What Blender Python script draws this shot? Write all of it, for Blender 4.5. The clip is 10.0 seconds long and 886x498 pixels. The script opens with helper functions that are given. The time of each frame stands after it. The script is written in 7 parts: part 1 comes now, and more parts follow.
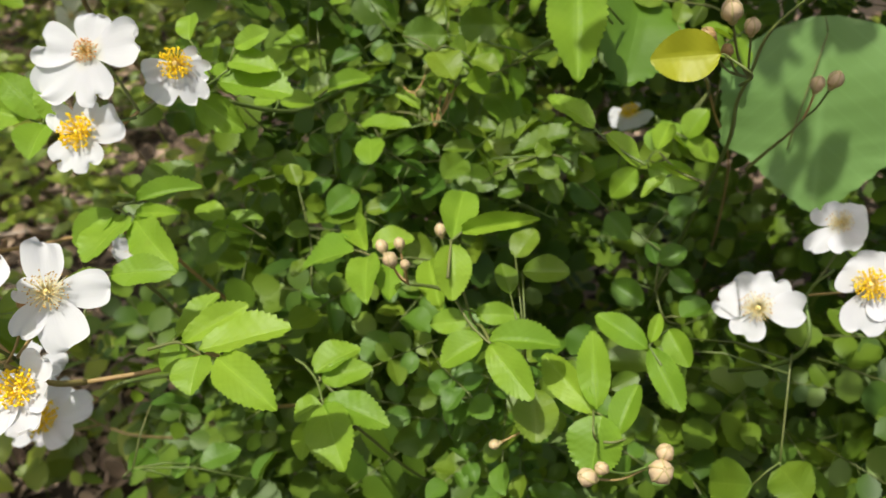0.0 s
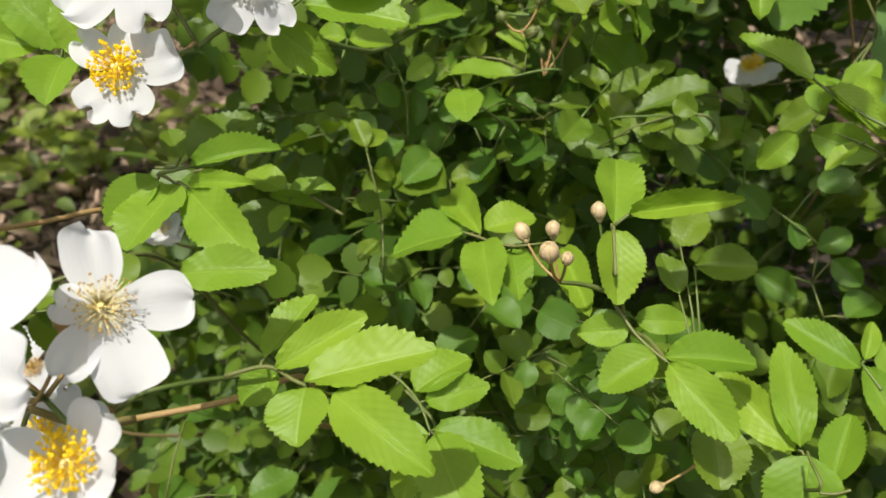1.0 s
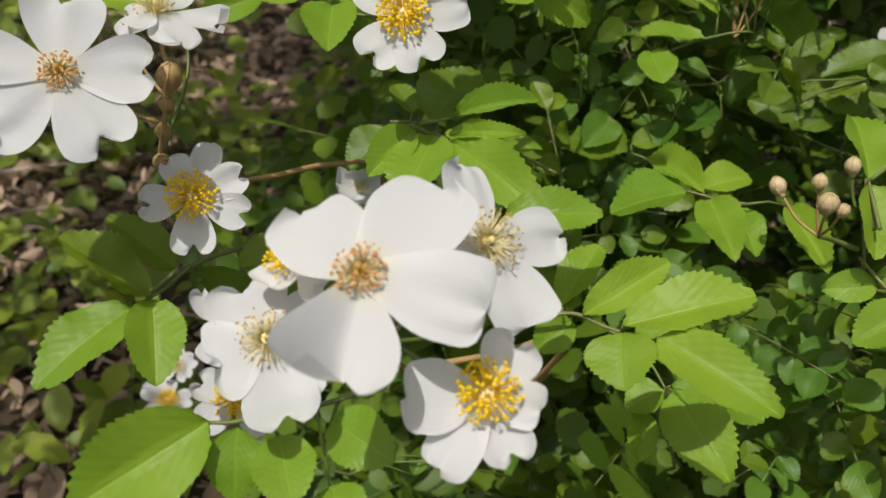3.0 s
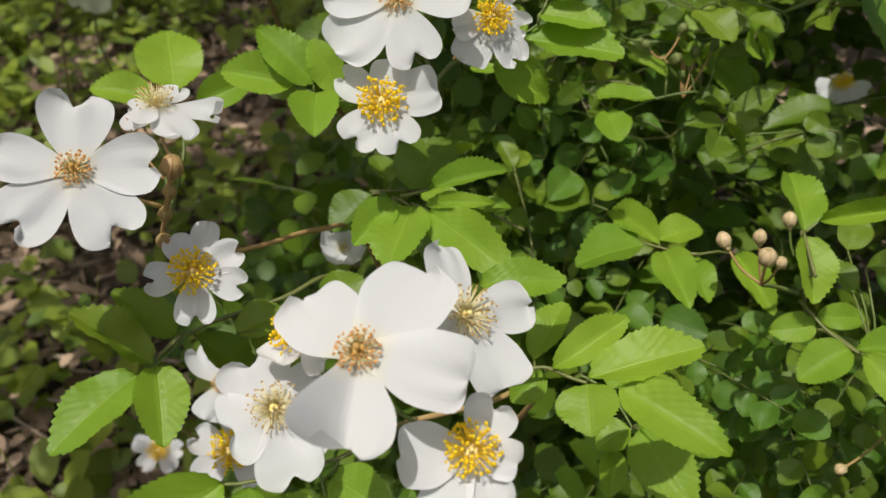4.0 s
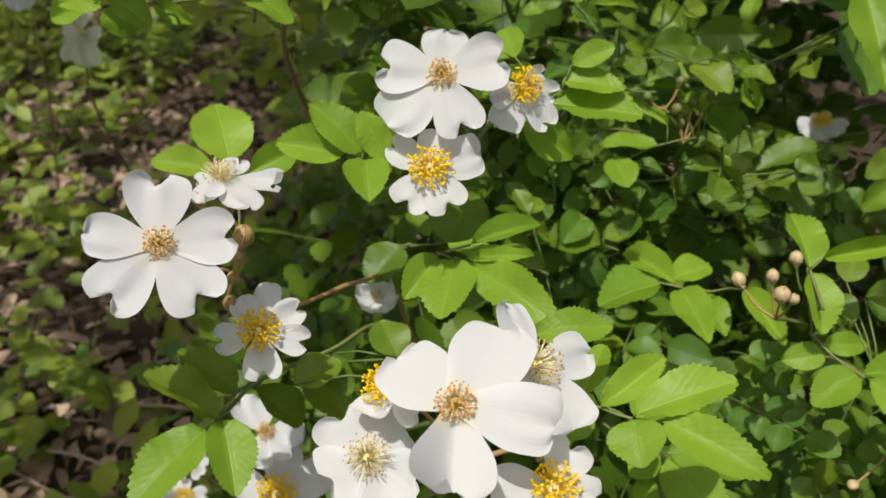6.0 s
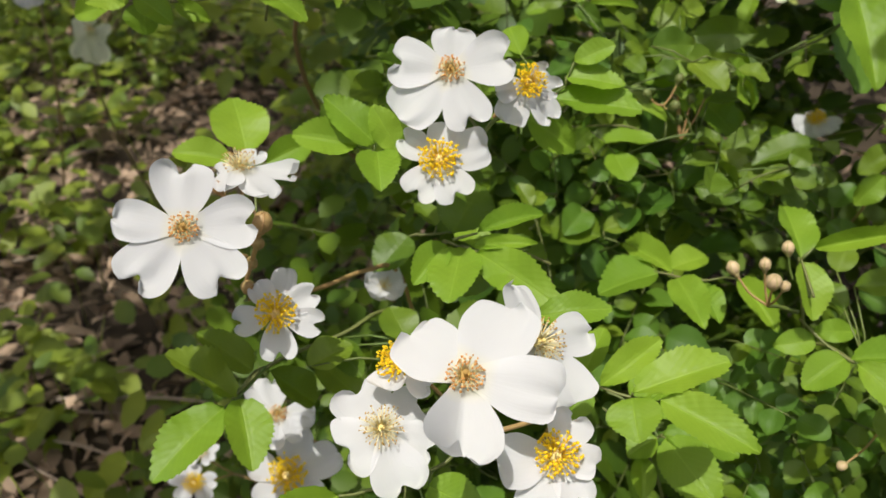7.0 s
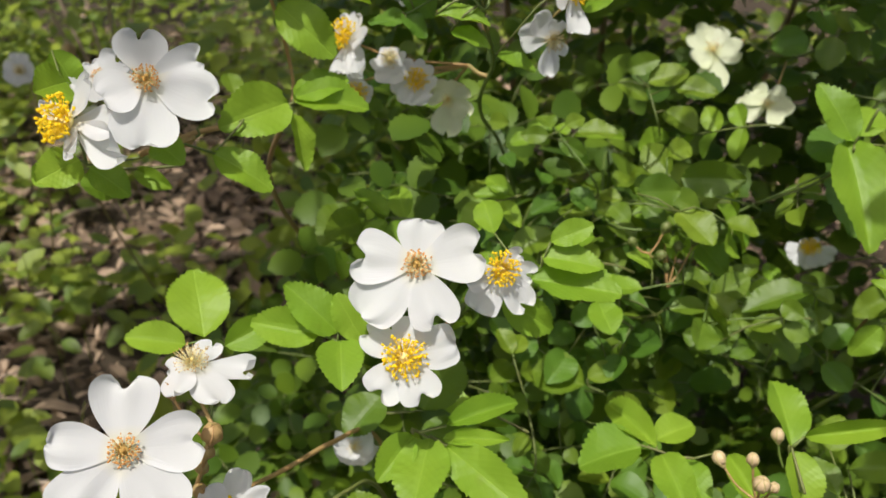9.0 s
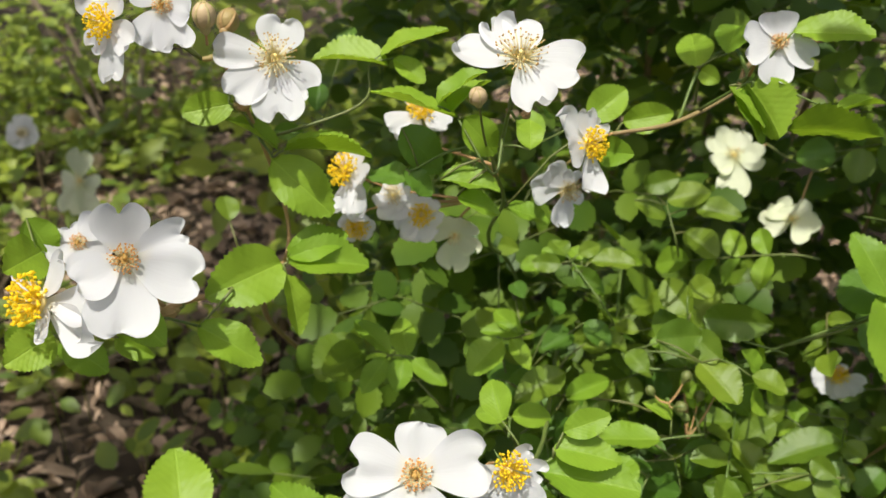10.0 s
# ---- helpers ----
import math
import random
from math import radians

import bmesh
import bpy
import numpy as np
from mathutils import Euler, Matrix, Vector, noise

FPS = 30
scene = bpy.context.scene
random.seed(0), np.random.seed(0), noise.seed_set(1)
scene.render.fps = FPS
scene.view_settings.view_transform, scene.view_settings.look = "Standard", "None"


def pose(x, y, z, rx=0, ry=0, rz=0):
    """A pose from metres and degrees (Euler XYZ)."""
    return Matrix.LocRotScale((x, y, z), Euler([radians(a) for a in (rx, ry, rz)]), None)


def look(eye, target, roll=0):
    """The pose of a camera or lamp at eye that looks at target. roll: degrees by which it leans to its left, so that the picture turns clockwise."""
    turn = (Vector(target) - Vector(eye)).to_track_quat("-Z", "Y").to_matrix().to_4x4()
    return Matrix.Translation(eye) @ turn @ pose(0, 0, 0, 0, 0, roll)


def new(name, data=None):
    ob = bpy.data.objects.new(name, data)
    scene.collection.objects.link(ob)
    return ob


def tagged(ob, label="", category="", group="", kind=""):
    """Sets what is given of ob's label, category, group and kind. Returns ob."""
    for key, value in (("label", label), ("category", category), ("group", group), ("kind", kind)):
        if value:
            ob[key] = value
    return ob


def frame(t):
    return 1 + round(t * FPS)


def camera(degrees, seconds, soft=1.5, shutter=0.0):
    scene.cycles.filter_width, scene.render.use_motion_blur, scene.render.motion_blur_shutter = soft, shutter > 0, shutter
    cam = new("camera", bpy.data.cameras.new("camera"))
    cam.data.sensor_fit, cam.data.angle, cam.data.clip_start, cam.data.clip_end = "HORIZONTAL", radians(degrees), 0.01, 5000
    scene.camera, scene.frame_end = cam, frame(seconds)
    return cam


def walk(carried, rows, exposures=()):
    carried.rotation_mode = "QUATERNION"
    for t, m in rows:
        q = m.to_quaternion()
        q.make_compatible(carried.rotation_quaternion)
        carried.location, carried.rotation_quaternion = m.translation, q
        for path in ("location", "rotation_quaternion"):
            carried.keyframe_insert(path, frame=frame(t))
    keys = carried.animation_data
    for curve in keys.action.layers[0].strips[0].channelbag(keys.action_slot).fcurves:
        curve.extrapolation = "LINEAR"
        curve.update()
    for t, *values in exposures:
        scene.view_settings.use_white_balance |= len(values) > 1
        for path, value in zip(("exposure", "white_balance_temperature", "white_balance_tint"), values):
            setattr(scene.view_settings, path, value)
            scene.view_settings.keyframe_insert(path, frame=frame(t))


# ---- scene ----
cam = camera(56.9, 10.0)
cam.data.dof.use_dof, cam.data.dof.focus_distance, cam.data.dof.aperture_fstop = True, 0.205, 24.0
PATH = [
    (0, (0.0120, 0.0164, 0.5581), (-0.0944, 1.7348, -0.4597), -1.65),
    (0.3, (-0.0118, 0.0448, 0.5419), (-0.0677, 1.7367, -0.5133), -0.48),
    (0.5, (-0.0224, 0.0646, 0.5304), (-0.0672, 1.7559, -0.5362), -0.37),
    (0.7, (-0.0295, 0.0796, 0.5187), (-0.0619, 1.7328, -0.5647), 0.03),
    (1, (-0.0471, 0.0817, 0.5268), (-0.0526, 1.7523, -0.5728), 0.83),
    (1.2, (-0.0656, 0.0817, 0.5294), (-0.0568, 1.7535, -0.5795), 1.29),
    (1.5, (-0.0849, 0.0825, 0.5181), (-0.1092, 1.7402, -0.6006), 0.90),
    (1.7, (-0.1005, 0.0862, 0.5150), (-0.1303, 1.7547, -0.5961), 0.67),
    (2, (-0.1206, 0.0951, 0.5142), (-0.1331, 1.7498, -0.6091), 1.53),
    (2.2, (-0.1225, 0.0960, 0.5085), (-0.1294, 1.7430, -0.6262), 1.35),
    (3.3, (-0.1180, 0.0685, 0.5199), (-0.0904, 1.7342, -0.5869), 1.60),
    (3.5, (-0.1201, 0.0653, 0.5225), (-0.0785, 1.7369, -0.5747), 1.32),
    (3.7, (-0.1199, 0.0625, 0.5300), (-0.0851, 1.7381, -0.5650), 0.84),
    (4, (-0.1212, 0.0641, 0.5363), (-0.0407, 1.7567, -0.5260), 0.72),
    (4.2, (-0.1210, 0.0615, 0.5405), (-0.0374, 1.7349, -0.5399), 0.26),
    (4.5, (-0.1288, 0.0663, 0.5382), (-0.0215, 1.7750, -0.4956), -0.14),
    (5, (-0.1368, 0.0610, 0.5403), (-0.0049, 1.7795, -0.4741), -0.54),
    (5.5, (-0.1413, 0.0574, 0.5482), (0.0156, 1.7796, -0.4566), -0.40),
    (7, (-0.1490, 0.0404, 0.5559), (0.0134, 1.7617, -0.4494), 0.10),
    (7.5, (-0.1476, 0.0363, 0.5581), (0.0210, 1.7645, -0.4343), 0.14),
    (8, (-0.1478, 0.0344, 0.5609), (0.0123, 1.7699, -0.4200), 0.13),
    (8.2, (-0.1474, 0.0380, 0.5684), (0.0154, 1.7644, -0.4251), 0.06),
    (8.5, (-0.1407, 0.0525, 0.5766), (0.0226, 1.7988, -0.3845), 0.36),
    (8.7, (-0.1385, 0.0618, 0.5818), (0.0377, 1.7995, -0.3817), 0.10),
    (9, (-0.1354, 0.0762, 0.5920), (0.0268, 1.8377, -0.3412), 0.59),
    (9.5, (-0.1354, 0.0960, 0.6126), (0.0149, 1.8727, -0.2933), 0.85),
    (9.7, (-0.1346, 0.1076, 0.6178), (0.0123, 1.8958, -0.2676), 0.78),
    (10, (-0.1307, 0.1172, 0.6260), (0.0091, 1.9042, -0.2612), 0.98),
]
EXPOSURES = [(0.0, 0.24), (1.0, 0.23), (2.0, -0.28), (3.5, -0.24), (5.5, -0.14), (8.0, 0.04), (9.0, 0.12), (10.0, 0.29)]
walk(cam, [(t, look(eye, target, roll)) for t, eye, target, roll in PATH], EXPOSURES)

# ---- light ----
SUN_ELEVATION, SUN_AZIMUTH = 68.0, 212.0    # degrees; azimuth from +y towards +x
world = bpy.data.worlds.new("world")
scene.world = world
world.use_nodes = True
wn = world.node_tree.nodes
sky = wn.new("ShaderNodeTexSky")
sky.sky_type, sky.sun_disc = "NISHITA", False
sky.air_density, sky.dust_density, sky.ozone_density = 0.8, 5.0, 0.5
sky.sun_elevation, sky.sun_rotation = radians(SUN_ELEVATION), radians(SUN_AZIMUTH)
world.node_tree.links.new(sky.outputs[0], wn["Background"].inputs[0])
wn["Background"].inputs[1].default_value = 0.13
sun = new("sun", bpy.data.lights.new("sun", "SUN"))
sun.data.energy, sun.data.angle, sun.data.color = 4.3, radians(0.5), (1.0, 0.97, 0.925)
sx, sy = math.sin(radians(SUN_AZIMUTH)), math.cos(radians(SUN_AZIMUTH))
sun.matrix_world = look((sx * 5, sy * 5, 5 * math.tan(radians(SUN_ELEVATION))), (0, 0, 0))

# ---- materials ----
def surface(name, colours, rough=0.5, through_colour=None, through_part=0.0, per="object", grain=60.0, bump=0.2, spec=0.4, veins=0.0, base_tint=None, speck=0.0):
    """A mottled surface between two colours, varied from piece to piece; thin things let light through."""
    m = bpy.data.materials.new(name)
    m.use_nodes = True
    nt = m.node_tree
    n, ln = nt.nodes, nt.links.new
    bsdf, out = n["Principled BSDF"], n["Material Output"]

    def math_node(op, a, b=0.0, clamp=False):
        k = n.new("ShaderNodeMath")
        k.operation, k.use_clamp = op, clamp
        for i, v in enumerate((a, b)):
            if isinstance(v, (int, float)):
                k.inputs[i].default_value = v
            else:
                ln(v, k.inputs[i])
        return k.outputs[0]

    def mix(fac, a, b, kind="MIX"):
        k = n.new("ShaderNodeMix")
        k.data_type, k.blend_type = "RGBA", kind
        for i, v in ((0, fac), (6, a), (7, b)):
            if isinstance(v, tuple):
                k.inputs[i].default_value = (*v, 1)
            elif isinstance(v, (int, float)):
                k.inputs[i].default_value = v
            else:
                ln(v, k.inputs[i])
        return k.outputs[2]

    pick = n.new("ShaderNodeObjectInfo").outputs["Random"] if per == "object" else n.new("ShaderNodeNewGeometry").outputs["Random Per Island"]
    where = n.new("ShaderNodeNewGeometry").outputs["Position"]
    noises = []
    for scale, detail in ((grain, 3.0), (grain * 7, 2.0)):
        k = n.new("ShaderNodeTexNoise")
        k.inputs["Scale"].default_value, k.inputs["Detail"].default_value = scale, detail
        ln(where, k.inputs["Vector"])
        noises.append(k.outputs[0])
    fac = math_node("ADD", math_node("MULTIPLY", pick, 0.65), math_node("MULTIPLY", math_node("SUBTRACT", noises[0], 0.3), 0.7), True)
    colour = mix(fac, colours[0], colours[1])
    height = noises[1]
    if veins or base_tint:
        uv = n.new("ShaderNodeTexCoord").outputs["UV"]
        sep = n.new("ShaderNodeSeparateXYZ")
        ln(uv, sep.inputs[0])
        across = math_node("ABSOLUTE", math_node("SUBTRACT", sep.outputs[0], 0.5))
    if veins:
        ripple = math_node("FRACT", math_node("SUBTRACT", math_node("MULTIPLY", sep.outputs[1], 9.0), math_node("MULTIPLY", across, 8.0)))
        ridge = math_node("ABSOLUTE", math_node("SUBTRACT", ripple, 0.5))
        side = math_node("SUBTRACT", 1.0, math_node("MULTIPLY", ridge, 9.0), True)
        mid = math_node("SUBTRACT", 1.0, math_node("MULTIPLY", across, 32.0), True)
        vein = math_node("MAXIMUM", math_node("MULTIPLY", side, 0.3), mid, True)
        colour = mix(math_node("MULTIPLY", vein, veins), colour, tuple(min(1, c * 1.7 + 0.05) for c in colours[1]))
        height = math_node("ADD", math_node("MULTIPLY", ridge, -0.35), math_node("MULTIPLY", noises[1], 0.6))
        height = math_node("SUBTRACT", height, math_node("MULTIPLY", mid, 0.8))
    if base_tint:
        near_base = math_node("SUBTRACT", 1.0, math_node("MULTIPLY", sep.outputs[1], 3.2), True)
        colour = mix(math_node("MULTIPLY", near_base, 0.7), colour, base_tint)
        stripes = n.new("ShaderNodeTexNoise")
        stripes.inputs["Scale"].default_value = 1.0
        stretch = n.new("ShaderNodeVectorMath")
        stretch.operation = "MULTIPLY"
        stretch.inputs[1].default_value = (22, 2.5, 1)
        ln(uv, stretch.inputs[0])
        ln(stretch.outputs[0], stripes.inputs["Vector"])
        height = math_node("ADD", math_node("MULTIPLY", stripes.outputs[0], 1.5), math_node("MULTIPLY", noises[1], 0.4))
    if speck:
        dots = n.new("ShaderNodeTexNoise")
        dots.inputs["Scale"].default_value = grain * 2.6
        ln(where, dots.inputs["Vector"])
        spot = math_node("MULTIPLY", math_node("SUBTRACT", dots.outputs[0], 0.66, True), 9.0, True)
        colour = mix(math_node("MULTIPLY", spot, speck), colour, (0.13, 0.09, 0.03))
    ln(colour, bsdf.inputs["Base Color"])
    bsdf.inputs["Roughness"].default_value = rough
    bsdf.inputs["Specular IOR Level"].default_value = spec
    if bump:
        k = n.new("ShaderNodeBump")
        k.inputs["Strength"].default_value, k.inputs["Distance"].default_value = bump, 0.0006
        ln(height, k.inputs["Height"])
        ln(k.outputs[0], bsdf.inputs["Normal"])
    if through_part:
        back = n.new("ShaderNodeBsdfTranslucent")
        ln(mix(0.55, colour, through_colour), back.inputs["Color"])
        both = n.new("ShaderNodeMixShader")
        both.inputs[0].default_value = through_part
        ln(bsdf.outputs[0], both.inputs[1])
        ln(back.outputs[0], both.inputs[2])
        ln(both.outputs[0], out.inputs["Surface"])
    return m


PETAL = surface("petal_white", ((0.745, 0.745, 0.735), (0.71, 0.71, 0.705)), 0.6, (0.87, 0.87, 0.85), 0.46, grain=90, bump=0.14, spec=0.2, base_tint=(0.82, 0.76, 0.45))
PETAL_GREEN = surface("petal_greenish", ((0.74, 0.76, 0.55), (0.66, 0.70, 0.45)), 0.55, (0.80, 0.85, 0.5), 0.35, grain=90, bump=0.35, spec=0.25, base_tint=(0.75, 0.75, 0.3))
LEAF = surface("leaf_fresh", ((0.13, 0.25, 0.016), (0.262, 0.39, 0.030)), 0.48, (0.46, 0.66, 0.02), 0.36, grain=45, bump=0.4, spec=0.32, veins=0.16, speck=0.15)
# Dark copy of the leaf surface: shade is put into its colour.
LEAF_SHADE_DARK = surface("leaf_shade_dark", ((0.055, 0.13, 0.012), (0.11, 0.21, 0.016)), 0.5, (0.30, 0.50, 0.02), 0.28, grain=45, bump=0.25, spec=0.42, veins=0.08, speck=0.15)
# Darkened leaf colour; part of the bush's shade is painted in.
LEAF_MID = surface("leaf_mid", ((0.066, 0.135, 0.010), (0.18, 0.25, 0.016)), 0.48, (0.42, 0.60, 0.02), 0.30, grain=45, bump=0.25, spec=0.42, veins=0.10, speck=0.15)
LEAF_BROAD = surface("leaf_broad", ((0.13, 0.25, 0.06), (0.18, 0.32, 0.085)), 0.45, (0.30, 0.48, 0.06), 0.28, grain=30, bump=0.3, veins=0.22, speck=0.2)
LEAF_YELLOW = surface("leaf_yellowing", ((0.42, 0.42, 0.012), (0.34, 0.36, 0.02)), 0.48, (0.75, 0.70, 0.02), 0.38, grain=30, bump=0.2, veins=0.15, speck=0.3)
# Base colours lowered to paint shade into the massed leaves.
LEAF_FAR_SHADED = surface("leaf_massed_shaded", ((0.027, 0.070, 0.008), (0.145, 0.22, 0.014)), 0.5, (0.34, 0.55, 0.02), 0.24, per="island", grain=30, bump=0.0, spec=0.3)
STALK = surface("stalk_green", ((0.09, 0.16, 0.025), (0.15, 0.14, 0.045)), 0.5, grain=80, bump=0.3)
CANE = surface("cane_bark", ((0.20, 0.18, 0.06), (0.29, 0.18, 0.085)), 0.55, grain=60, bump=0.4)
RUST = surface("stalk_rust", ((0.40, 0.22, 0.09), (0.26, 0.22, 0.07)), 0.55, grain=120, bump=0.4)
BUDSKIN = surface("bud_skin", ((0.50, 0.40, 0.18), (0.42, 0.36, 0.15)), 0.5, (0.8, 0.55, 0.25), 0.15, grain=120, bump=0.3)
BUDTIP = surface("bud_petals", ((0.62, 0.47, 0.27), (0.54, 0.40, 0.22)), 0.5, (0.85, 0.65, 0.4), 0.15, grain=120, bump=0.3)
YELLOW = surface("pollen_yellow", ((1.0, 0.78, 0.03), (1.0, 0.85, 0.08)), 0.6, (1.0, 0.82, 0.02), 0.6, per="island", grain=200, bump=0.0, spec=0.1)
TAN = surface("anther_tan", ((0.86, 0.50, 0.17), (0.62, 0.32, 0.10)), 0.6, (0.95, 0.6, 0.2), 0.45, per="island", grain=200, bump=0.0, spec=0.1)
PALE_TAN = surface("anther_ochre", ((0.74, 0.52, 0.16), (0.46, 0.27, 0.08)), 0.6, (0.8, 0.55, 0.2), 0.3, per="island", grain=200, bump=0.0, spec=0.1)
THREAD = surface("filament_cream", ((0.95, 0.86, 0.48), (0.94, 0.86, 0.58)), 0.5, (0.98, 0.92, 0.66), 0.35, per="island", grain=200, bump=0.0, spec=0.1)
THREAD_GOLD = surface("filament_gold", ((1.0, 0.84, 0.12), (1.0, 0.80, 0.08)), 0.5, (1.0, 0.82, 0.08), 0.65, per="island", grain=200, bump=0.0, spec=0.1)
STYLE = surface("style_green", ((0.80, 0.68, 0.26), (0.82, 0.66, 0.24)), 0.5, grain=200, bump=0.2)
SOIL = surface("soil", ((0.025, 0.02, 0.013), (0.07, 0.052, 0.034)), 0.9, grain=14, bump=1.0, spec=0.1)
LITTER = surface("dead_leaf", ((0.58, 0.42, 0.28), (0.05, 0.033, 0.02)), 0.7, (0.4, 0.25, 0.1), 0.15, per="island", grain=40, bump=0.4, spec=0.2)
TWIG = surface("dead_twig", ((0.46, 0.37, 0.28), (0.22, 0.16, 0.11)), 0.8, grain=60, bump=0.5, spec=0.15)
GRASS = surface("ground_green", ((0.05, 0.11, 0.012), (0.34, 0.40, 0.035)), 0.5, (0.50, 0.60, 0.03), 0.38, per="island", grain=30, bump=0.0)


# ---- builders ----
rnd = random.Random(11)


def mesh_of(name, verts, faces, material, uvs=None, smooth=True):
    me = bpy.data.meshes.new(name)
    me.from_pydata([tuple(v) for v in verts], [], faces)
    if uvs:
        layer = me.uv_layers.new(name="UVMap")
        for loop in me.loops:
            layer.data[loop.index].uv = uvs[loop.vertex_index]
    if smooth:
        me.polygons.foreach_set("use_smooth", [True] * len(me.polygons))
    me.materials.append(material)
    me.update()
    return me


def part(name, me, parent, m=None, label=""):
    ob = new(name, me)
    ob.parent = parent
    if m is not None:
        ob.matrix_basis = m
    return tagged(ob, label) if label else ob


def frame_of(normal, along=None):
    """A turn whose z is normal; x is level, or, if along is given, y runs along it."""
    z = Vector(normal).normalized()
    if along is not None:
        y = (Vector(along) - Vector(along).dot(z) * z).normalized()
        x = y.cross(z)
    else:
        x = Vector((0, 0, 1)).cross(z)
        x = x.normalized() if x.length > 0.05 else Vector((1, 0, 0))
        y = z.cross(x)
    return Matrix((x, y, z)).transposed()


def smooth_line(points, steps=5):
    """A soft line through the given places."""
    p = [Vector(q) for q in points]
    if len(p) < 3:
        return [p[0].lerp(p[-1], i / 4) for i in range(5)]
    ends = [2 * p[0] - p[1], *p, 2 * p[-1] - p[-2]]
    line = []
    for a, b, c, d in zip(ends, ends[1:], ends[2:], ends[3:]):
        for i in range(steps):
            t = i / steps
            line.append(0.5 * (2 * b + (c - a) * t + (2 * a - 5 * b + 4 * c - d) * t * t + (3 * b - a - 3 * c + d) * t ** 3))
    return line + [p[-1]]


def tube(line, r0, r1, sides=6, wobble=0.0):
    """Vertices and faces of a round stem along a line, with closed ends."""
    verts, faces = [], []
    for i, q in enumerate(line):
        d = (line[min(i + 1, len(line) - 1)] - line[max(i - 1, 0)]).normalized()
        x = d.orthogonal().normalized() if i == 0 else (x - x.dot(d) * d).normalized()
        y = d.cross(x)
        r = (r0 + (r1 - r0) * i / (len(line) - 1)) * (1 + wobble * rnd.uniform(-1, 1))
        verts += [q + r * (math.cos(2 * math.pi * k / sides) * x + math.sin(2 * math.pi * k / sides) * y) for k in range(sides)]
    for i in range(len(line) - 1):
        for k in range(sides):
            faces.append((i * sides + k, i * sides + (k + 1) % sides, (i + 1) * sides + (k + 1) % sides, (i + 1) * sides + k))
    faces.append(tuple(range(sides - 1, -1, -1)))
    faces.append(tuple((len(line) - 1) * sides + k for k in range(sides)))
    return verts, faces


def join(pieces):
    verts, faces = [], []
    for v, f in pieces:
        base = len(verts)
        verts += v
        faces += [tuple(i + base for i in q) for q in f]
    return verts, faces


def blob(centre, radii, turn=None, rings=5, sides=7):
    """A small rounded body."""
    verts, faces = [], []
    turn = turn or Matrix.Identity(3)
    for i in range(rings + 1):
        a = math.pi * i / rings
        for k in range(sides):
            b = 2 * math.pi * k / sides
            verts.append(Vector(centre) + turn @ Vector((radii[0] * math.sin(a) * math.cos(b), radii[1] * math.sin(a) * math.sin(b), radii[2] * math.cos(a))))
    for i in range(rings):
        for k in range(sides):
            faces.append((i * sides + k, i * sides + (k + 1) % sides, (i + 1) * sides + (k + 1) % sides, (i + 1) * sides + k))
    return verts, faces


# ---- petals, stamens and leaflets that are used again and again ----
def petal_mesh(material, seed, notch, cup, rows=15, cols=13, blunt=0.0, fold=0.0):
    """A heart-shaped petal, one long and one wide, narrow at its foot and notched at its end; blunt squares it, fold turns one side up."""
    r = random.Random(seed)
    ph, ph2, wav, roll_side = r.uniform(0, 6), r.uniform(0, 6), r.uniform(0.03, 0.07), r.uniform(-0.16, 0.16)
    verts, faces, uvs = [], [], []
    for i in range(rows):
        v = 1 - (1 - i / (rows - 1)) ** 1.5
        half = 0.5 * (0.12 + 0.28 * blunt + (0.88 - 0.28 * blunt) * math.sin(min(1.0, v / 0.68) * math.pi / 2) ** 1.25) * (1.0 if v < 0.68 else max(0.03, 1 - ((v - 0.68) / 0.32) ** (2.4 + 2.5 * blunt)) ** 0.5)
        for j in range(cols):
            s = 2 * j / (cols - 1) - 1
            x = half * s * (1 + 0.04 * math.sin(7 * v + ph2))
            y = v * 1.03 - notch * math.exp(-(x / 0.13) ** 2) * v ** 3 + 0.012 * math.sin(14 * x + ph) * v
            z = cup * (0.50 * v * v - 0.10 * v) + cup * 0.55 * s * s * v * (0.5 + 0.5 * v) + wav * v * math.sin(2.4 * s + ph) + 0.6 * wav * v * v * math.sin(5.5 * s + ph2) + roll_side * s * v * v
            z += 0.018 * v ** 3 * math.sin(9.0 * s + 2 * ph) + 0.012 * v * v * abs(s) * math.sin(16 * v + ph2)
            z -= 0.36 * max(0.0, v - 0.72) ** 1.5
            z += fold * max(0.0, s - 0.05) ** 1.1 * v
            verts.append((x, y, z))
            uvs.append((j / (cols - 1), v))
    for i in range(rows - 1):
        for j in range(cols - 1):
            a = i * cols + j
            faces.append((a, a + 1, a + cols + 1, a + cols))
    return mesh_of("petal", verts, faces, material, uvs)


PETALS = {}
for key, material in (("white", PETAL), ("green", PETAL_GREEN)):
    for cup in (0.2, 0.4, 0.8):
        PETALS[key, cup] = [petal_mesh(material, 17 * i + int(cup * 10), (0.10, 0.17, 0.06, 0.14, 0.21, 0.04)[i], cup) for i in range(6)]


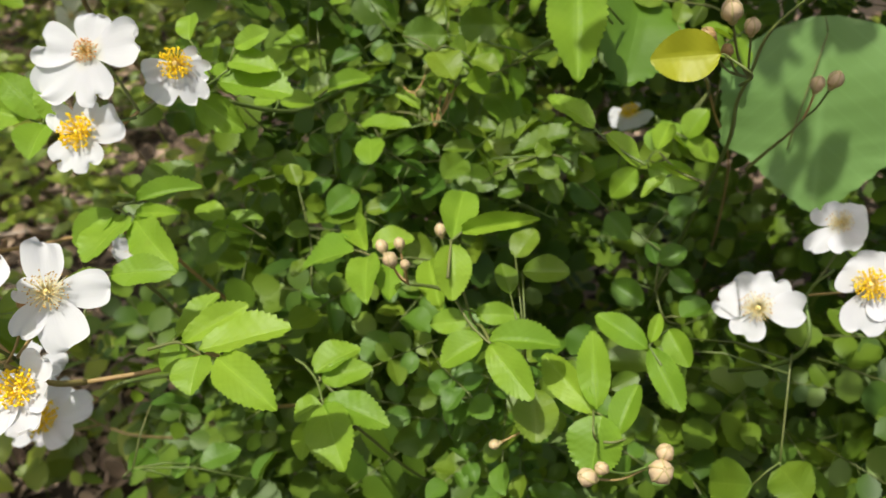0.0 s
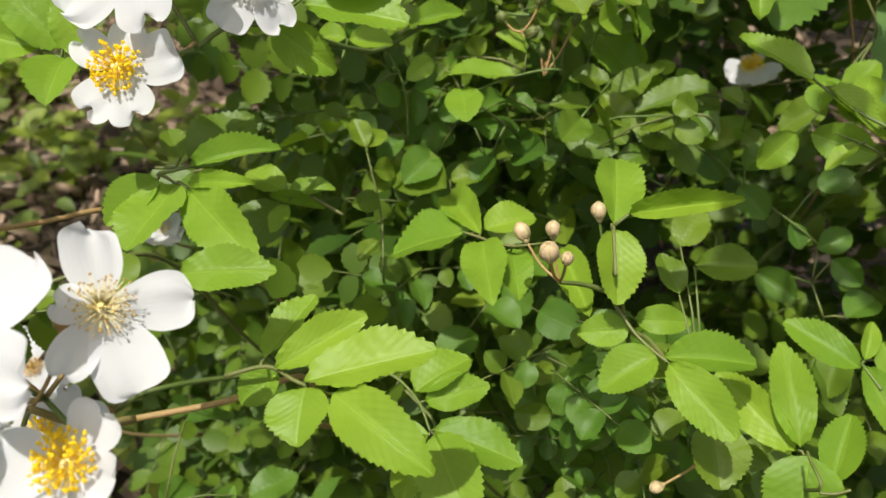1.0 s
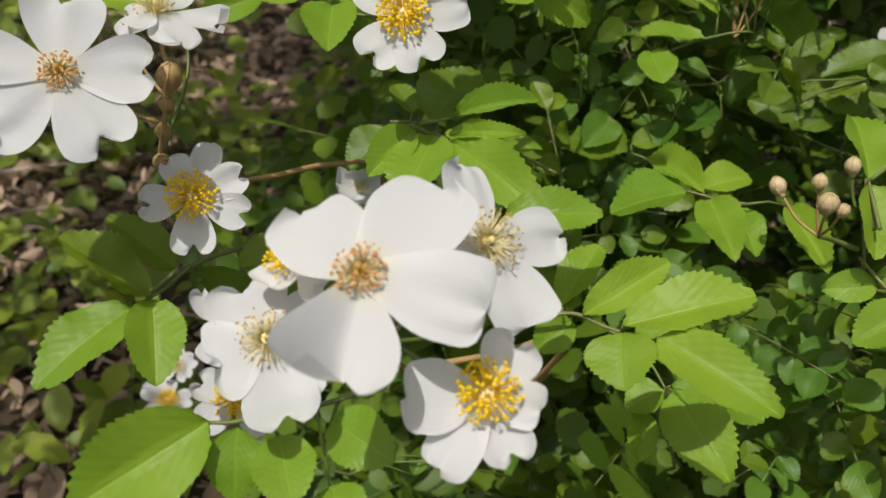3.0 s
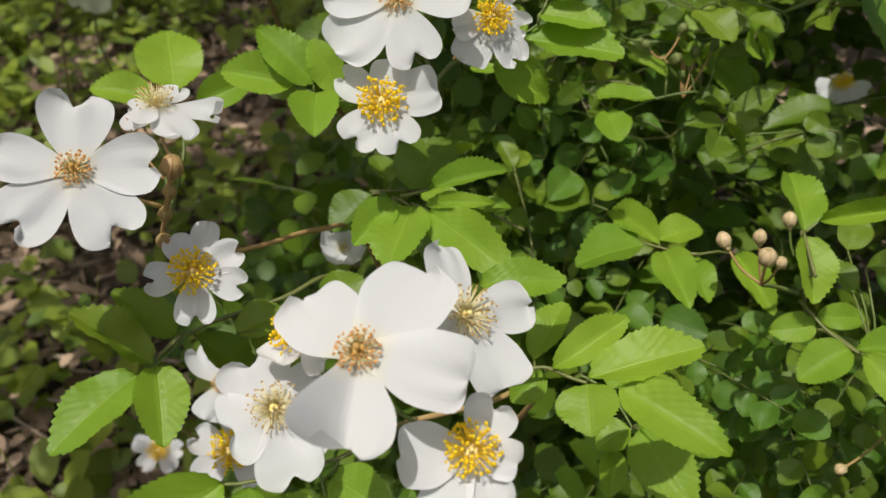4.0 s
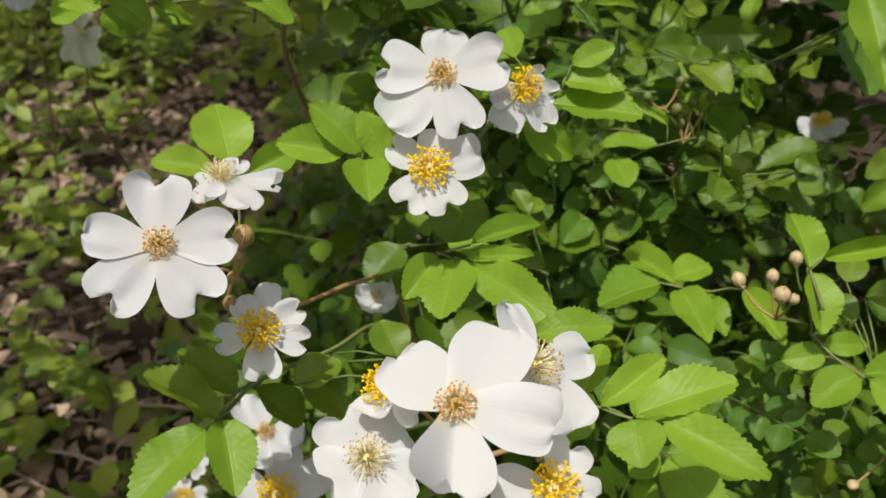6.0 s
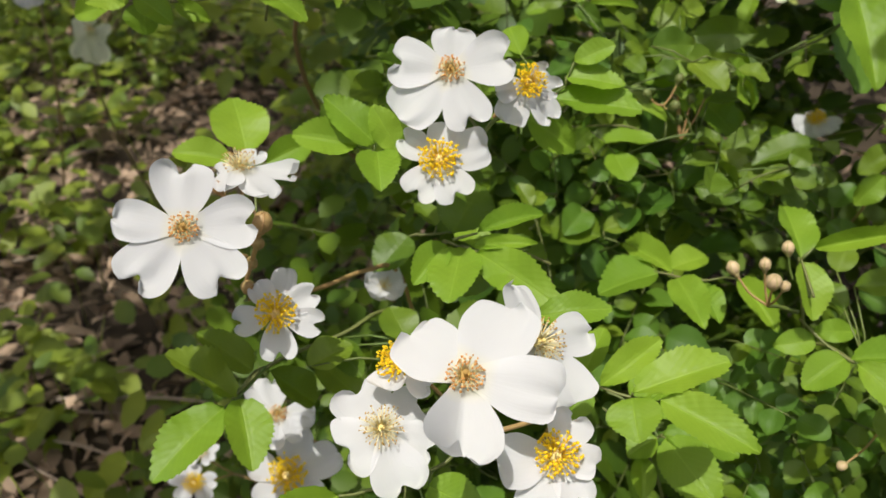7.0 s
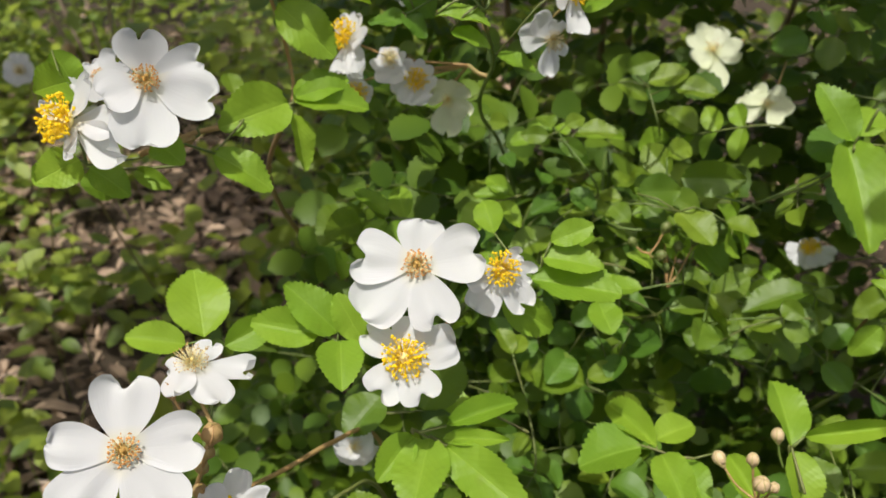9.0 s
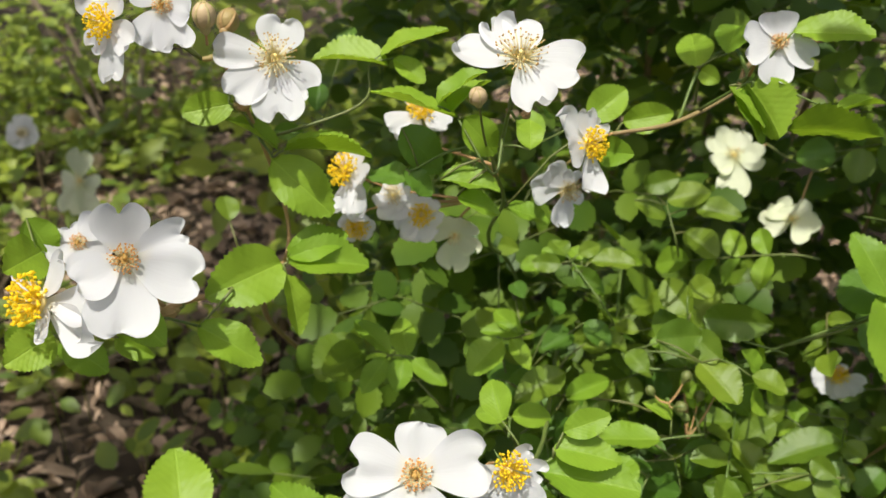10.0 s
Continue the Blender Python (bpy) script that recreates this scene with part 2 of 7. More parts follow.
def stamen_meshes(kind, seed):
    """Filaments, anthers and the middle of a flower whose petals are one long."""
    r = random.Random(seed)
    number, spread, length = {"fresh": (105, 1.15, 0.38), "old": (85, 1.0, 0.225), "pale": (90, 1.12, 0.40), "green": (36, 0.8, 0.32)}[kind]
    threads, heads = [], []
    for i in range(number):
        a = i * 2.39996 + r.uniform(-0.2, 0.2)
        lean = spread * math.sqrt((i + 0.5) / number) * r.uniform(0.85, 1.12)
        ln = length * r.uniform(0.72, 1.1)
        foot = Vector((0.055 * math.cos(a), 0.055 * math.sin(a), 0.03))
        way = Vector((math.sin(lean) * math.cos(a), math.sin(lean) * math.sin(a), math.cos(lean)))
        tip = foot + way * ln
        if kind == "old":
            tip.z -= 0.25 * ln * lean
        middle = foot.lerp(tip, 0.5) + Vector((0, 0, 0.03))
        threads.append(tube([foot, middle, tip], 0.0085 if kind in ("fresh", "pale") else 0.0065, 0.006, 3))
        turn = Euler((r.uniform(0, 3), r.uniform(0, 3), r.uniform(0, 3))).to_matrix()
        size = {"fresh": 0.042, "old": 0.024, "pale": 0.024, "green": 0.024}[kind] * r.uniform(0.8, 1.25)
        heads.append(blob(tip, (size, size * 0.6, size * 0.6), turn, 3, 5))
    core = [blob((0, 0, 0.03), (0.12, 0.12, 0.05)), blob((0, 0, 0.12), (0.028, 0.028, 0.09)), blob((0, 0, 0.21), (0.04, 0.04, 0.03))]
    head_stuff = {"fresh": YELLOW, "old": TAN, "pale": PALE_TAN, "green": PALE_TAN}[kind]
    thread_stuff = THREAD_GOLD if kind == "fresh" else THREAD
    if kind == "fresh":
        core.append(blob((0, 0, 0.05), (0.17, 0.17, 0.07)))
    return mesh_of("filaments", *join(threads), thread_stuff), mesh_of("anthers", *join(heads), head_stuff), mesh_of("pistil", *join(core), PALE_TAN if kind == "old" else STYLE)


for cup in (0.2, 0.4, 0.8):
    PETALS["heart", cup] = [petal_mesh(PETAL, 91, 0.24, cup)]
    PETALS["plain", cup] = [petal_mesh(PETAL, 92, 0.02, cup, blunt=0.6)]
    PETALS["lobed", cup] = [petal_mesh(PETAL, 93, 0.15, cup, blunt=0.4)]
    PETALS["round", cup] = [petal_mesh(PETAL, 96 + i, 0.015 + 0.02 * i, cup, blunt=0.75) for i in range(3)]
    PETALS["folded", cup] = [petal_mesh(PETAL, 95, 0.13, cup, 17, 17, 0.5, 0.75)]


STAMENS = {kind: [stamen_meshes(kind, 5 * i + 1) for i in range(3)] for kind in ("fresh", "old", "pale", "green")}


def sepal_mesh(seed):
    verts, faces = [], []
    for i in range(7):
        v = i / 6
        half = 0.13 * (1 - v) ** 0.8 * (1 + 0.25 * math.sin(20 * v + seed)) + 0.004
        for s in (-1, 0, 1):
            verts.append((half * s, v, -0.25 * v * v - 0.02 * abs(s)))
    for i in range(6):
        for j in (0, 1):
            a = 3 * i + j
            faces.append((a, a + 1, a + 4, a + 3))
    return mesh_of("sepal", verts, faces, STALK)


SEPALS = [sepal_mesh(i) for i in range(3)]


def leaflet_mesh(material, seed, teeth=17, cols=9, broad=False, bite=0.038):
    """A toothed oval leaflet, one long and one wide, folded a little along its midrib."""
    r = random.Random(seed)
    fold, curl, wave, ph = r.uniform(0.16, 0.42), r.uniform(0.02, 0.24), r.uniform(0.012, 0.04), r.uniform(0, 6)
    twist = r.uniform(-0.12, 0.12)
    rows = 2 * teeth + 1 if teeth > 5 else teeth + 1
    verts, faces, uvs = [], [], []
    for i in range(rows):
        v = i / (rows - 1)
        if broad:
            half = 0.5 * min(1.0, (0.02 + v / 0.22) ** 0.5) if v < 0.66 else 0.5 * (0.80 * (1.02 - v) / 0.36) ** 0.9
        else:
            a, b = 0.60 + 0.06 * (seed % 3), 0.68 + 0.07 * (seed % 2)
            top = a / (a + b)
            half = 0.5 * (v / top) ** a * ((1 - v) / (1 - top)) ** b
        for j in range(cols):
            s = 2 * j / (cols - 1) - 1
            x, y = half * s, v
            if abs(s) > 0.99 and teeth > 5 and 0 < i < rows - 1:
                x *= 1.0 + (bite if i % 2 else -0.9 * bite) * r.uniform(0.5, 1.5)
                y += 0.55 * bite if i % 2 else -0.2 * bite
            z = fold * abs(x) - curl * v * v + wave * math.sin(11 * v + ph) * abs(s) + twist * x * v
            if teeth > 5:                                   # side veins sunk between raised blades
                z += 0.009 * math.cos(2 * math.pi * (8 * v - 2.6 * abs(s))) * abs(s) ** 0.5
            verts.append((x, y, z))
            uvs.append((0.5 + 0.5 * s * max(0.12, 2 * half), v))
    for i in range(rows - 1):
        for j in range(cols - 1):
            a = i * cols + j
            faces.append((a, a + 1, a + cols + 1, a + cols))
    return mesh_of("leaflet", verts, faces, material, uvs)


LEAFLETS = {"fresh": [leaflet_mesh(LEAF, i) for i in range(6)], "mid": [leaflet_mesh(LEAF_MID, i + 60) for i in range(5)], "dark": [leaflet_mesh(LEAF_SHADE_DARK, i + 20) for i in range(3)], "broad": [leaflet_mesh(LEAF_BROAD, 31, 17, 9, True, 0.012)], "yellow": [leaflet_mesh(LEAF_YELLOW, 33, bite=0.015)]}


# ---- things of the rose ----
bush = tagged(new("rose_bush"), "wild rose bush with arching canes and small toothed green leaves", "rose bush")
bush.location = (0.05, 0.6, 0.0)
bush_home = Matrix.Translation((-0.05, -0.6, 0.0))


def rose_cane(points, r0, r1):
    line = smooth_line(points, 6)
    v, f = tube(line, r0, r1, 7, 0.06)
    pieces = [(v, f)]
    for i in range(4, len(line) - 1, 7):                    # hooked prickles
        if r1 < 0.0015:
            break
        d = (line[i + 1] - line[i]).normalized()
        x = d.orthogonal().normalized()
        out = (x * math.cos(i * 2.1) + d.cross(x) * math.sin(i * 2.1))
        pieces.append(tube([line[i], line[i] + out * 0.0022, line[i] + out * 0.0036 + d * 0.0012], r0 * 0.8, 0.0001, 4))
    return part("cane", mesh_of("cane", *join(pieces), CANE if r1 > 0.0012 else rnd.choice((RUST, STALK))), bush, bush_home)


def rose_stem(points, r0, r1):
    """A thin green young stem."""
    return part("stem", mesh_of("stem", *tube(smooth_line(points, 6), r0, r1, 6, 0.05), STALK), bush, bush_home)


def rose_leaf(rachis, leaflets, kind):
    foot = Vector(rachis[0])
    words = {"fresh": "fresh green compound rose leaf with toothed oval leaflets", "mid": "green compound rose leaf deep in the bush face", "dark": "dark green rose leaf, shade put into its colour, with round toothed leaflets", "broad": "large pale green broad leaf beside the rose", "yellow": "single yellowing rose leaf in full sun"}[kind]
    thing = tagged(new("rose_leaf" if kind != "broad" else "broad_leaf"), words, "leaf", "" if kind == "broad" else "leaves of the rose bush")
    thing.location = foot
    line = smooth_line([Vector(p) - foot for p in rachis], 5)
    part("leaf_stalk", mesh_of("leaf_stalk", *tube(line, 0.0006, 0.0004, 5), STALK), thing)
    for base, tip, width, normal in leaflets:
        base, tip = Vector(base), Vector(tip)
        own = min(((q - (base - foot)).length, i) for i, q in enumerate(line))
        if own[0] > 0.0015:
            v, f = tube([line[own[1]], line[own[1]].lerp(base - foot, 0.5) + Vector((0, 0, 0.08 * own[0])), base - foot], 0.00045, 0.00035, 4)
            part("leaflet_stalk", mesh_of("leaflet_stalk", v, f, STALK), thing)
        turn = frame_of(normal, tip - base)
        size = (tip - base).length
        m = Matrix.Translation(base - foot) @ turn.to_4x4() @ Matrix.Diagonal((width * 0.97, size, size, 1))
        part("leaflet", rnd.choice(LEAFLETS[kind]), thing, m)
    return thing


def rose_flower(centre, facing, petals, kind, node, cup=0.25, label=""):
    """petals: angle round the facing axis, length, width, rise in degrees and, for some, a shape."""
    words = {"fresh": "open white wild rose flower with bright yellow stamens", "old": "fully open white wild rose flower with tan faded stamens",
             "pale": "open white wild rose flower with long pale stamens", "green": "shaded cream-white wild rose flower turned away"}[kind]
    thing = tagged(new("rose_flower"), label or words, "flower", "flowers of the rose bush")
    turn = frame_of(facing)
    thing.matrix_basis = Matrix.Translation(centre) @ turn.to_4x4()
    size = max(0.011, sum(p[1] for p in petals) / len(petals))
    level = min((0.2, 0.4, 0.8), key=lambda c: abs(c - cup))
    for i, (angle, length, width, rise, *shape) in enumerate(petals):
        drop = math.degrees(math.atan(level * 0.42))
        m = Matrix.Rotation(radians(angle - 90), 4, "Z") @ Matrix.Rotation(radians(rise - drop), 4, "X") @ Matrix.Translation((0, 0.02 * size, 0.0006 * (i % 3))) @ Matrix.Diagonal((width * 0.97, length * 0.95, length, 1))
        part("petal", rnd.choice(PETALS[shape[0] if shape else "green" if kind == "green" else "white", level]), thing, m)
    threads, heads, core = rnd.choice(STAMENS[kind])
    big = Matrix.Rotation(rnd.uniform(0, 6), 4, "Z") @ Matrix.Scale(min(size, 0.018) * (1.14 if kind == "fresh" else 1.0), 4)
    tuft = tagged(part("stamen_tuft", threads, thing, big), kind="stuff")
    tagged(part("pollen_tuft", heads, tuft, None, "golden yellow anthers" if kind == "fresh" else "tan anthers"), kind="stuff")
    part("pistil", core, thing, big)
    v, f = blob((0, 0, -0.0035), (0.0017, 0.0017, 0.0032), None, 6, 8)
    calyx = part("calyx", mesh_of("calyx", v, f, STALK), thing)
    for i in range(5):
        m = Matrix.Rotation(radians(72 * i + 20), 4, "Z") @ Matrix.Translation((0, 0.0012, -0.0012)) @ Matrix.Scale(0.34 * size, 4)
        part("sepal", SEPALS[i % 3], calyx, m)
    end = thing.matrix_basis.inverted() @ Vector(node)
    line = smooth_line([Vector((0, 0, -0.006)), Vector((0, 0, -0.006 - 0.25 * end.length)).lerp(end, 0.2), end], 6)
    part("flower_stalk", mesh_of("flower_stalk", *tube(line, 0.00045, 0.0006, 6), rnd.choice((STALK, RUST, RUST))), thing)
    return thing


def rose_bud(centre, radius, node, kind):
    words = {"bud": "closed round pinkish-cream rose bud on a thin stalk", "hip": "small brown withered rose head with dry sepals", "green": "small unopened green rose bud among leaves"}[kind]
    thing = tagged(new("spent_rose" if kind == "hip" else "rose_bud"), words, "seed head" if kind == "hip" else "bud", "buds of the rose bush")
    centre, node = Vector(centre), Vector(node)
    up = (centre - node).normalized()
    up = (up + Vector((0, 0, 0.5))).normalized()
    thing.matrix_basis = Matrix.Translation(centre) @ frame_of(up).to_4x4()
    r = radius * 0.82
    body = blob((0, 0, 0), (r, r, r * 1.12), None, 8, 10)
    part("bud_body", mesh_of("bud_body", *body, {"bud": BUDTIP, "hip": RUST, "green": STALK}[kind]), thing)
    part("hypanthium", mesh_of("hypanthium", *blob((0, 0, -1.15 * r), (0.5 * r, 0.5 * r, 0.6 * r), None, 6, 8), {"bud": BUDSKIN, "hip": RUST, "green": STALK}[kind]), thing)
    for i in range(5):
        line = [Vector((0.93 * r * math.sin(a) * math.cos(b), 0.93 * r * math.sin(a) * math.sin(b), -1.05 * r * math.cos(a))) for a, b in ((k * 0.48 + 0.15, radians(72 * i) + 0.05 * k) for k in range(6))]
        line.append(Vector((0.12 * r * math.cos(radians(72 * i)), 0.12 * r * math.sin(radians(72 * i)), 1.22 * r)))
        part("sepal", mesh_of("sepal", *tube(line, 0.26 * r, 0.06 * r, 6), {"bud": BUDSKIN, "hip": RUST, "green": STALK}[kind]), thing)
    end = thing.matrix_basis.inverted() @ node
    line = smooth_line([Vector((0, 0, -1.5 * r)), Vector((0, 0, -1.5 * r - 0.3 * end.length)).lerp(end, 0.25), end], 5)
    part("bud_stalk", mesh_of("bud_stalk", *tube(line, 0.0004, 0.00045, 6), RUST if rnd.random() < 0.4 else STALK), thing)
    return thing

rose_cane([(-0.1205, 0.2211, 0.3852), (-0.0993, 0.2288, 0.3844), (-0.084, 0.2404, 0.3821), (-0.0829, 0.2562, 0.3585), (-0.0841, 0.2925, 0.3117), (-0.0408, 0.4321, 0.2046), (-0.02, 0.66, 0)], 0.0008, 0.001)
rose_cane([(-0.113, 0.2894, 0.4524), (-0.1055, 0.3003, 0.4547), (-0.0919, 0.3122, 0.4496), (-0.0736, 0.3542, 0.4284), (-0.0411, 0.4709, 0.3892), (-0.0025, 0.5735, 0.2021), (-0.02, 0.66, 0)], 0.0007, 0.0011)
rose_cane([(-0.1825, 0.2575, 0.4422), (-0.1867, 0.2594, 0.4275), (-0.1909, 0.2646, 0.413), (-0.1834, 0.272, 0.4043), (-0.1693, 0.2876, 0.398), (-0.1532, 0.3081, 0.3916), (-0.14, 0.332, 0.375), (-0.125, 0.385, 0.30), (-0.07, 0.5, 0.12), (-0.02, 0.66, 0)], 0.0006, 0.0011)
rose_cane([(-0.189, 0.2571, 0.3862), (-0.1982, 0.2543, 0.3777), (-0.1856, 0.267, 0.3818), (-0.162, 0.2781, 0.3843), (-0.1485, 0.2908, 0.3841), (-0.138, 0.312, 0.365), (-0.12, 0.36, 0.28), (-0.07, 0.5, 0.10), (-0.02, 0.66, 0)], 0.0006, 0.0009)
rose_stem([(0.0591, 0.3814, 0.4623), (0.0311, 0.3901, 0.443), (0.0111, 0.3951, 0.4314), (-0.0281, 0.408, 0.4269), (-0.0015, 0.5032, 0.4181), (0.0472, 0.5946, 0.2019), (0.12, 0.62, 0)], 0.0005, 0.0008)
rose_stem([(0.056, 0.3596, 0.4958), (0.0546, 0.3663, 0.4761), (0.0538, 0.3835, 0.4558), (0.0311, 0.3901, 0.443)], 0.0006, 0.0007)
rose_stem([(-0.0968, 0.3263, 0.5673), (-0.0941, 0.3558, 0.5459), (-0.0932, 0.3806, 0.5271), (-0.0854, 0.4024, 0.5045), (-0.0876, 0.4226, 0.4774), (-0.0612, 0.4819, 0.4182), (-0.0027, 0.5936, 0.2017), (-0.02, 0.66, 0)], 0.0005, 0.0012)
rose_cane([(-0.056, 0.3679, 0.5424), (-0.0344, 0.3726, 0.5445), (-0.0099, 0.3871, 0.5506), (-0.0014, 0.3967, 0.5578), (0.0273, 0.4288, 0.5588), (0.1482, 0.5309, 0.5159), (0.1969, 0.6223, 0.2998), (0.12, 0.62, 0)], 0.0007, 0.0013)
rose_stem([(-0.0344, 0.3726, 0.5445), (-0.0263, 0.39, 0.541), (-0.0168, 0.4025, 0.5546), (-0.0029, 0.4095, 0.5609), (-0.0053, 0.3868, 0.5564)], 0.0006, 0.0007)
rose_cane([(-0.1801, 0.3698, 0.5681), (-0.1703, 0.3733, 0.5392), (-0.165, 0.3825, 0.5078), (-0.166, 0.3659, 0.4977), (-0.1796, 0.3467, 0.4989), (-0.1916, 0.3382, 0.5), (-0.2106, 0.3311, 0.495)], 0.0006, 0.001)
rose_cane([(-0.166, 0.3659, 0.4977), (-0.1818, 0.4234, 0.443), (-0.1614, 0.4973, 0.3588), (-0.0622, 0.5522, 0.2021), (-0.02, 0.66, 0)], 0.001, 0.0016)
rose_stem([(-0.0014, 0.2744, 0.4093), (0.0005, 0.2735, 0.4), (0.0035, 0.2715, 0.388), (0.0068, 0.2697, 0.3766), (0.0105, 0.262, 0.379), (0.0135, 0.2506, 0.3803)], 0.0004, 0.0007)
rose_cane([(0.0068, 0.2697, 0.3766), (0.02, 0.30, 0.34), (0.08, 0.4, 0.22), (0.12, 0.62, 0)], 0.0007, 0.0012)
rose_stem([(0.0489, 0.2329, 0.3655), (0.0505, 0.229, 0.355), (0.0844, 0.3559, 0.2341), (0.12, 0.62, 0)], 0.0004, 0.0009)
rose_stem([(-0.0601, 0.2886, 0.3327), (-0.0507, 0.2819, 0.326), (-0.0436, 0.2739, 0.3188), (-0.0099, 0.3524, 0.2063), (-0.02, 0.66, 0)], 0.0005, 0.0009)
rose_stem([(0.0993, 0.285, 0.4658), (0.0989, 0.292, 0.4538), (0.1022, 0.305, 0.4333), (0.112, 0.37, 0.37), (0.12, 0.5, 0.2), (0.12, 0.62, 0)], 0.0006, 0.0012)
rose_stem([(0.1282, 0.306, 0.4424), (0.1257, 0.31, 0.435), (0.1241, 0.32, 0.4251), (0.1191, 0.33, 0.4111)], 0.0005, 0.0008)
rose_stem([(0.1529, 0.3046, 0.3782), (0.1466, 0.3092, 0.3626), (0.1463, 0.3085, 0.3286), (0.1542, 0.4879, 0.1682), (0.12, 0.62, 0)], 0.0006, 0.0013)
rose_cane([(0.118, 0.423, 0.4309), (0.1306, 0.4281, 0.3992), (0.1514, 0.4529, 0.3473), (0.1677, 0.5468, 0.2035), (0.12, 0.62, 0)], 0.0005, 0.0009)
rose_cane([(0.1325, 0.4264, 0.4278), (0.1305, 0.4287, 0.4003)], 0.0005, 0.0006)
rose_cane([(-0.1293, 0.199, 0.41), (-0.125, 0.2099, 0.3942), (-0.1205, 0.2211, 0.3852)], 0.0008, 0.0011)
rose_flower((-0.1307, 0.1812, 0.4409), (-0.07, -0.59, 0.81), [(140, 0.0176, 0.0168, -14, "round"), (58, 0.0222, 0.0182, -14, "round"), (-12, 0.0216, 0.0146, 2, "round"), (-90, 0.0204, 0.0166, 8, "folded")], "old", (-0.1284, 0.2035, 0.4085), 0.3)
rose_flower((-0.1103, 0.2006, 0.4341), (0.38, -0.57, 0.73), [(81, 0.0165, 0.0115, -4, "round"), (-12, 0.0166, 0.0117, 0, "plain"), (-85, 0.0179, 0.0132, 2, "round"), (-136, 0.0146, 0.0093, 0), (152, 0.0084, 0.0085, -6)], "pale", (-0.1284, 0.2035, 0.4085), 0.3)
rose_flower((-0.11, 0.1768, 0.4195), (-0.03, -0.63, 0.77), [(-174, 0.0142, 0.0135, 6, "round"), (60, 0.0106, 0.0108, 4, "lobed"), (-15, 0.0095, 0.0084, 6, "round"), (-65, 0.0123, 0.0092, 2, "lobed"), (-119, 0.0150, 0.0101, 0, "round")], "fresh", (-0.1284, 0.2035, 0.4085), 0.35)
rose_flower((-0.1497, 0.1915, 0.4175), (-0.02, -0.55, 0.84), [(121, 0.0138, 0.0171, 2, "heart"), (-150, 0.0116, 0.0172, 0, "heart"), (-70, 0.0168, 0.0140, -6, "lobed"), (-24, 0.0141, 0.0124, -6), (38, 0.0119, 0.0114, -12, "round")], "pale", (-0.1284, 0.2035, 0.4085), 0.3)
rose_flower((-0.1445, 0.199, 0.4318), (-0.54, -0.35, 0.76), [(-76, 0.0072, 0.0102, 10, "round"), (3, 0.0142, 0.0093, 0), (61, 0.0099, 0.0116, -5)], "fresh", (-0.1284, 0.2035, 0.4085), 0.8)
rose_cane([(-0.1708, 0.305, 0.304), (-0.155, 0.305, 0.315), (-0.13, 0.33, 0.30), (-0.09, 0.36, 0.28)], 0.0008, 0.0012)
rose_flower((-0.1918, 0.298, 0.3314), (0.15, -0.5, 0.85), [(116, 0.0176, 0.0131, 6), (-14, 0.0155, 0.0124, 2), (-50, 0.0149, 0.0141, 0), (-122, 0.0147, 0.0135, 0), (88, 0.0157, 0.0117, 8)], "old", (-0.1708, 0.305, 0.304), 0.3)
rose_flower((-0.1897, 0.288, 0.3066), (0.12, -0.55, 0.82), [(147, 0.0164, 0.0129, 4), (68, 0.0216, 0.0163, 4), (13, 0.0238, 0.0169, 0), (-49, 0.0166, 0.0142, 0), (-148, 0.0159, 0.0134, 0)], "fresh", (-0.1708, 0.305, 0.304), 0.3)
rose_cane([(-0.2411, 0.409, 0.1904), (-0.22, 0.42, 0.17), (-0.17, 0.47, 0.12), (-0.06, 0.56, 0.02)], 0.0008, 0.0014)
rose_flower((-0.2531, 0.3955, 0.2224), (0.2, -0.6, 0.78), [(90, 0.0105, 0.0092, 4), (18, 0.0101, 0.0098, 0), (-63, 0.0087, 0.0090, 0), (-168, 0.0098, 0.0097, 0), (141, 0.0121, 0.0092, 0)], "pale", (-0.2411, 0.409, 0.1904), 0.3)
rose_flower((-0.2578, 0.3853, 0.2088), (0.2, -0.6, 0.78), [(83, 0.0104, 0.0104, 4), (-10, 0.0130, 0.0107, 0), (-65, 0.0137, 0.0100, 0), (-147, 0.0132, 0.0108, 0), (145, 0.0149, 0.0102, 0)], "fresh", (-0.2411, 0.409, 0.1904), 0.3)
rose_flower((-0.1463, 0.3265, 0.3724), (0.02, -0.5, 0.86), [(182, 0.0093, 0.0115, 30, "round"), (103, 0.0059, 0.0108, 38, "round"), (13, 0.0085, 0.0128, 30, "round"), (-45, 0.0090, 0.0102, 16, "round"), (-110, 0.0078, 0.0096, 10, "round")], "green", (-0.1423, 0.3385, 0.3564), 0.8, "half-open white rose flower with cupped petals among leaves")
rose_flower((-0.2022, 0.245, 0.4468), (0.27, -0.71, 0.66), [(77, 0.0202, 0.0184, 0, "heart"), (-7, 0.0202, 0.0158, 2, "lobed"), (-69, 0.0216, 0.0180, 0, "heart"), (-144, 0.0223, 0.0174, 0, "heart"), (159, 0.0185, 0.0121, 0, "plain")], "old", (-0.1885, 0.2612, 0.4275), 0.3)
rose_cane([(-0.1834, 0.2627, 0.4395), (-0.1834, 0.2602, 0.4386), (-0.1834, 0.2579, 0.4388)], 0.0008, 0.0011)
rose_flower((-0.19, 0.2771, 0.4498), (0.1, -0.2, 0.98), [(-32, 0.0186, 0.0088, -0), (-81, 0.0181, 0.0126, -0), (-132, 0.0138, 0.0099, 0), (171, 0.0075, 0.0092, 0), (33, 0.0104, 0.0095, 0)], "pale", (-0.1834, 0.2627, 0.4395), 0.2)
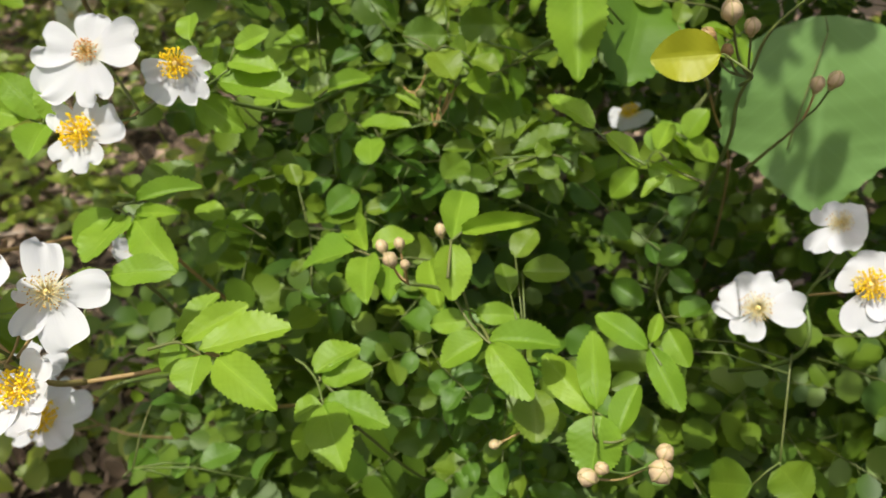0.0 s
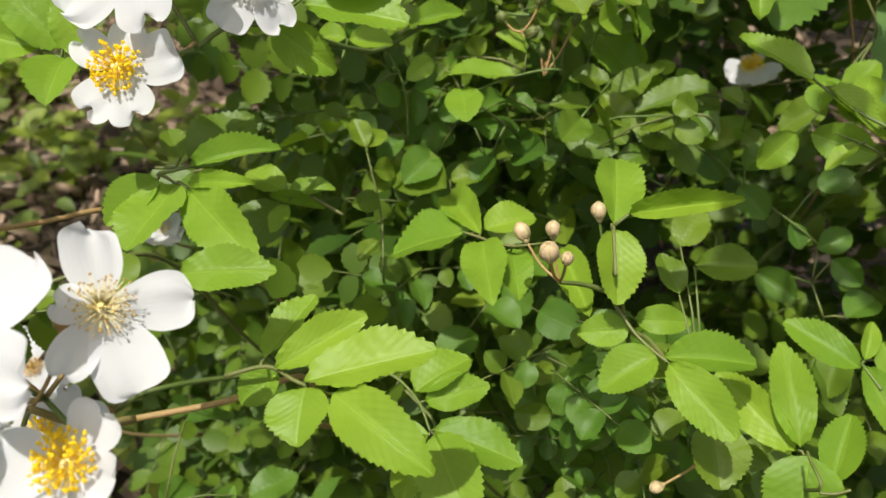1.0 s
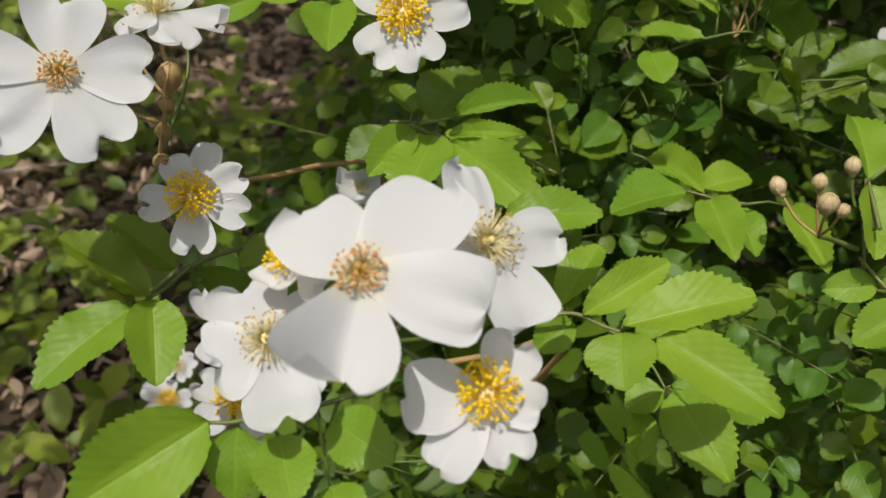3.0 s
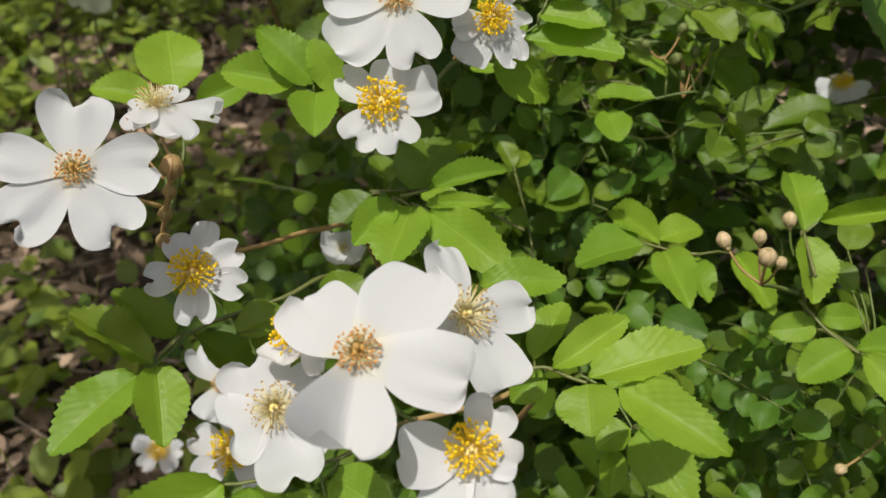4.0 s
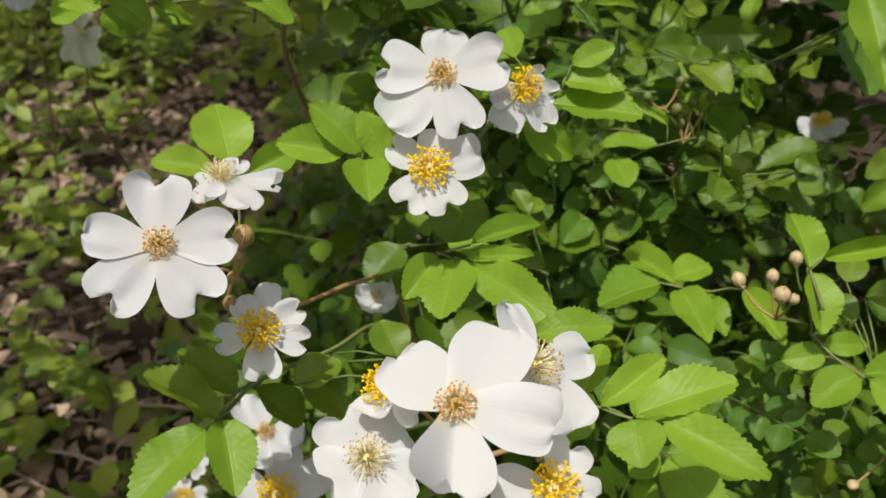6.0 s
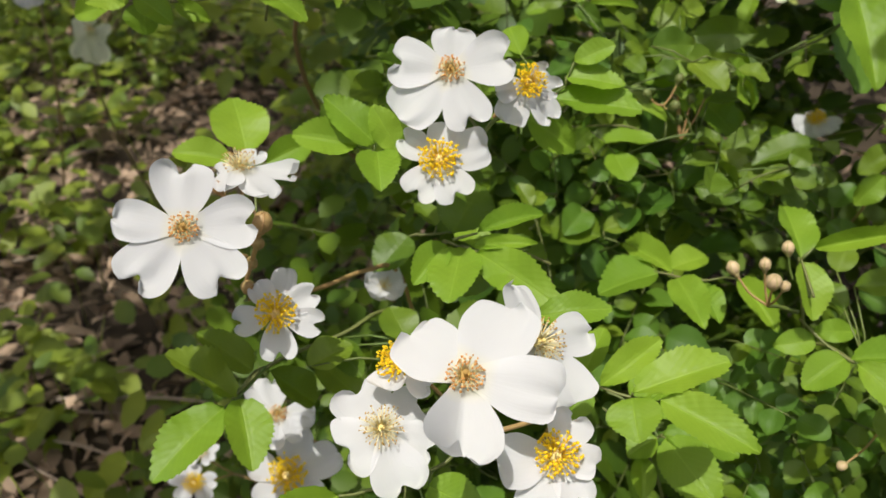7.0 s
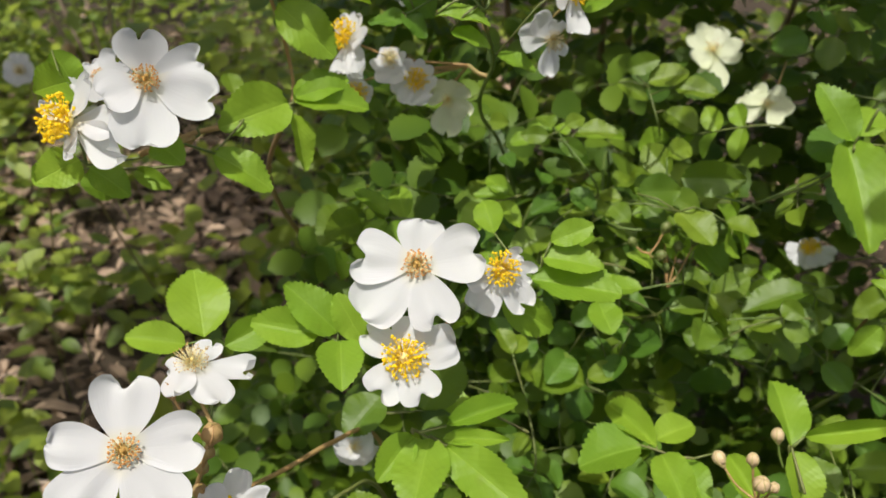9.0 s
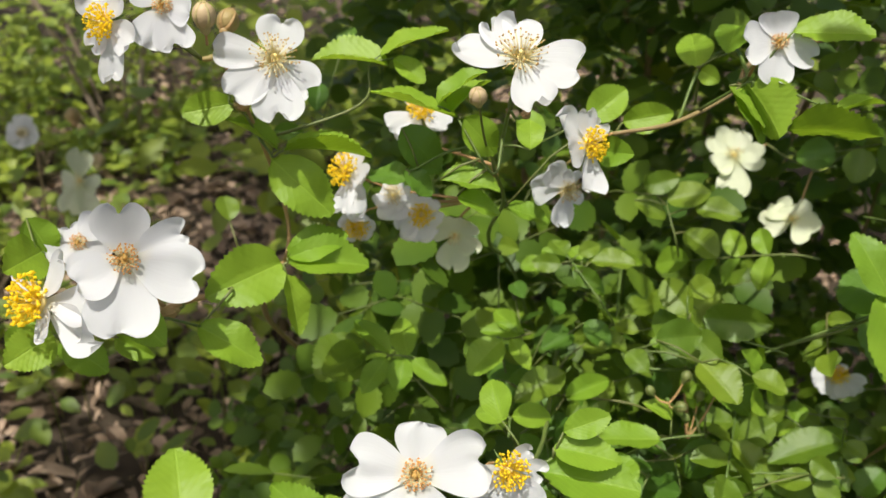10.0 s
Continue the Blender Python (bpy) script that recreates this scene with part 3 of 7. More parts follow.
rose_flower((-0.1816, 0.256, 0.409), (0.13, -0.74, 0.66), [(68, 0.0156, 0.0088, 4), (21, 0.0153, 0.0097, 4), (-24, 0.0156, 0.0096, 2), (-92, 0.0153, 0.0121, 0, "heart"), (-175, 0.0133, 0.0103, 0), (113, 0.0118, 0.0087, 6)], "fresh", (-0.1915, 0.268, 0.4128), 0.3)
rose_flower((-0.1238, 0.284, 0.477), (-0.08, -0.81, 0.59), [(84, 0.0136, 0.0139, 0, "plain"), (14, 0.0199, 0.0175, 0, "lobed"), (-69, 0.0202, 0.0156, 0, "heart"), (-137, 0.0221, 0.0169, 0, "plain"), (171, 0.0194, 0.0175, 0, "heart")], "old", (-0.1134, 0.29, 0.4535), 0.2)
rose_flower((-0.1282, 0.274, 0.4515), (-0.12, -0.78, 0.61), [(150, 0.0149, 0.0104, 4), (19, 0.0164, 0.0134, 2, "round"), (-61, 0.0148, 0.0137, 0, "heart"), (-124, 0.0148, 0.0136, 0, "heart"), (81, 0.0124, 0.0117, 4)], "fresh", (-0.1134, 0.29, 0.4535), 0.3)
rose_cane([(-0.1066, 0.3005, 0.4546), (-0.1062, 0.3002, 0.4545), (-0.1058, 0.2999, 0.4546)], 0.0008, 0.0011)
rose_flower((-0.098, 0.294, 0.4692), (0.3, -0.85, 0.42), [(20, 0.0092, 0.0078, 2), (-22, 0.0122, 0.0083, 0), (-66, 0.0158, 0.0103, 0, "lobed"), (-128, 0.0151, 0.0122, -2, "round"), (-171, 0.0120, 0.0094, 0)], "fresh", (-0.1075, 0.2995, 0.455), 0.3)
rose_cane([(-0.1969, 0.3376, 0.4976), (-0.1968, 0.3369, 0.498), (-0.1967, 0.3364, 0.4987)], 0.0008, 0.0011)
rose_flower((-0.2034, 0.3252, 0.521), (0.36, -0.72, 0.6), [(82, 0.0168, 0.0167, 0), (14, 0.0193, 0.0112, 0), (-29, 0.0221, 0.0188, 0), (-106, 0.0226, 0.0210, 0), (-166, 0.0148, 0.0157, 0)], "old", (-0.1969, 0.3376, 0.4976), 0.2)
rose_flower((-0.2283, 0.3263, 0.5077), (-0.62, -0.6, 0.5), [(-8, 0.0244, 0.0140, -13), (16, 0.0218, 0.0117, -12), (66, 0.0172, 0.0114, 0), (166, 0.0191, 0.0106, 0), (-45, 0.0123, 0.0105, 0)], "fresh", (-0.1969, 0.3376, 0.4976), 0.35)
rose_flower((-0.2238, 0.3476, 0.5158), (0.33, -0.67, 0.66), [(172, 0.0096, 0.0119, 0), (106, 0.0062, 0.0098, -0), (36, 0.0097, 0.0106, 0), (-18, 0.0102, 0.0097, 0), (-99, 0.0095, 0.0111, -0)], "old", (-0.1969, 0.3376, 0.4976), 0.3)
rose_cane([(-0.1772, 0.3712, 0.5524), (-0.1761, 0.3714, 0.5525), (-0.175, 0.3716, 0.5532)], 0.0008, 0.0011)
rose_flower((-0.1631, 0.3654, 0.5673), (0.19, -0.83, 0.52), [(72, 0.0140, 0.0153, -0), (-47, 0.0155, 0.0139, 0), (-93, 0.0203, 0.0157, 0), (-143, 0.0183, 0.0141, 0), (166, 0.0182, 0.0112, -0)], "pale", (-0.1772, 0.3712, 0.5524), 0.2)
rose_cane([(-0.185, 0.3683, 0.5667), (-0.1825, 0.3691, 0.5669), (-0.1801, 0.3698, 0.5681)], 0.0008, 0.0011)
rose_flower((-0.2021, 0.3407, 0.5828), (-0.54, -0.8, 0.27), [(-74, 0.0160, 0.0093, -0), (-23, 0.0117, 0.0097, 0), (62, 0.0098, 0.0096, 0), (141, 0.0102, 0.0093, 0), (-123, 0.0089, 0.0082, -0)], "fresh", (-0.185, 0.3683, 0.5667), 0.4)
rose_flower((-0.189, 0.3454, 0.5864), (0.35, -0.84, 0.41), [(-123, 0.0126, 0.0106, -0), (-82, 0.0129, 0.0112, -0), (-24, 0.0072, 0.0091, -0), (63, 0.0093, 0.0099, -0), (136, 0.0084, 0.0098, -0)], "old", (-0.185, 0.3683, 0.5667), 0.3)
rose_bud((-0.1817, 0.3619, 0.5809), 0.0041, (-0.182, 0.3636, 0.5721), "bud")
rose_bud((-0.1769, 0.3726, 0.5775), 0.0040, (-0.1804, 0.3639, 0.5721), "hip")
rose_cane([(-0.0961, 0.3344, 0.5598), (-0.096, 0.3348, 0.5602), (-0.096, 0.3351, 0.5608)], 0.0008, 0.0011)
rose_flower((-0.0962, 0.3197, 0.5779), (-0.08, -0.62, 0.78), [(94, 0.0138, 0.0134, 0), (-9, 0.0156, 0.0149, 0), (-74, 0.0165, 0.0114, 0), (168, 0.0174, 0.0121, 0), (129, 0.0147, 0.0088, -0)], "pale", (-0.0961, 0.3344, 0.5598), 0.15)
rose_bud((-0.104, 0.3415, 0.5625), 0.0032, (-0.0933, 0.3748, 0.5298), "bud")
rose_bud((-0.0915, 0.3336, 0.5596), 0.0017, (-0.0967, 0.3274, 0.5625), "hip")
rose_cane([(-0.0545, 0.3724, 0.541), (-0.0542, 0.3704, 0.5414), (-0.0539, 0.3683, 0.5426)], 0.0008, 0.0011)
rose_flower((-0.0645, 0.3668, 0.5392), (0.55, -0.76, 0.34), [(132, 0.0161, 0.0118, 0), (-172, 0.0108, 0.0108, 0), (-104, 0.0157, 0.0092, 0), (34, 0.0102, 0.0080, 0), (84, 0.0117, 0.0093, -0)], "fresh", (-0.0545, 0.3724, 0.541), 0.4)
rose_flower((-0.0675, 0.3781, 0.5194), (0.32, -0.95, 0.01), [(172, 0.0147, 0.0107, 0), (132, 0.0125, 0.0104, -0), (-101, 0.0135, 0.0092, -0), (-63, 0.0089, 0.0092, -0), (76, 0.0071, 0.0078, -0)], "pale", (-0.0545, 0.3724, 0.541), 0.5)
rose_cane([(-0.0945, 0.4127, 0.5004), (-0.0903, 0.4104, 0.4975), (-0.0861, 0.4083, 0.4966)], 0.0008, 0.0011)
rose_flower((-0.1443, 0.4139, 0.5122), (-0.66, -0.51, 0.55), [(-68, 0.0175, 0.0120, -0), (-35, 0.0239, 0.0112, -0), (6, 0.0131, 0.0105, 0), (86, 0.0108, 0.0100, 0), (140, 0.0107, 0.0089, 0)], "fresh", (-0.0945, 0.4127, 0.5004), 0.4)
rose_flower((-0.1274, 0.4136, 0.5029), (-0.01, -0.84, 0.54), [(-92, 0.0106, 0.0135, 0), (-24, 0.0059, 0.0119, 0), (88, 0.0049, 0.0088, 0), (154, 0.0053, 0.0088, 0), (-136, 0.0078, 0.0110, -0)], "pale", (-0.0945, 0.4127, 0.5004), 0.3)
rose_flower((-0.1166, 0.4119, 0.4952), (0.05, -0.96, 0.29), [(-143, 0.0114, 0.0115, 0), (-95, 0.0109, 0.0120, 0), (-36, 0.0094, 0.0107, 0), (51, 0.0082, 0.0097, 0), (139, 0.0090, 0.0101, 0)], "fresh", (-0.0945, 0.4127, 0.5004), 0.4)
rose_flower((-0.1034, 0.4093, 0.4872), (-0.19, -0.96, -0.21), [(-93, 0.0172, 0.0138, -0), (-37, 0.0112, 0.0117, 0), (158, 0.0077, 0.0106, 0), (35, 0.0103, 0.0097, -0), (89, 0.0100, 0.0096, -0)], "green", (-0.0945, 0.4127, 0.5004), 0.5)
rose_flower((-0.1421, 0.4146, 0.4896), (0.02, -1, 0.03), [(143, 0.0072, 0.0089, -0), (-22, 0.0071, 0.0095, -0), (-92, 0.0060, 0.0090, 0), (-170, 0.0057, 0.0081, -0), (53, 0.0058, 0.0080, 0)], "fresh", (-0.0945, 0.4127, 0.5004), 0.5)
rose_cane([(-0.0919, 0.3899, 0.5237), (-0.0915, 0.3882, 0.5219), (-0.0911, 0.3866, 0.5209)], 0.0008, 0.0011)
rose_flower((-0.1175, 0.4077, 0.5373), (0.09, -0.56, 0.82), [(-156, 0.0139, 0.0118, 0), (87, 0.0085, 0.0110, -0), (-37, 0.0126, 0.0111, 0), (-121, 0.0165, 0.0104, 0), (0, 0.0063, 0.0092, 0)], "fresh", (-0.0919, 0.3899, 0.5237), 0.3)
rose_cane([(-0.0053, 0.3868, 0.5564), (-0.006, 0.3887, 0.5543), (-0.0069, 0.3906, 0.5532)], 0.0008, 0.0011)
rose_flower((-0.0106, 0.3597, 0.5738), (-0.12, -0.9, 0.41), [(-175, 0.0107, 0.0140, 0), (95, 0.0092, 0.0124, 0), (-26, 0.0124, 0.0098, -0), (-93, 0.0132, 0.0111, -0), (15, 0.0067, 0.0090, -0)], "old", (-0.0053, 0.3868, 0.5564), 0.3)
rose_flower((0.0886, 0.4326, 0.3956), (-0.34, -0.41, 0.85), [(-156, 0.0121, 0.0117, 0), (-97, 0.0128, 0.0115, 0), (-50, 0.0124, 0.0115, 0), (-1, 0.0129, 0.0116, -0), (113, 0.0070, 0.0106, 0)], "fresh", (0.1148, 0.4234, 0.3947), 0.3)
rose_stem([(0.0938, 0.506, 0.4745), (0.1228, 0.5215, 0.4804), (0.1518, 0.5376, 0.5)], 0.0006, 0.0009)
rose_flower((0.0762, 0.4834, 0.4576), (-0.45, -0.71, 0.53), [(-155, 0.0156, 0.0155, -0), (149, 0.0119, 0.0150, 0), (-31, 0.0130, 0.0180, 0), (36, 0.0114, 0.0156, 0), (112, 0.0074, 0.0125, -0)], "green", (0.0938, 0.506, 0.4745), 0.5)
rose_stem([(0.0826, 0.538, 0.4789), (0.0908, 0.5233, 0.4746), (0.0989, 0.5088, 0.4767)], 0.0006, 0.0009)
rose_flower((0.0623, 0.5331, 0.4744), (-0.31, -0.75, 0.58), [(139, 0.0169, 0.0167, 0), (0, 0.0161, 0.0179, 0), (-133, 0.0123, 0.0158, 0), (-83, 0.0256, 0.0183, 0), (84, 0.0139, 0.0147, 0)], "green", (0.0826, 0.538, 0.4789), 0.4)
rose_flower((0.1214, 0.2929, 0.3666), (-0.41, -0.56, 0.72), [(149, 0.0165, 0.0163, 0), (82, 0.0159, 0.0162, 0), (18, 0.0183, 0.0155, 0), (-96, 0.0139, 0.0154, -0), (-173, 0.0173, 0.0157, -0)], "pale", (0.1466, 0.3092, 0.3626), 0.25)
rose_flower((0.1569, 0.2826, 0.3846), (-0.27, -0.74, 0.61), [(157, 0.0117, 0.0163, -0), (-92, 0.0197, 0.0173, -0), (-45, 0.0135, 0.0154, -0), (86, 0.0142, 0.0154, -0), (22, 0.0114, 0.0154, -0)], "fresh", (0.1466, 0.3092, 0.3626), 0.3)
rose_flower((0.15, 0.302, 0.4005), (-0.38, -0.45, 0.81), [(159, 0.0115, 0.0141, 0), (24, 0.0093, 0.0171, 0), (-58, 0.0139, 0.0127, -0), (-111, 0.0171, 0.0117, -0), (105, 0.0095, 0.0131, -0)], "pale", (0.1466, 0.3092, 0.3626), 0.3)
rose_cane([(0.1111, 0.275, 0.4958), (0.1018, 0.28, 0.4824), (0.0993, 0.285, 0.4658)], 0.0005, 0.0006)
rose_bud((0.0784, 0.2648, 0.4859), 0.0033, (0.0993, 0.285, 0.4658), "hip")
rose_bud((0.0846, 0.2652, 0.4935), 0.0039, (0.0993, 0.285, 0.4658), "bud")
rose_bud((0.0931, 0.2709, 0.4871), 0.0030, (0.0993, 0.285, 0.4658), "bud")
rose_bud((0.0866, 0.2706, 0.4798), 0.0024, (0.0993, 0.285, 0.4658), "hip")
rose_bud((0.1337, 0.2985, 0.4604), 0.0033, (0.1282, 0.306, 0.4424), "bud")
rose_bud((0.1285, 0.3, 0.4583), 0.0031, (0.1282, 0.306, 0.4424), "bud")
rose_cane([(-0.016, 0.262, 0.398), (-0.008, 0.268, 0.393), (0.001, 0.2705, 0.3885)], 0.0006, 0.0009)
rose_bud((-0.0262, 0.2716, 0.4081), 0.0027, (-0.016, 0.262, 0.398), "bud")
rose_bud((-0.0188, 0.2647, 0.4133), 0.0024, (-0.016, 0.262, 0.398), "bud")
rose_bud((-0.0209, 0.2536, 0.4134), 0.0032, (-0.016, 0.262, 0.398), "bud")
rose_bud((-0.016, 0.2546, 0.4108), 0.0021, (-0.016, 0.262, 0.398), "bud")
rose_bud((-0.0049, 0.2765, 0.4122), 0.0026, (-0.002, 0.2735, 0.4005), "bud")
rose_stem([(0.0595, 0.226, 0.3588), (0.0559, 0.2265, 0.3567), (0.0523, 0.2271, 0.3562)], 0.0004, 0.0005)
rose_bud((0.0693, 0.2116, 0.367), 0.0035, (0.0671, 0.2187, 0.3537), "bud")
rose_bud((0.0678, 0.2076, 0.3625), 0.0049, (0.0671, 0.2187, 0.3537), "bud")
rose_bud((0.0447, 0.2087, 0.3584), 0.0037, (0.0671, 0.2187, 0.3537), "bud")
rose_bud((0.0494, 0.2103, 0.3608), 0.0027, (0.0671, 0.2187, 0.3537), "bud")
rose_bud((0.0151, 0.2423, 0.3396), 0.0022, (0.0364, 0.2527, 0.3526), "bud")
rose_bud((-0.1818, 0.2553, 0.4424), 0.0036, (-0.1881, 0.2608, 0.4259), "hip")
rose_cane([(-0.1915, 0.2671, 0.408), (-0.1901, 0.2669, 0.4087), (-0.1886, 0.2669, 0.4102)], 0.0008, 0.0011)
rose_bud((-0.1897, 0.2612, 0.4165), 0.0028, (-0.1928, 0.2694, 0.4061), "hip")
rose_bud((-0.1841, 0.2571, 0.4343), 0.0023, (-0.1881, 0.2608, 0.4259), "hip")
rose_bud((-0.1875, 0.2605, 0.4256), 0.0024, (-0.1903, 0.2632, 0.4184), "hip")
rose_cane([(-0.1862, 0.2641, 0.4348), (-0.1856, 0.2614, 0.4337), (-0.1848, 0.2586, 0.4337)], 0.0008, 0.0011)
rose_bud((-0.1956, 0.2691, 0.4474), 0.0025, (-0.1876, 0.2651, 0.4335), "hip")
rose_bud((-0.1964, 0.3355, 0.4978), 0.0025, (-0.1922, 0.3359, 0.5018), "hip")
rose_bud((-0.118, 0.2012, 0.4315), 0.0027, (-0.1314, 0.2004, 0.4064), "hip")
rose_bud((-0.1743, 0.3686, 0.5523), 0.0025, (-0.1775, 0.366, 0.5561), "hip")
rose_leaf([(-0.189, 0.2622, 0.4194), (-0.1887, 0.2903, 0.4293), (-0.1905, 0.2976, 0.4439)], [((-0.1908, 0.2982, 0.4452), (-0.1963, 0.32, 0.4603), 0.0203, (0.2, -0.56, 0.81)), ((-0.1964, 0.2966, 0.4441), (-0.2136, 0.2947, 0.45), 0.0111, (0.33, -0.57, 0.75)), ((-0.1846, 0.2978, 0.4422), (-0.1693, 0.3032, 0.4476), 0.0111, (0.08, -0.86, 0.51))], "fresh")
rose_leaf([(-0.1131, 0.2861, 0.4526), (-0.139, 0.2857, 0.4476), (-0.1532, 0.2876, 0.4516)], [((-0.1536, 0.2877, 0.4518), (-0.174, 0.2887, 0.4571), 0.0127, (0.13, -0.76, 0.64)), ((-0.148, 0.2879, 0.452), (-0.1629, 0.2927, 0.4674), 0.0134, (0.37, -0.75, 0.55)), ((-0.1404, 0.2866, 0.4494), (-0.1482, 0.2914, 0.4638), 0.0105, (0.1, -0.94, 0.32)), ((-0.1473, 0.2868, 0.4496), (-0.1468, 0.2689, 0.4486), 0.0147, (-0.01, -0.08, 1))], "fresh")
rose_leaf([(-0.1205, 0.2777, 0.4182), (-0.1176, 0.2748, 0.4185), (-0.1153, 0.272, 0.4186)], [((-0.1153, 0.2718, 0.4185), (-0.0961, 0.2446, 0.4181), 0.0151, (-0.49, -0.36, 0.8)), ((-0.1166, 0.2743, 0.4199), (-0.0977, 0.2662, 0.4257), 0.0059, (-0.44, -0.49, 0.75))], "fresh")
rose_leaf([(-0.1261, 0.2808, 0.4188), (-0.1233, 0.2789, 0.4185), (-0.1206, 0.2766, 0.418)], [((-0.1206, 0.2763, 0.418), (-0.1273, 0.2521, 0.4138), 0.0182, (-0.07, -0.15, 0.99))], "fresh")
rose_leaf([(-0.1262, 0.2792, 0.4197), (-0.1256, 0.278, 0.4191)], [((-0.1256, 0.2776, 0.4189), (-0.1368, 0.2643, 0.4148), 0.0115, (0.18, -0.42, 0.89))], "fresh")
rose_leaf([(-0.1239, 0.2743, 0.4226), (-0.1155, 0.2746, 0.4246)], [((-0.1154, 0.2748, 0.4247), (-0.0929, 0.2786, 0.4313), 0.0092, (-0.15, -0.55, 0.82))], "fresh")
rose_leaf([(-0.1338, 0.2975, 0.4121), (-0.1256, 0.2975, 0.4122)], [((-0.1214, 0.2977, 0.4123), (-0.1084, 0.3168, 0.422), 0.0216, (-0.12, -0.39, 0.91)), ((-0.1269, 0.3007, 0.4138), (-0.1331, 0.3114, 0.4192), 0.0090, (0.18, -0.36, 0.91))], "mid")
rose_leaf([(-0.1313, 0.3325, 0.393), (-0.1351, 0.3322, 0.3924)], [((-0.1355, 0.3323, 0.3924), (-0.1495, 0.3197, 0.3844), 0.0177, (-0.1, -0.45, 0.89))], "mid")
rose_leaf([(-0.1062, 0.3032, 0.4536), (-0.093, 0.3027, 0.4577), (-0.0825, 0.3031, 0.4643)], [((-0.0863, 0.3024, 0.4601), (-0.0579, 0.2939, 0.4594), 0.0178, (-0.05, -0.28, 0.96)), ((-0.0824, 0.3043, 0.4672), (-0.0635, 0.2978, 0.4675), 0.0120, (-0.15, -0.42, 0.89)), ((-0.0796, 0.3054, 0.4719), (-0.0663, 0.3047, 0.4779), 0.0088, (-0.35, -0.69, 0.63)), ((-0.0954, 0.3017, 0.4541), (-0.0786, 0.2951, 0.4441), 0.0131, (-0.04, -0.88, 0.47)), ((-0.0973, 0.3096, 0.4735), (-0.0999, 0.3201, 0.4812), 0.0100, (-0.21, -0.64, 0.74))], "fresh")
rose_leaf([(-0.1883, 0.2649, 0.3816), (-0.1932, 0.2569, 0.38), (-0.1978, 0.2512, 0.3791), (-0.2003, 0.2482, 0.3786)], [((-0.2004, 0.2486, 0.3787), (-0.2197, 0.2259, 0.3753), 0.0180, (0.08, -0.22, 0.97)), ((-0.1955, 0.251, 0.3796), (-0.1892, 0.2298, 0.3715), 0.0159, (0.32, -0.26, 0.91))], "fresh")
rose_leaf([(-0.1887, 0.2672, 0.3798), (-0.1925, 0.2621, 0.3812), (-0.1965, 0.2529, 0.3799)], [((-0.1971, 0.2519, 0.3799), (-0.2145, 0.25, 0.401), 0.0145, (0.76, -0.23, 0.61)), ((-0.1922, 0.2633, 0.3817), (-0.2066, 0.2623, 0.3993), 0.0124, (0.68, -0.52, 0.52)), ((-0.1877, 0.267, 0.3784), (-0.1725, 0.2693, 0.3606), 0.0132, (0.68, -0.52, 0.52))], "mid")
rose_leaf([(-0.1395, 0.2616, 0.3831), (-0.1396, 0.2681, 0.3864)], [((-0.14, 0.2685, 0.3866), (-0.1451, 0.282, 0.3933), 0.0148, (0.1, -0.41, 0.9)), ((-0.1737, 0.2616, 0.3831), (-0.159, 0.2695, 0.3871), 0.0137, (-0.07, -0.34, 0.94)), ((-0.1658, 0.2797, 0.381), (-0.1561, 0.2664, 0.3743), 0.0108, (-0.15, -0.52, 0.84)), ((-0.1726, 0.2809, 0.3704), (-0.1566, 0.2681, 0.364), 0.0146, (0.14, -0.3, 0.94))], "mid")
rose_leaf([(-0.0979, 0.2238, 0.3969), (-0.0878, 0.2243, 0.3996), (-0.0806, 0.2195, 0.3997), (-0.0727, 0.2152, 0.4001), (-0.0698, 0.2141, 0.4004)], [((-0.0892, 0.2284, 0.3985), (-0.0792, 0.2441, 0.4062), 0.0108, (-0.42, -0.17, 0.89)), ((-0.0855, 0.2224, 0.4006), (-0.0652, 0.2313, 0.4103), 0.0096, (-0.16, -0.54, 0.83)), ((-0.0777, 0.2163, 0.4025), (-0.049, 0.2196, 0.4106), 0.0143, (-0.25, -0.14, 0.96)), ((-0.071, 0.2124, 0.4028), (-0.0496, 0.1927, 0.4013), 0.0135, (-0.29, -0.38, 0.88)), ((-0.0777, 0.2167, 0.4005), (-0.0791, 0.204, 0.3969), 0.0163, (-0.35, -0.22, 0.91)), ((-0.0864, 0.228, 0.3947), (-0.0952, 0.2221, 0.3905), 0.0099, (-0.01, -0.57, 0.82))], "fresh")
rose_leaf([(-0.1072, 0.2223, 0.4213), (-0.105, 0.226, 0.4239)], [((-0.1046, 0.2262, 0.4241), (-0.0845, 0.2239, 0.4288), 0.0110, (-0.25, -0.54, 0.8))], "fresh")
rose_leaf([(-0.0808, 0.3106, 0.389), (-0.0919, 0.3177, 0.3913), (-0.0983, 0.3192, 0.3913), (-0.1066, 0.32, 0.3908)], [((-0.1009, 0.3203, 0.3916), (-0.1168, 0.332, 0.3958), 0.0112, (-0.02, -0.35, 0.94)), ((-0.1, 0.32, 0.3916), (-0.0847, 0.3217, 0.3942), 0.0086, (-0.12, -0.33, 0.94)), ((-0.1061, 0.3191, 0.3904), (-0.0882, 0.315, 0.3903), 0.0056, (-0.13, -0.6, 0.79)), ((-0.0993, 0.3154, 0.3893), (-0.1048, 0.3075, 0.3847), 0.0072, (-0.1, -0.45, 0.89))], "fresh")
rose_leaf([(-0.1001, 0.3321, 0.3834), (-0.1064, 0.3309, 0.382)], [((-0.1063, 0.3304, 0.3818), (-0.1144, 0.3158, 0.3734), 0.0209, (-0.1, -0.45, 0.89))], "mid")
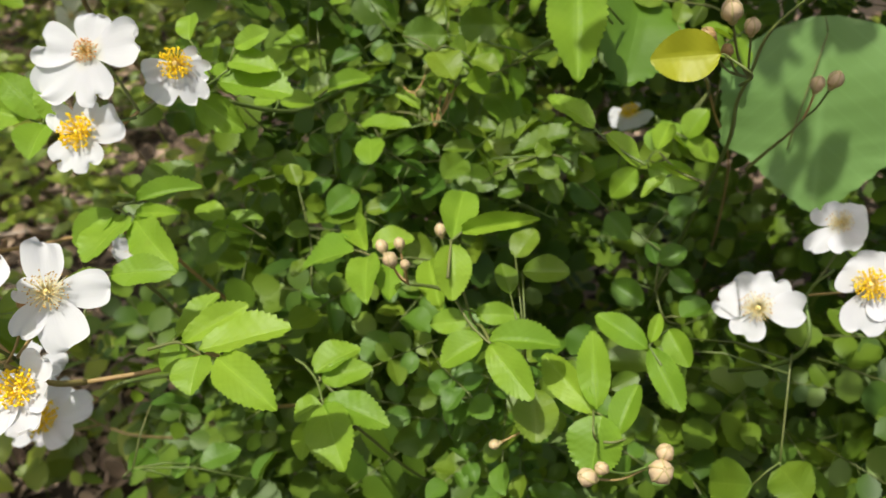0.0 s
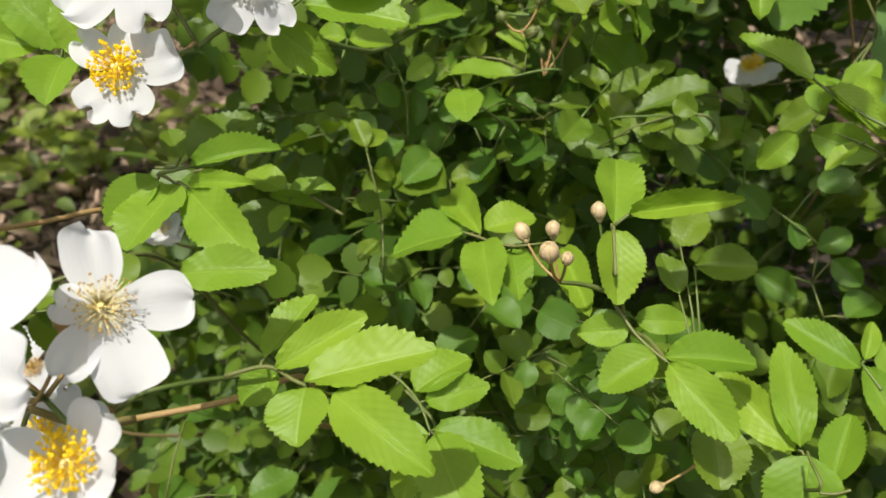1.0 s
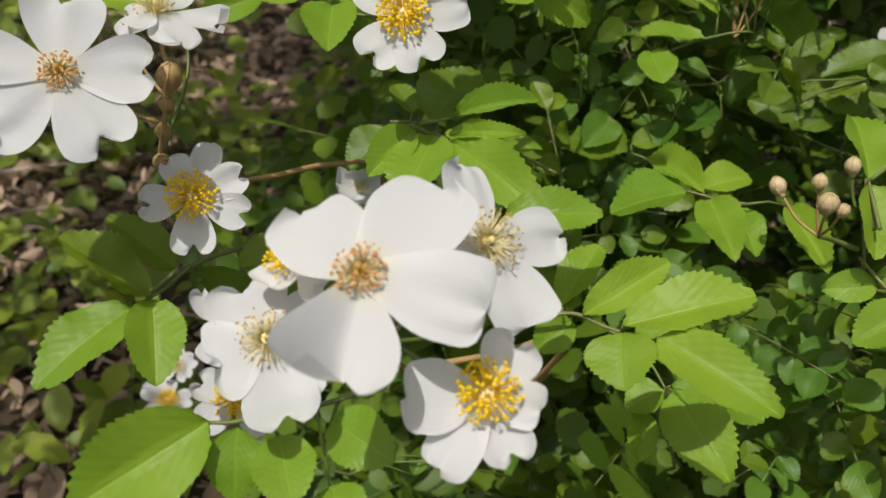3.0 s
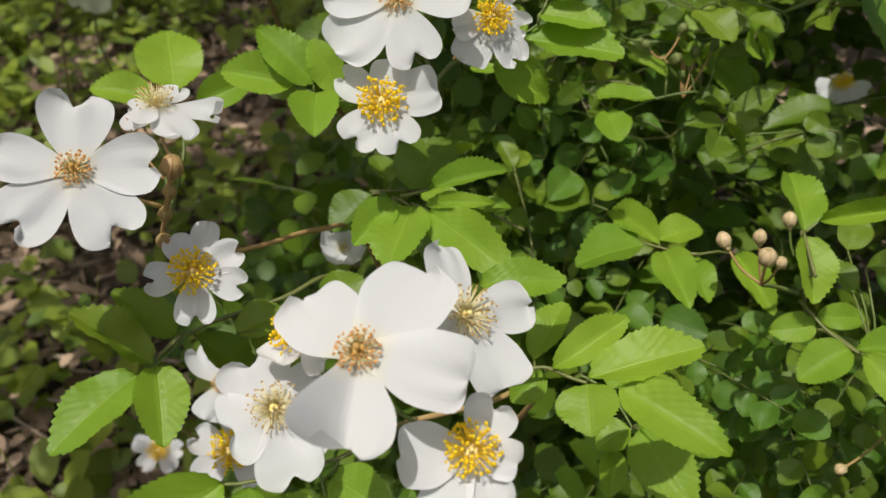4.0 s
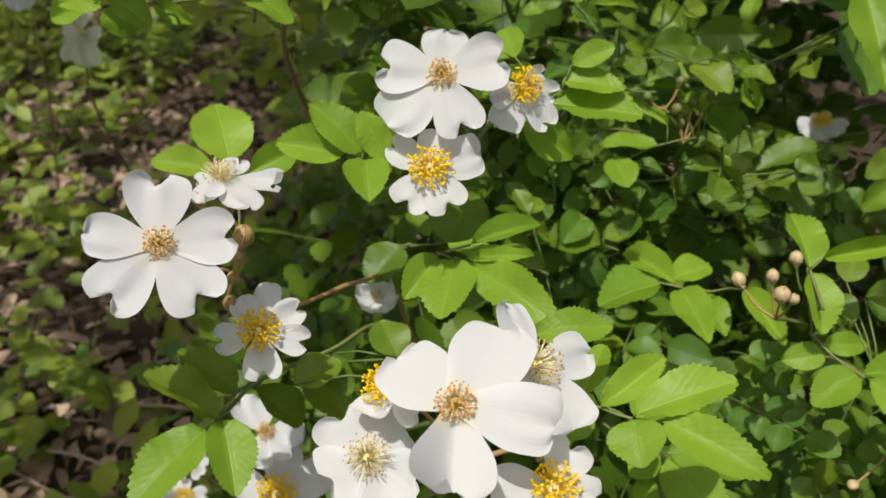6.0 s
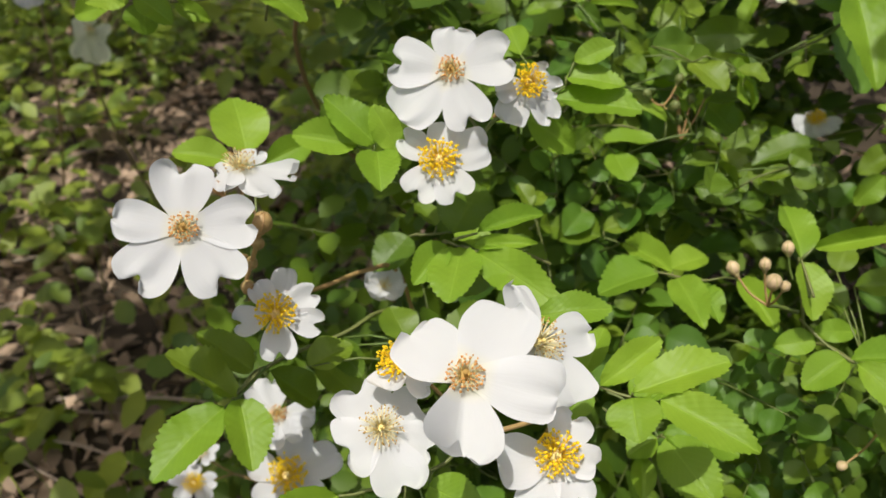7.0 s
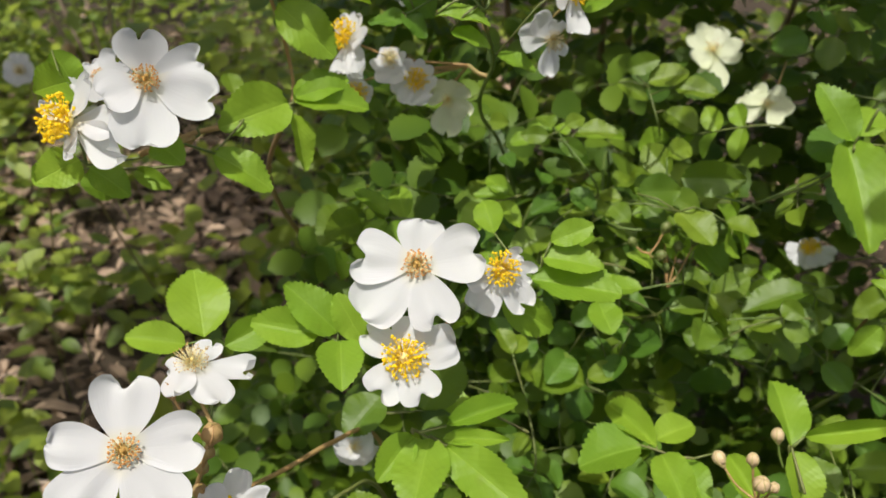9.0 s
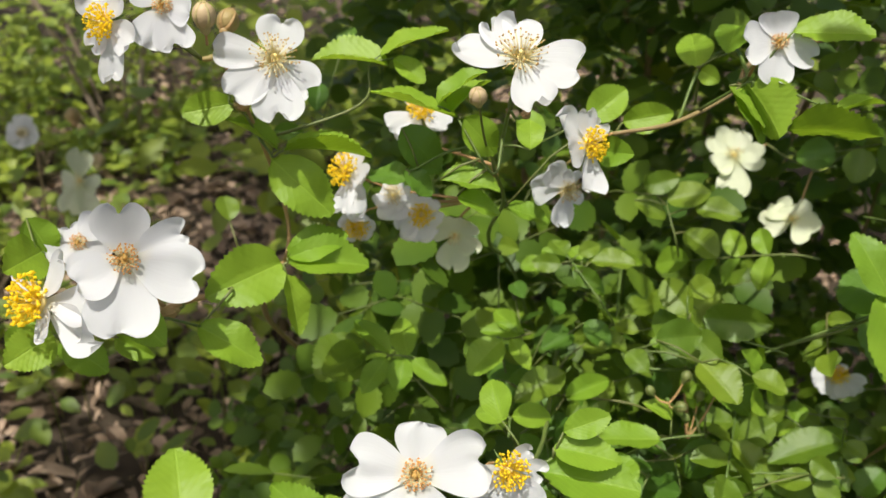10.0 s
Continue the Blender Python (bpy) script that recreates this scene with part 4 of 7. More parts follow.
rose_leaf([(-0.0017, 0.2596, 0.4022), (-0.001, 0.2718, 0.408), (-0.0005, 0.2739, 0.4091)], [((-0.0005, 0.2743, 0.4092), (0.0037, 0.2978, 0.4205), 0.0148, (0.14, -0.45, 0.88))], "fresh")
rose_leaf([(-0.0014, 0.2622, 0.4004), (-0.0009, 0.2723, 0.4077), (-0.0005, 0.274, 0.409)], [((-0.0009, 0.2729, 0.4082), (0.0002, 0.2564, 0.3961), 0.0141, (0.14, -0.58, 0.8))], "fresh")
rose_leaf([(-0.0006, 0.2734, 0.4094), (0.0033, 0.2745, 0.4126)], [((0.0033, 0.2745, 0.4126), (0.0278, 0.2638, 0.4245), 0.0076, (-0.54, -0.65, 0.54))], "fresh")
rose_leaf([(-0.0254, 0.2899, 0.3912), (-0.0314, 0.2924, 0.3904), (-0.0368, 0.2965, 0.3901), (-0.0431, 0.3009, 0.3896)], [((-0.0414, 0.2988, 0.3895), (-0.0646, 0.2996, 0.3853), 0.0260, (-0.18, 0.02, 0.98)), ((-0.0361, 0.2981, 0.3904), (-0.0484, 0.3262, 0.3925), 0.0122, (-0.37, -0.23, 0.9)), ((-0.0355, 0.2945, 0.39), (-0.0346, 0.2692, 0.3889), 0.0144, (-0.29, -0.05, 0.96)), ((-0.0348, 0.3037, 0.3884), (-0.0183, 0.3087, 0.3923), 0.0130, (-0.12, -0.35, 0.93)), ((-0.0264, 0.2943, 0.3875), (-0.0252, 0.2743, 0.3847), 0.0113, (-0.01, -0.14, 0.99)), ((-0.0106, 0.2938, 0.3884), (-0.007, 0.2694, 0.3853), 0.0109, (-0.38, -0.17, 0.91))], "fresh")
rose_leaf([(0.0005, 0.2674, 0.3878), (0.0059, 0.2583, 0.3835), (0.0113, 0.2525, 0.381), (0.0137, 0.2504, 0.3802)], [((0.0128, 0.2517, 0.3808), (0.0376, 0.2494, 0.3838), 0.0132, (-0.15, -0.38, 0.91)), ((0.0133, 0.2485, 0.3813), (0.0273, 0.2284, 0.3741), 0.0135, (-0.3, -0.5, 0.81)), ((0.0109, 0.2522, 0.3808), (-0.0049, 0.2469, 0.3748), 0.0135, (-0.19, -0.41, 0.89)), ((0.0052, 0.262, 0.382), (-0.0093, 0.2631, 0.3801), 0.0101, (-0.15, -0.64, 0.75)), ((0.0079, 0.2688, 0.3806), (0.0239, 0.2663, 0.3819), 0.0091, (-0.17, -0.67, 0.73))], "fresh")
rose_leaf([(0.0269, 0.2552, 0.3619), (0.0295, 0.2511, 0.3599)], [((0.0298, 0.2506, 0.3597), (0.0297, 0.2334, 0.3496), 0.0171, (-0.01, -0.51, 0.86)), ((0.0255, 0.2786, 0.393), (0.043, 0.2763, 0.3947), 0.0114, (-0.16, -0.62, 0.77)), ((0.0231, 0.287, 0.394), (0.0311, 0.2971, 0.4014), 0.0114, (-0.24, -0.44, 0.86)), ((0.0211, 0.2737, 0.3858), (0.0178, 0.2865, 0.3928), 0.0092, (0.02, -0.47, 0.88))], "mid")
rose_leaf([(0.0556, 0.2251, 0.3468), (0.0538, 0.2351, 0.3542), (0.0521, 0.2402, 0.3577)], [((0.0517, 0.2411, 0.3582), (0.0507, 0.265, 0.3776), 0.0126, (-0.22, -0.62, 0.75)), ((0.0513, 0.242, 0.356), (0.0332, 0.2639, 0.3654), 0.0128, (-0.45, -0.64, 0.63)), ((0.0582, 0.2322, 0.354), (0.0648, 0.2451, 0.3679), 0.0116, (-0.44, -0.55, 0.71)), ((0.053, 0.2377, 0.3588), (0.0476, 0.2226, 0.3436), 0.0215, (-0.44, -0.55, 0.71))], "fresh")
rose_leaf([(0.0752, 0.2517, 0.3701), (0.0734, 0.2548, 0.3718), (0.0713, 0.2585, 0.3739)], [((0.0709, 0.2576, 0.3729), (0.0535, 0.2733, 0.3775), 0.0115, (-0.26, -0.53, 0.81)), ((0.0716, 0.2579, 0.3735), (0.0809, 0.2377, 0.3612), 0.0109, (-0.19, -0.57, 0.8)), ((0.072, 0.2591, 0.3748), (0.0758, 0.2667, 0.3829), 0.0054, (-0.13, -0.7, 0.71)), ((0.0796, 0.266, 0.3759), (0.0851, 0.2539, 0.3684), 0.0104, (-0.44, -0.61, 0.66))], "fresh")
rose_leaf([(-0.0647, 0.274, 0.3537), (-0.0601, 0.2704, 0.3533), (-0.0542, 0.2628, 0.3516), (-0.0505, 0.2535, 0.3487)], [((-0.0556, 0.2664, 0.3527), (-0.0398, 0.2769, 0.3604), 0.0171, (-0.32, -0.19, 0.93)), ((-0.0524, 0.2632, 0.3521), (-0.0337, 0.265, 0.3585), 0.0119, (-0.23, -0.53, 0.82)), ((-0.0496, 0.2528, 0.3508), (-0.0248, 0.2422, 0.3521), 0.0147, (-0.15, -0.24, 0.96)), ((-0.0494, 0.2505, 0.351), (-0.0396, 0.2234, 0.3457), 0.0194, (-0.36, -0.3, 0.88)), ((-0.0512, 0.2536, 0.3485), (-0.0625, 0.2505, 0.3448), 0.0127, (-0.26, -0.2, 0.94)), ((-0.0559, 0.2525, 0.3405), (-0.0586, 0.2393, 0.3346), 0.0096, (-0.07, -0.39, 0.92))], "fresh")
rose_leaf([(-0.0733, 0.3688, 0.3212), (-0.0707, 0.338, 0.3454), (-0.0719, 0.3511, 0.3637), (-0.0777, 0.3636, 0.3849)], [((-0.0719, 0.3421, 0.3508), (-0.0637, 0.3375, 0.3431), 0.0084, (0.25, -0.73, 0.64)), ((-0.0731, 0.3459, 0.3563), (-0.0797, 0.3373, 0.3533), 0.0080, (0.02, -0.38, 0.92)), ((-0.0727, 0.3548, 0.3694), (-0.0813, 0.3467, 0.372), 0.0091, (0.63, -0.49, 0.6)), ((-0.0754, 0.3604, 0.3791), (-0.0668, 0.369, 0.3747), 0.0098, (0.71, -0.45, 0.55)), ((-0.0781, 0.3645, 0.3865), (-0.0835, 0.3727, 0.3946), 0.0091, (0.21, -0.65, 0.73)), ((-0.0776, 0.3645, 0.3865), (-0.0718, 0.375, 0.3899), 0.0091, (0.05, -0.36, 0.93))], "mid")
rose_leaf([(-0.0009, 0.3997, 0.3954), (-0.0057, 0.3676, 0.4177), (-0.0227, 0.3683, 0.4148), (-0.0399, 0.3662, 0.4084)], [((-0.0421, 0.3671, 0.4102), (-0.0402, 0.3493, 0.4064), 0.0146, (-0.1, -0.25, 0.96)), ((-0.0187, 0.3712, 0.4226), (-0.0286, 0.3732, 0.4304), 0.0077, (0.48, -0.52, 0.71)), ((-0.0104, 0.3721, 0.4268), (-0.0088, 0.375, 0.4366), 0.0063, (-0.64, -0.72, 0.27)), ((-0.0052, 0.3723, 0.4291), (0.0019, 0.3758, 0.4366), 0.0066, (-0.6, -0.38, 0.7)), ((-0.0529, 0.3713, 0.4197), (-0.0613, 0.3634, 0.4159), 0.0088, (0.26, -0.66, 0.7)), ((-0.0227, 0.3683, 0.4148), (-0.0486, 0.3697, 0.4159), 0.0156, (0.04, -0.14, 0.99))], "fresh")
rose_leaf([(0.049, 0.3975, 0.3477), (0.0402, 0.3688, 0.3693), (0.0002, 0.3841, 0.3812)], [((0.0328, 0.3808, 0.3882), (0.0449, 0.38, 0.3992), 0.0119, (-0.66, -0.4, 0.64)), ((0.0237, 0.3873, 0.3973), (0.0374, 0.3885, 0.4128), 0.0133, (-0.75, -0.14, 0.65)), ((0.0024, 0.3838, 0.3813), (-0.007, 0.3888, 0.3889), 0.0099, (0.1, -0.76, 0.64)), ((0.0115, 0.3991, 0.4206), (0.0329, 0.3953, 0.4256), 0.0142, (-0.28, -0.2, 0.94)), ((0.0505, 0.3767, 0.3903), (0.062, 0.3661, 0.3917), 0.0131, (-0.65, -0.57, 0.51))], "mid")
rose_leaf([(-0.1699, 0.3604, 0.498), (-0.1627, 0.3559, 0.5033), (-0.1645, 0.3554, 0.503)], [((-0.1648, 0.3556, 0.5035), (-0.1832, 0.3369, 0.5034), 0.0200, (0.55, -0.57, 0.61)), ((-0.1627, 0.356, 0.5036), (-0.136, 0.3587, 0.5033), 0.0161, (0.06, -0.5, 0.87)), ((-0.1626, 0.3567, 0.5049), (-0.1436, 0.3645, 0.5113), 0.0128, (-0.04, -0.63, 0.78)), ((-0.1628, 0.354, 0.5002), (-0.1571, 0.3454, 0.4826), 0.0124, (0.78, -0.45, 0.44))], "fresh")
rose_leaf([(-0.1818, 0.3451, 0.4992), (-0.1783, 0.3407, 0.5022), (-0.1873, 0.3333, 0.494)], [((-0.188, 0.3331, 0.4941), (-0.1681, 0.3291, 0.4846), 0.0136, (0.28, -0.55, 0.79)), ((-0.2042, 0.331, 0.4987), (-0.1955, 0.3205, 0.4973), 0.0111, (-0.29, -0.38, 0.88))], "fresh")
rose_leaf([(-0.2106, 0.3311, 0.495), (-0.2125, 0.3359, 0.4921), (-0.227, 0.3298, 0.4924)], [((-0.2291, 0.3301, 0.4942), (-0.2376, 0.3166, 0.4933), 0.0137, (0.63, -0.47, 0.62)), ((-0.2263, 0.3296, 0.4915), (-0.2139, 0.3257, 0.4844), 0.0115, (0.27, -0.6, 0.75)), ((-0.2322, 0.3415, 0.5162), (-0.2344, 0.3246, 0.5194), 0.0148, (0.84, -0.02, 0.54)), ((-0.2359, 0.3445, 0.5257), (-0.2302, 0.3432, 0.5135), 0.0111, (0.56, -0.77, 0.3))], "fresh")
rose_leaf([(-0.171, 0.3731, 0.5412), (-0.1693, 0.3676, 0.5409), (-0.1658, 0.3663, 0.5359)], [((-0.1662, 0.366, 0.5353), (-0.1476, 0.3567, 0.5207), 0.0168, (0.01, -0.86, 0.51)), ((-0.1626, 0.3675, 0.5377), (-0.1352, 0.3701, 0.5406), 0.0166, (-0.11, 0.14, 0.98)), ((-0.1647, 0.3673, 0.5381), (-0.1788, 0.3703, 0.5495), 0.0112, (0.64, -0.05, 0.77)), ((-0.177, 0.3702, 0.5526), (-0.1926, 0.3657, 0.5506), 0.0109, (0.21, -0.94, 0.28)), ((-0.1731, 0.3738, 0.5621), (-0.1625, 0.3774, 0.5697), 0.0081, (-0.15, -0.84, 0.52))], "fresh")
rose_leaf([(-0.094, 0.3565, 0.5453), (-0.0977, 0.3491, 0.5361), (-0.1082, 0.3559, 0.5516)], [((-0.1065, 0.3558, 0.5519), (-0.0952, 0.3544, 0.5403), 0.0114, (0.21, -0.93, 0.29)), ((-0.1082, 0.3559, 0.5516), (-0.1345, 0.3582, 0.5601), 0.0167, (0.32, -0.01, 0.95)), ((-0.1144, 0.3574, 0.5552), (-0.1016, 0.3578, 0.5673), 0.0107, (-0.68, -0.2, 0.7)), ((-0.1104, 0.3564, 0.5524), (-0.0996, 0.3641, 0.5632), 0.0103, (-0.61, -0.25, 0.75)), ((-0.1136, 0.3499, 0.5343), (-0.0957, 0.346, 0.5344), 0.0110, (-0.07, -0.32, 0.94)), ((-0.1086, 0.3476, 0.5297), (-0.0954, 0.3432, 0.5261), 0.0087, (0.11, -0.44, 0.89)), ((-0.0865, 0.3501, 0.5434), (-0.0854, 0.3592, 0.5507), 0.0086, (-0.1, -0.66, 0.75))], "fresh")
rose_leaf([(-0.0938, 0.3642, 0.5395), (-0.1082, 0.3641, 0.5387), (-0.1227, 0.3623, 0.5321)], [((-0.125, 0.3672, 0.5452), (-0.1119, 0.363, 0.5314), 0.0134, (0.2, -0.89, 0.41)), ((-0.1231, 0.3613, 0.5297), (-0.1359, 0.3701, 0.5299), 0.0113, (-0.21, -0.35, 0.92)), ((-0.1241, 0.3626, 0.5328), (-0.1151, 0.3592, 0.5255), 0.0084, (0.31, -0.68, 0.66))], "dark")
rose_leaf([(-0.1703, 0.3733, 0.5392), (-0.1383, 0.3769, 0.5498), (-0.1351, 0.3802, 0.5615)], [((-0.1289, 0.3804, 0.5615), (-0.1523, 0.3837, 0.5675), 0.0147, (0.23, -0.2, 0.95)), ((-0.1315, 0.3812, 0.5648), (-0.1104, 0.3818, 0.5749), 0.0141, (-0.44, -0.12, 0.89)), ((-0.127, 0.381, 0.5639), (-0.1172, 0.3749, 0.5581), 0.0078, (0.04, -0.69, 0.73))], "fresh")
rose_leaf([(-0.0545, 0.3724, 0.541), (-0.0532, 0.377, 0.5396), (-0.0595, 0.3795, 0.5417)], [((-0.0506, 0.3775, 0.5432), (-0.0353, 0.3727, 0.5476), 0.0108, (-0.38, -0.89, 0.25)), ((-0.0613, 0.3806, 0.5433), (-0.0488, 0.383, 0.5535), 0.0124, (-0.24, -0.87, 0.43)), ((-0.0573, 0.3759, 0.5336), (-0.0513, 0.3642, 0.5368), 0.0108, (-0.89, -0.36, 0.3)), ((-0.0796, 0.3811, 0.5337), (-0.08, 0.391, 0.5435), 0.0101, (-0.19, -0.73, 0.66)), ((-0.0893, 0.3743, 0.5141), (-0.0737, 0.373, 0.5093), 0.0099, (0.27, -0.3, 0.91))], "fresh")
rose_leaf([(-0.0044, 0.4329, 0.5327), (-0.0168, 0.4024, 0.5542), (-0.0176, 0.403, 0.5556)], [((-0.0176, 0.403, 0.5556), (-0.0159, 0.4177, 0.5651), 0.0137, (-0.31, -0.52, 0.79)), ((-0.0084, 0.4006, 0.5608), (-0.0016, 0.4118, 0.5701), 0.0129, (-0.27, -0.55, 0.79)), ((-0.0168, 0.4025, 0.5546), (-0.0124, 0.3944, 0.5526), 0.0073, (-0.75, -0.52, 0.41))], "fresh")
rose_leaf([(-0.0248, 0.3783, 0.5469), (-0.0176, 0.3597, 0.5614), (-0.0168, 0.3589, 0.5598)], [((-0.0183, 0.3599, 0.561), (-0.0074, 0.3484, 0.5488), 0.0190, (0.81, 0.56, 0.19)), ((-0.0069, 0.3503, 0.5491), (0.0157, 0.3384, 0.554), 0.0200, (0.21, 0.68, 0.7)), ((0.0049, 0.3459, 0.5556), (0.0182, 0.3464, 0.5612), 0.0086, (-0.39, 0.02, 0.92)), ((-0.0227, 0.3616, 0.5599), (-0.0116, 0.3529, 0.5505), 0.0102, (0.37, -0.46, 0.81)), ((-0.0074, 0.3587, 0.5767), (0.0139, 0.3502, 0.5787), 0.0138, (-0.23, -0.36, 0.9)), ((-0.0218, 0.3606, 0.5577), (-0.0098, 0.3535, 0.5448), 0.0115, (0.31, -0.71, 0.63))], "fresh")
rose_leaf([(0.0099, 0.3976, 0.4282), (-0.0043, 0.3695, 0.4517), (-0.011, 0.3711, 0.4495)], [((-0.0114, 0.3712, 0.4495), (-0.0017, 0.353, 0.4442), 0.0168, (0.01, -0.3, 0.95)), ((0.0054, 0.3622, 0.4487), (0.0168, 0.3547, 0.4476), 0.0117, (-0.03, -0.22, 0.97)), ((-0.0261, 0.3808, 0.4539), (-0.0061, 0.3838, 0.4535), 0.0154, (0.12, -0.81, 0.58)), ((-0.0366, 0.3811, 0.4488), (-0.0315, 0.3705, 0.4465), 0.0091, (-0.35, -0.38, 0.85))], "mid")
rose_leaf([(-0.1055, 0.433, 0.3838), (-0.1079, 0.4024, 0.4083), (-0.1292, 0.4165, 0.4258), (-0.1414, 0.4172, 0.4272)], [((-0.1414, 0.4172, 0.4272), (-0.1556, 0.399, 0.4309), 0.0183, (0.65, -0.39, 0.65)), ((-0.1303, 0.4176, 0.4274), (-0.1404, 0.4234, 0.4383), 0.0095, (0.42, -0.62, 0.67)), ((-0.1292, 0.4157, 0.4248), (-0.1253, 0.4031, 0.4221), 0.0103, (-0.24, -0.3, 0.93)), ((-0.1182, 0.4148, 0.4236), (-0.1082, 0.4085, 0.4194), 0.0083, (-0.09, -0.68, 0.73)), ((-0.1241, 0.4185, 0.4287), (-0.1241, 0.4317, 0.4333), 0.0103, (0.65, -0.28, 0.71)), ((-0.1403, 0.4151, 0.4242), (-0.1317, 0.4032, 0.4205), 0.0111, (-0.18, -0.43, 0.88))], "mid")
rose_leaf([(-0.0245, 0.4446, 0.4209), (-0.0343, 0.4144, 0.4442), (-0.0496, 0.4306, 0.4634)], [((-0.0414, 0.4287, 0.4641), (-0.0232, 0.4234, 0.466), 0.0115, (-0.18, -0.27, 0.95)), ((-0.0519, 0.4322, 0.4653), (-0.0561, 0.4444, 0.4672), 0.0099, (-0.19, -0.24, 0.95)), ((-0.054, 0.4308, 0.462), (-0.0664, 0.4354, 0.461), 0.0091, (-0.35, -0.82, 0.46)), ((-0.0493, 0.4287, 0.4602), (-0.0383, 0.4225, 0.4552), 0.0091, (-0.22, -0.84, 0.5)), ((-0.0467, 0.4313, 0.4662), (-0.0365, 0.4348, 0.4692), 0.0080, (0.01, -0.73, 0.68))], "mid")
rose_leaf([(0.0195, 0.4846, 0.4332), (0.0072, 0.4548, 0.4557), (0.0028, 0.4659, 0.4739)], [((-0.0074, 0.4726, 0.4805), (0.0069, 0.4672, 0.4875), 0.0115, (-0.52, -0.76, 0.4)), ((0.0029, 0.4668, 0.4759), (0.0217, 0.4634, 0.4824), 0.0146, (-0.38, -0.56, 0.74)), ((-0.0115, 0.4714, 0.4747), (0.0031, 0.4644, 0.4687), 0.0104, (-0.01, -0.69, 0.72)), ((0.0147, 0.4613, 0.4743), (0.0337, 0.452, 0.4746), 0.0127, (-0.22, -0.44, 0.87)), ((0.0106, 0.4577, 0.4636), (0.0207, 0.4413, 0.459), 0.0150, (-0.3, -0.45, 0.84))], "mid")
rose_leaf([(0.0258, 0.4487, 0.3921), (0.0123, 0.4203, 0.4156), (0.0112, 0.4311, 0.43)], [((-0.0078, 0.4377, 0.4281), (0.0062, 0.4508, 0.4356), 0.0153, (0.04, -0.57, 0.82)), ((0.0077, 0.433, 0.4305), (0.0253, 0.4416, 0.4402), 0.0162, (-0.12, -0.67, 0.73)), ((0.0214, 0.4276, 0.4319), (0.0345, 0.4136, 0.4377), 0.0162, (-0.75, -0.52, 0.4)), ((-0.0306, 0.4382, 0.4176), (-0.042, 0.4452, 0.4161), 0.0096, (-0.46, -0.61, 0.64))], "mid")
rose_leaf([(-0.0716, 0.4423, 0.385), (-0.077, 0.4119, 0.4092), (-0.0809, 0.4258, 0.427)], [((-0.0884, 0.4267, 0.4267), (-0.0949, 0.4123, 0.4246), 0.0122, (0.23, -0.27, 0.93)), ((-0.0809, 0.4265, 0.4281), (-0.0704, 0.4355, 0.4306), 0.0102, (-0.1, -0.18, 0.98)), ((-0.0785, 0.4241, 0.425), (-0.0711, 0.4127, 0.4229), 0.0102, (-0.25, -0.35, 0.9)), ((-0.0829, 0.4338, 0.4385), (-0.0886, 0.4192, 0.437), 0.0122, (-0.04, -0.11, 0.99)), ((-0.0795, 0.4481, 0.4637), (-0.0728, 0.4389, 0.4658), 0.0090, (-0.77, -0.44, 0.46))], "mid")
rose_leaf([(0.0569, 0.3711, 0.4879), (0.0498, 0.3656, 0.4825)], [((0.0493, 0.3644, 0.4816), (0.0465, 0.3255, 0.4573), 0.0247, (-0.15, -0.52, 0.84))], "fresh")
rose_leaf([(0.0749, 0.3982, 0.4532), (0.0572, 0.3704, 0.4748), (0.0561, 0.3717, 0.4768)], [((0.0573, 0.3696, 0.4727), (0.0489, 0.3884, 0.4793), 0.0251, (-0.43, -0.48, 0.76))], "dark")
rose_leaf([(0.0682, 0.3875, 0.4566), (0.0505, 0.3597, 0.4781), (0.0507, 0.3608, 0.4813)], [((0.0503, 0.3613, 0.4823), (0.0391, 0.3718, 0.503), 0.0156, (-0.01, -0.91, 0.41)), ((0.0519, 0.3612, 0.4845), (0.0634, 0.373, 0.4925), 0.0154, (-0.14, -0.49, 0.86))], "fresh")
rose_leaf([(0.0419, 0.4108, 0.424), (0.0268, 0.3816, 0.4458), (-0.007, 0.3979, 0.4495)], [((-0.0059, 0.399, 0.4543), (-0.015, 0.4112, 0.4641), 0.0133, (-0.48, -0.75, 0.44)), ((-0.0013, 0.397, 0.4535), (0.0215, 0.3832, 0.4577), 0.0162, (-0.54, -0.77, 0.33)), ((-0.0139, 0.3969, 0.4396), (-0.0133, 0.4103, 0.4509), 0.0133, (-0.05, -0.67, 0.74)), ((-0.0163, 0.3981, 0.4406), (-0.0099, 0.3875, 0.4376), 0.0098, (-0.4, -0.49, 0.78)), ((-0.0045, 0.3958, 0.4462), (0.0003, 0.3799, 0.4448), 0.0133, (-0.72, -0.28, 0.64)), ((-0.0074, 0.4018, 0.4613), (0.0047, 0.4074, 0.4646), 0.0110, (0.07, -0.67, 0.74))], "mid")
rose_leaf([(-0.1997, 0.3386, 0.4879), (-0.2133, 0.3406, 0.4864), (-0.2269, 0.3428, 0.4859), (-0.2377, 0.3445, 0.4851)], [((-0.2269, 0.3428, 0.4858), (-0.2282, 0.3393, 0.4753), 0.0144, (-0.27, -0.9, 0.33)), ((-0.2377, 0.3444, 0.4849), (-0.2541, 0.3463, 0.4817), 0.0096, (-0.19, -0.85, 0.48)), ((-0.2158, 0.3409, 0.4862), (-0.2043, 0.3369, 0.4806), 0.0070, (-0.1, -0.89, 0.44)), ((-0.236, 0.3443, 0.4855), (-0.2464, 0.348, 0.4906), 0.0075, (-0.17, -0.93, 0.33))], "fresh")
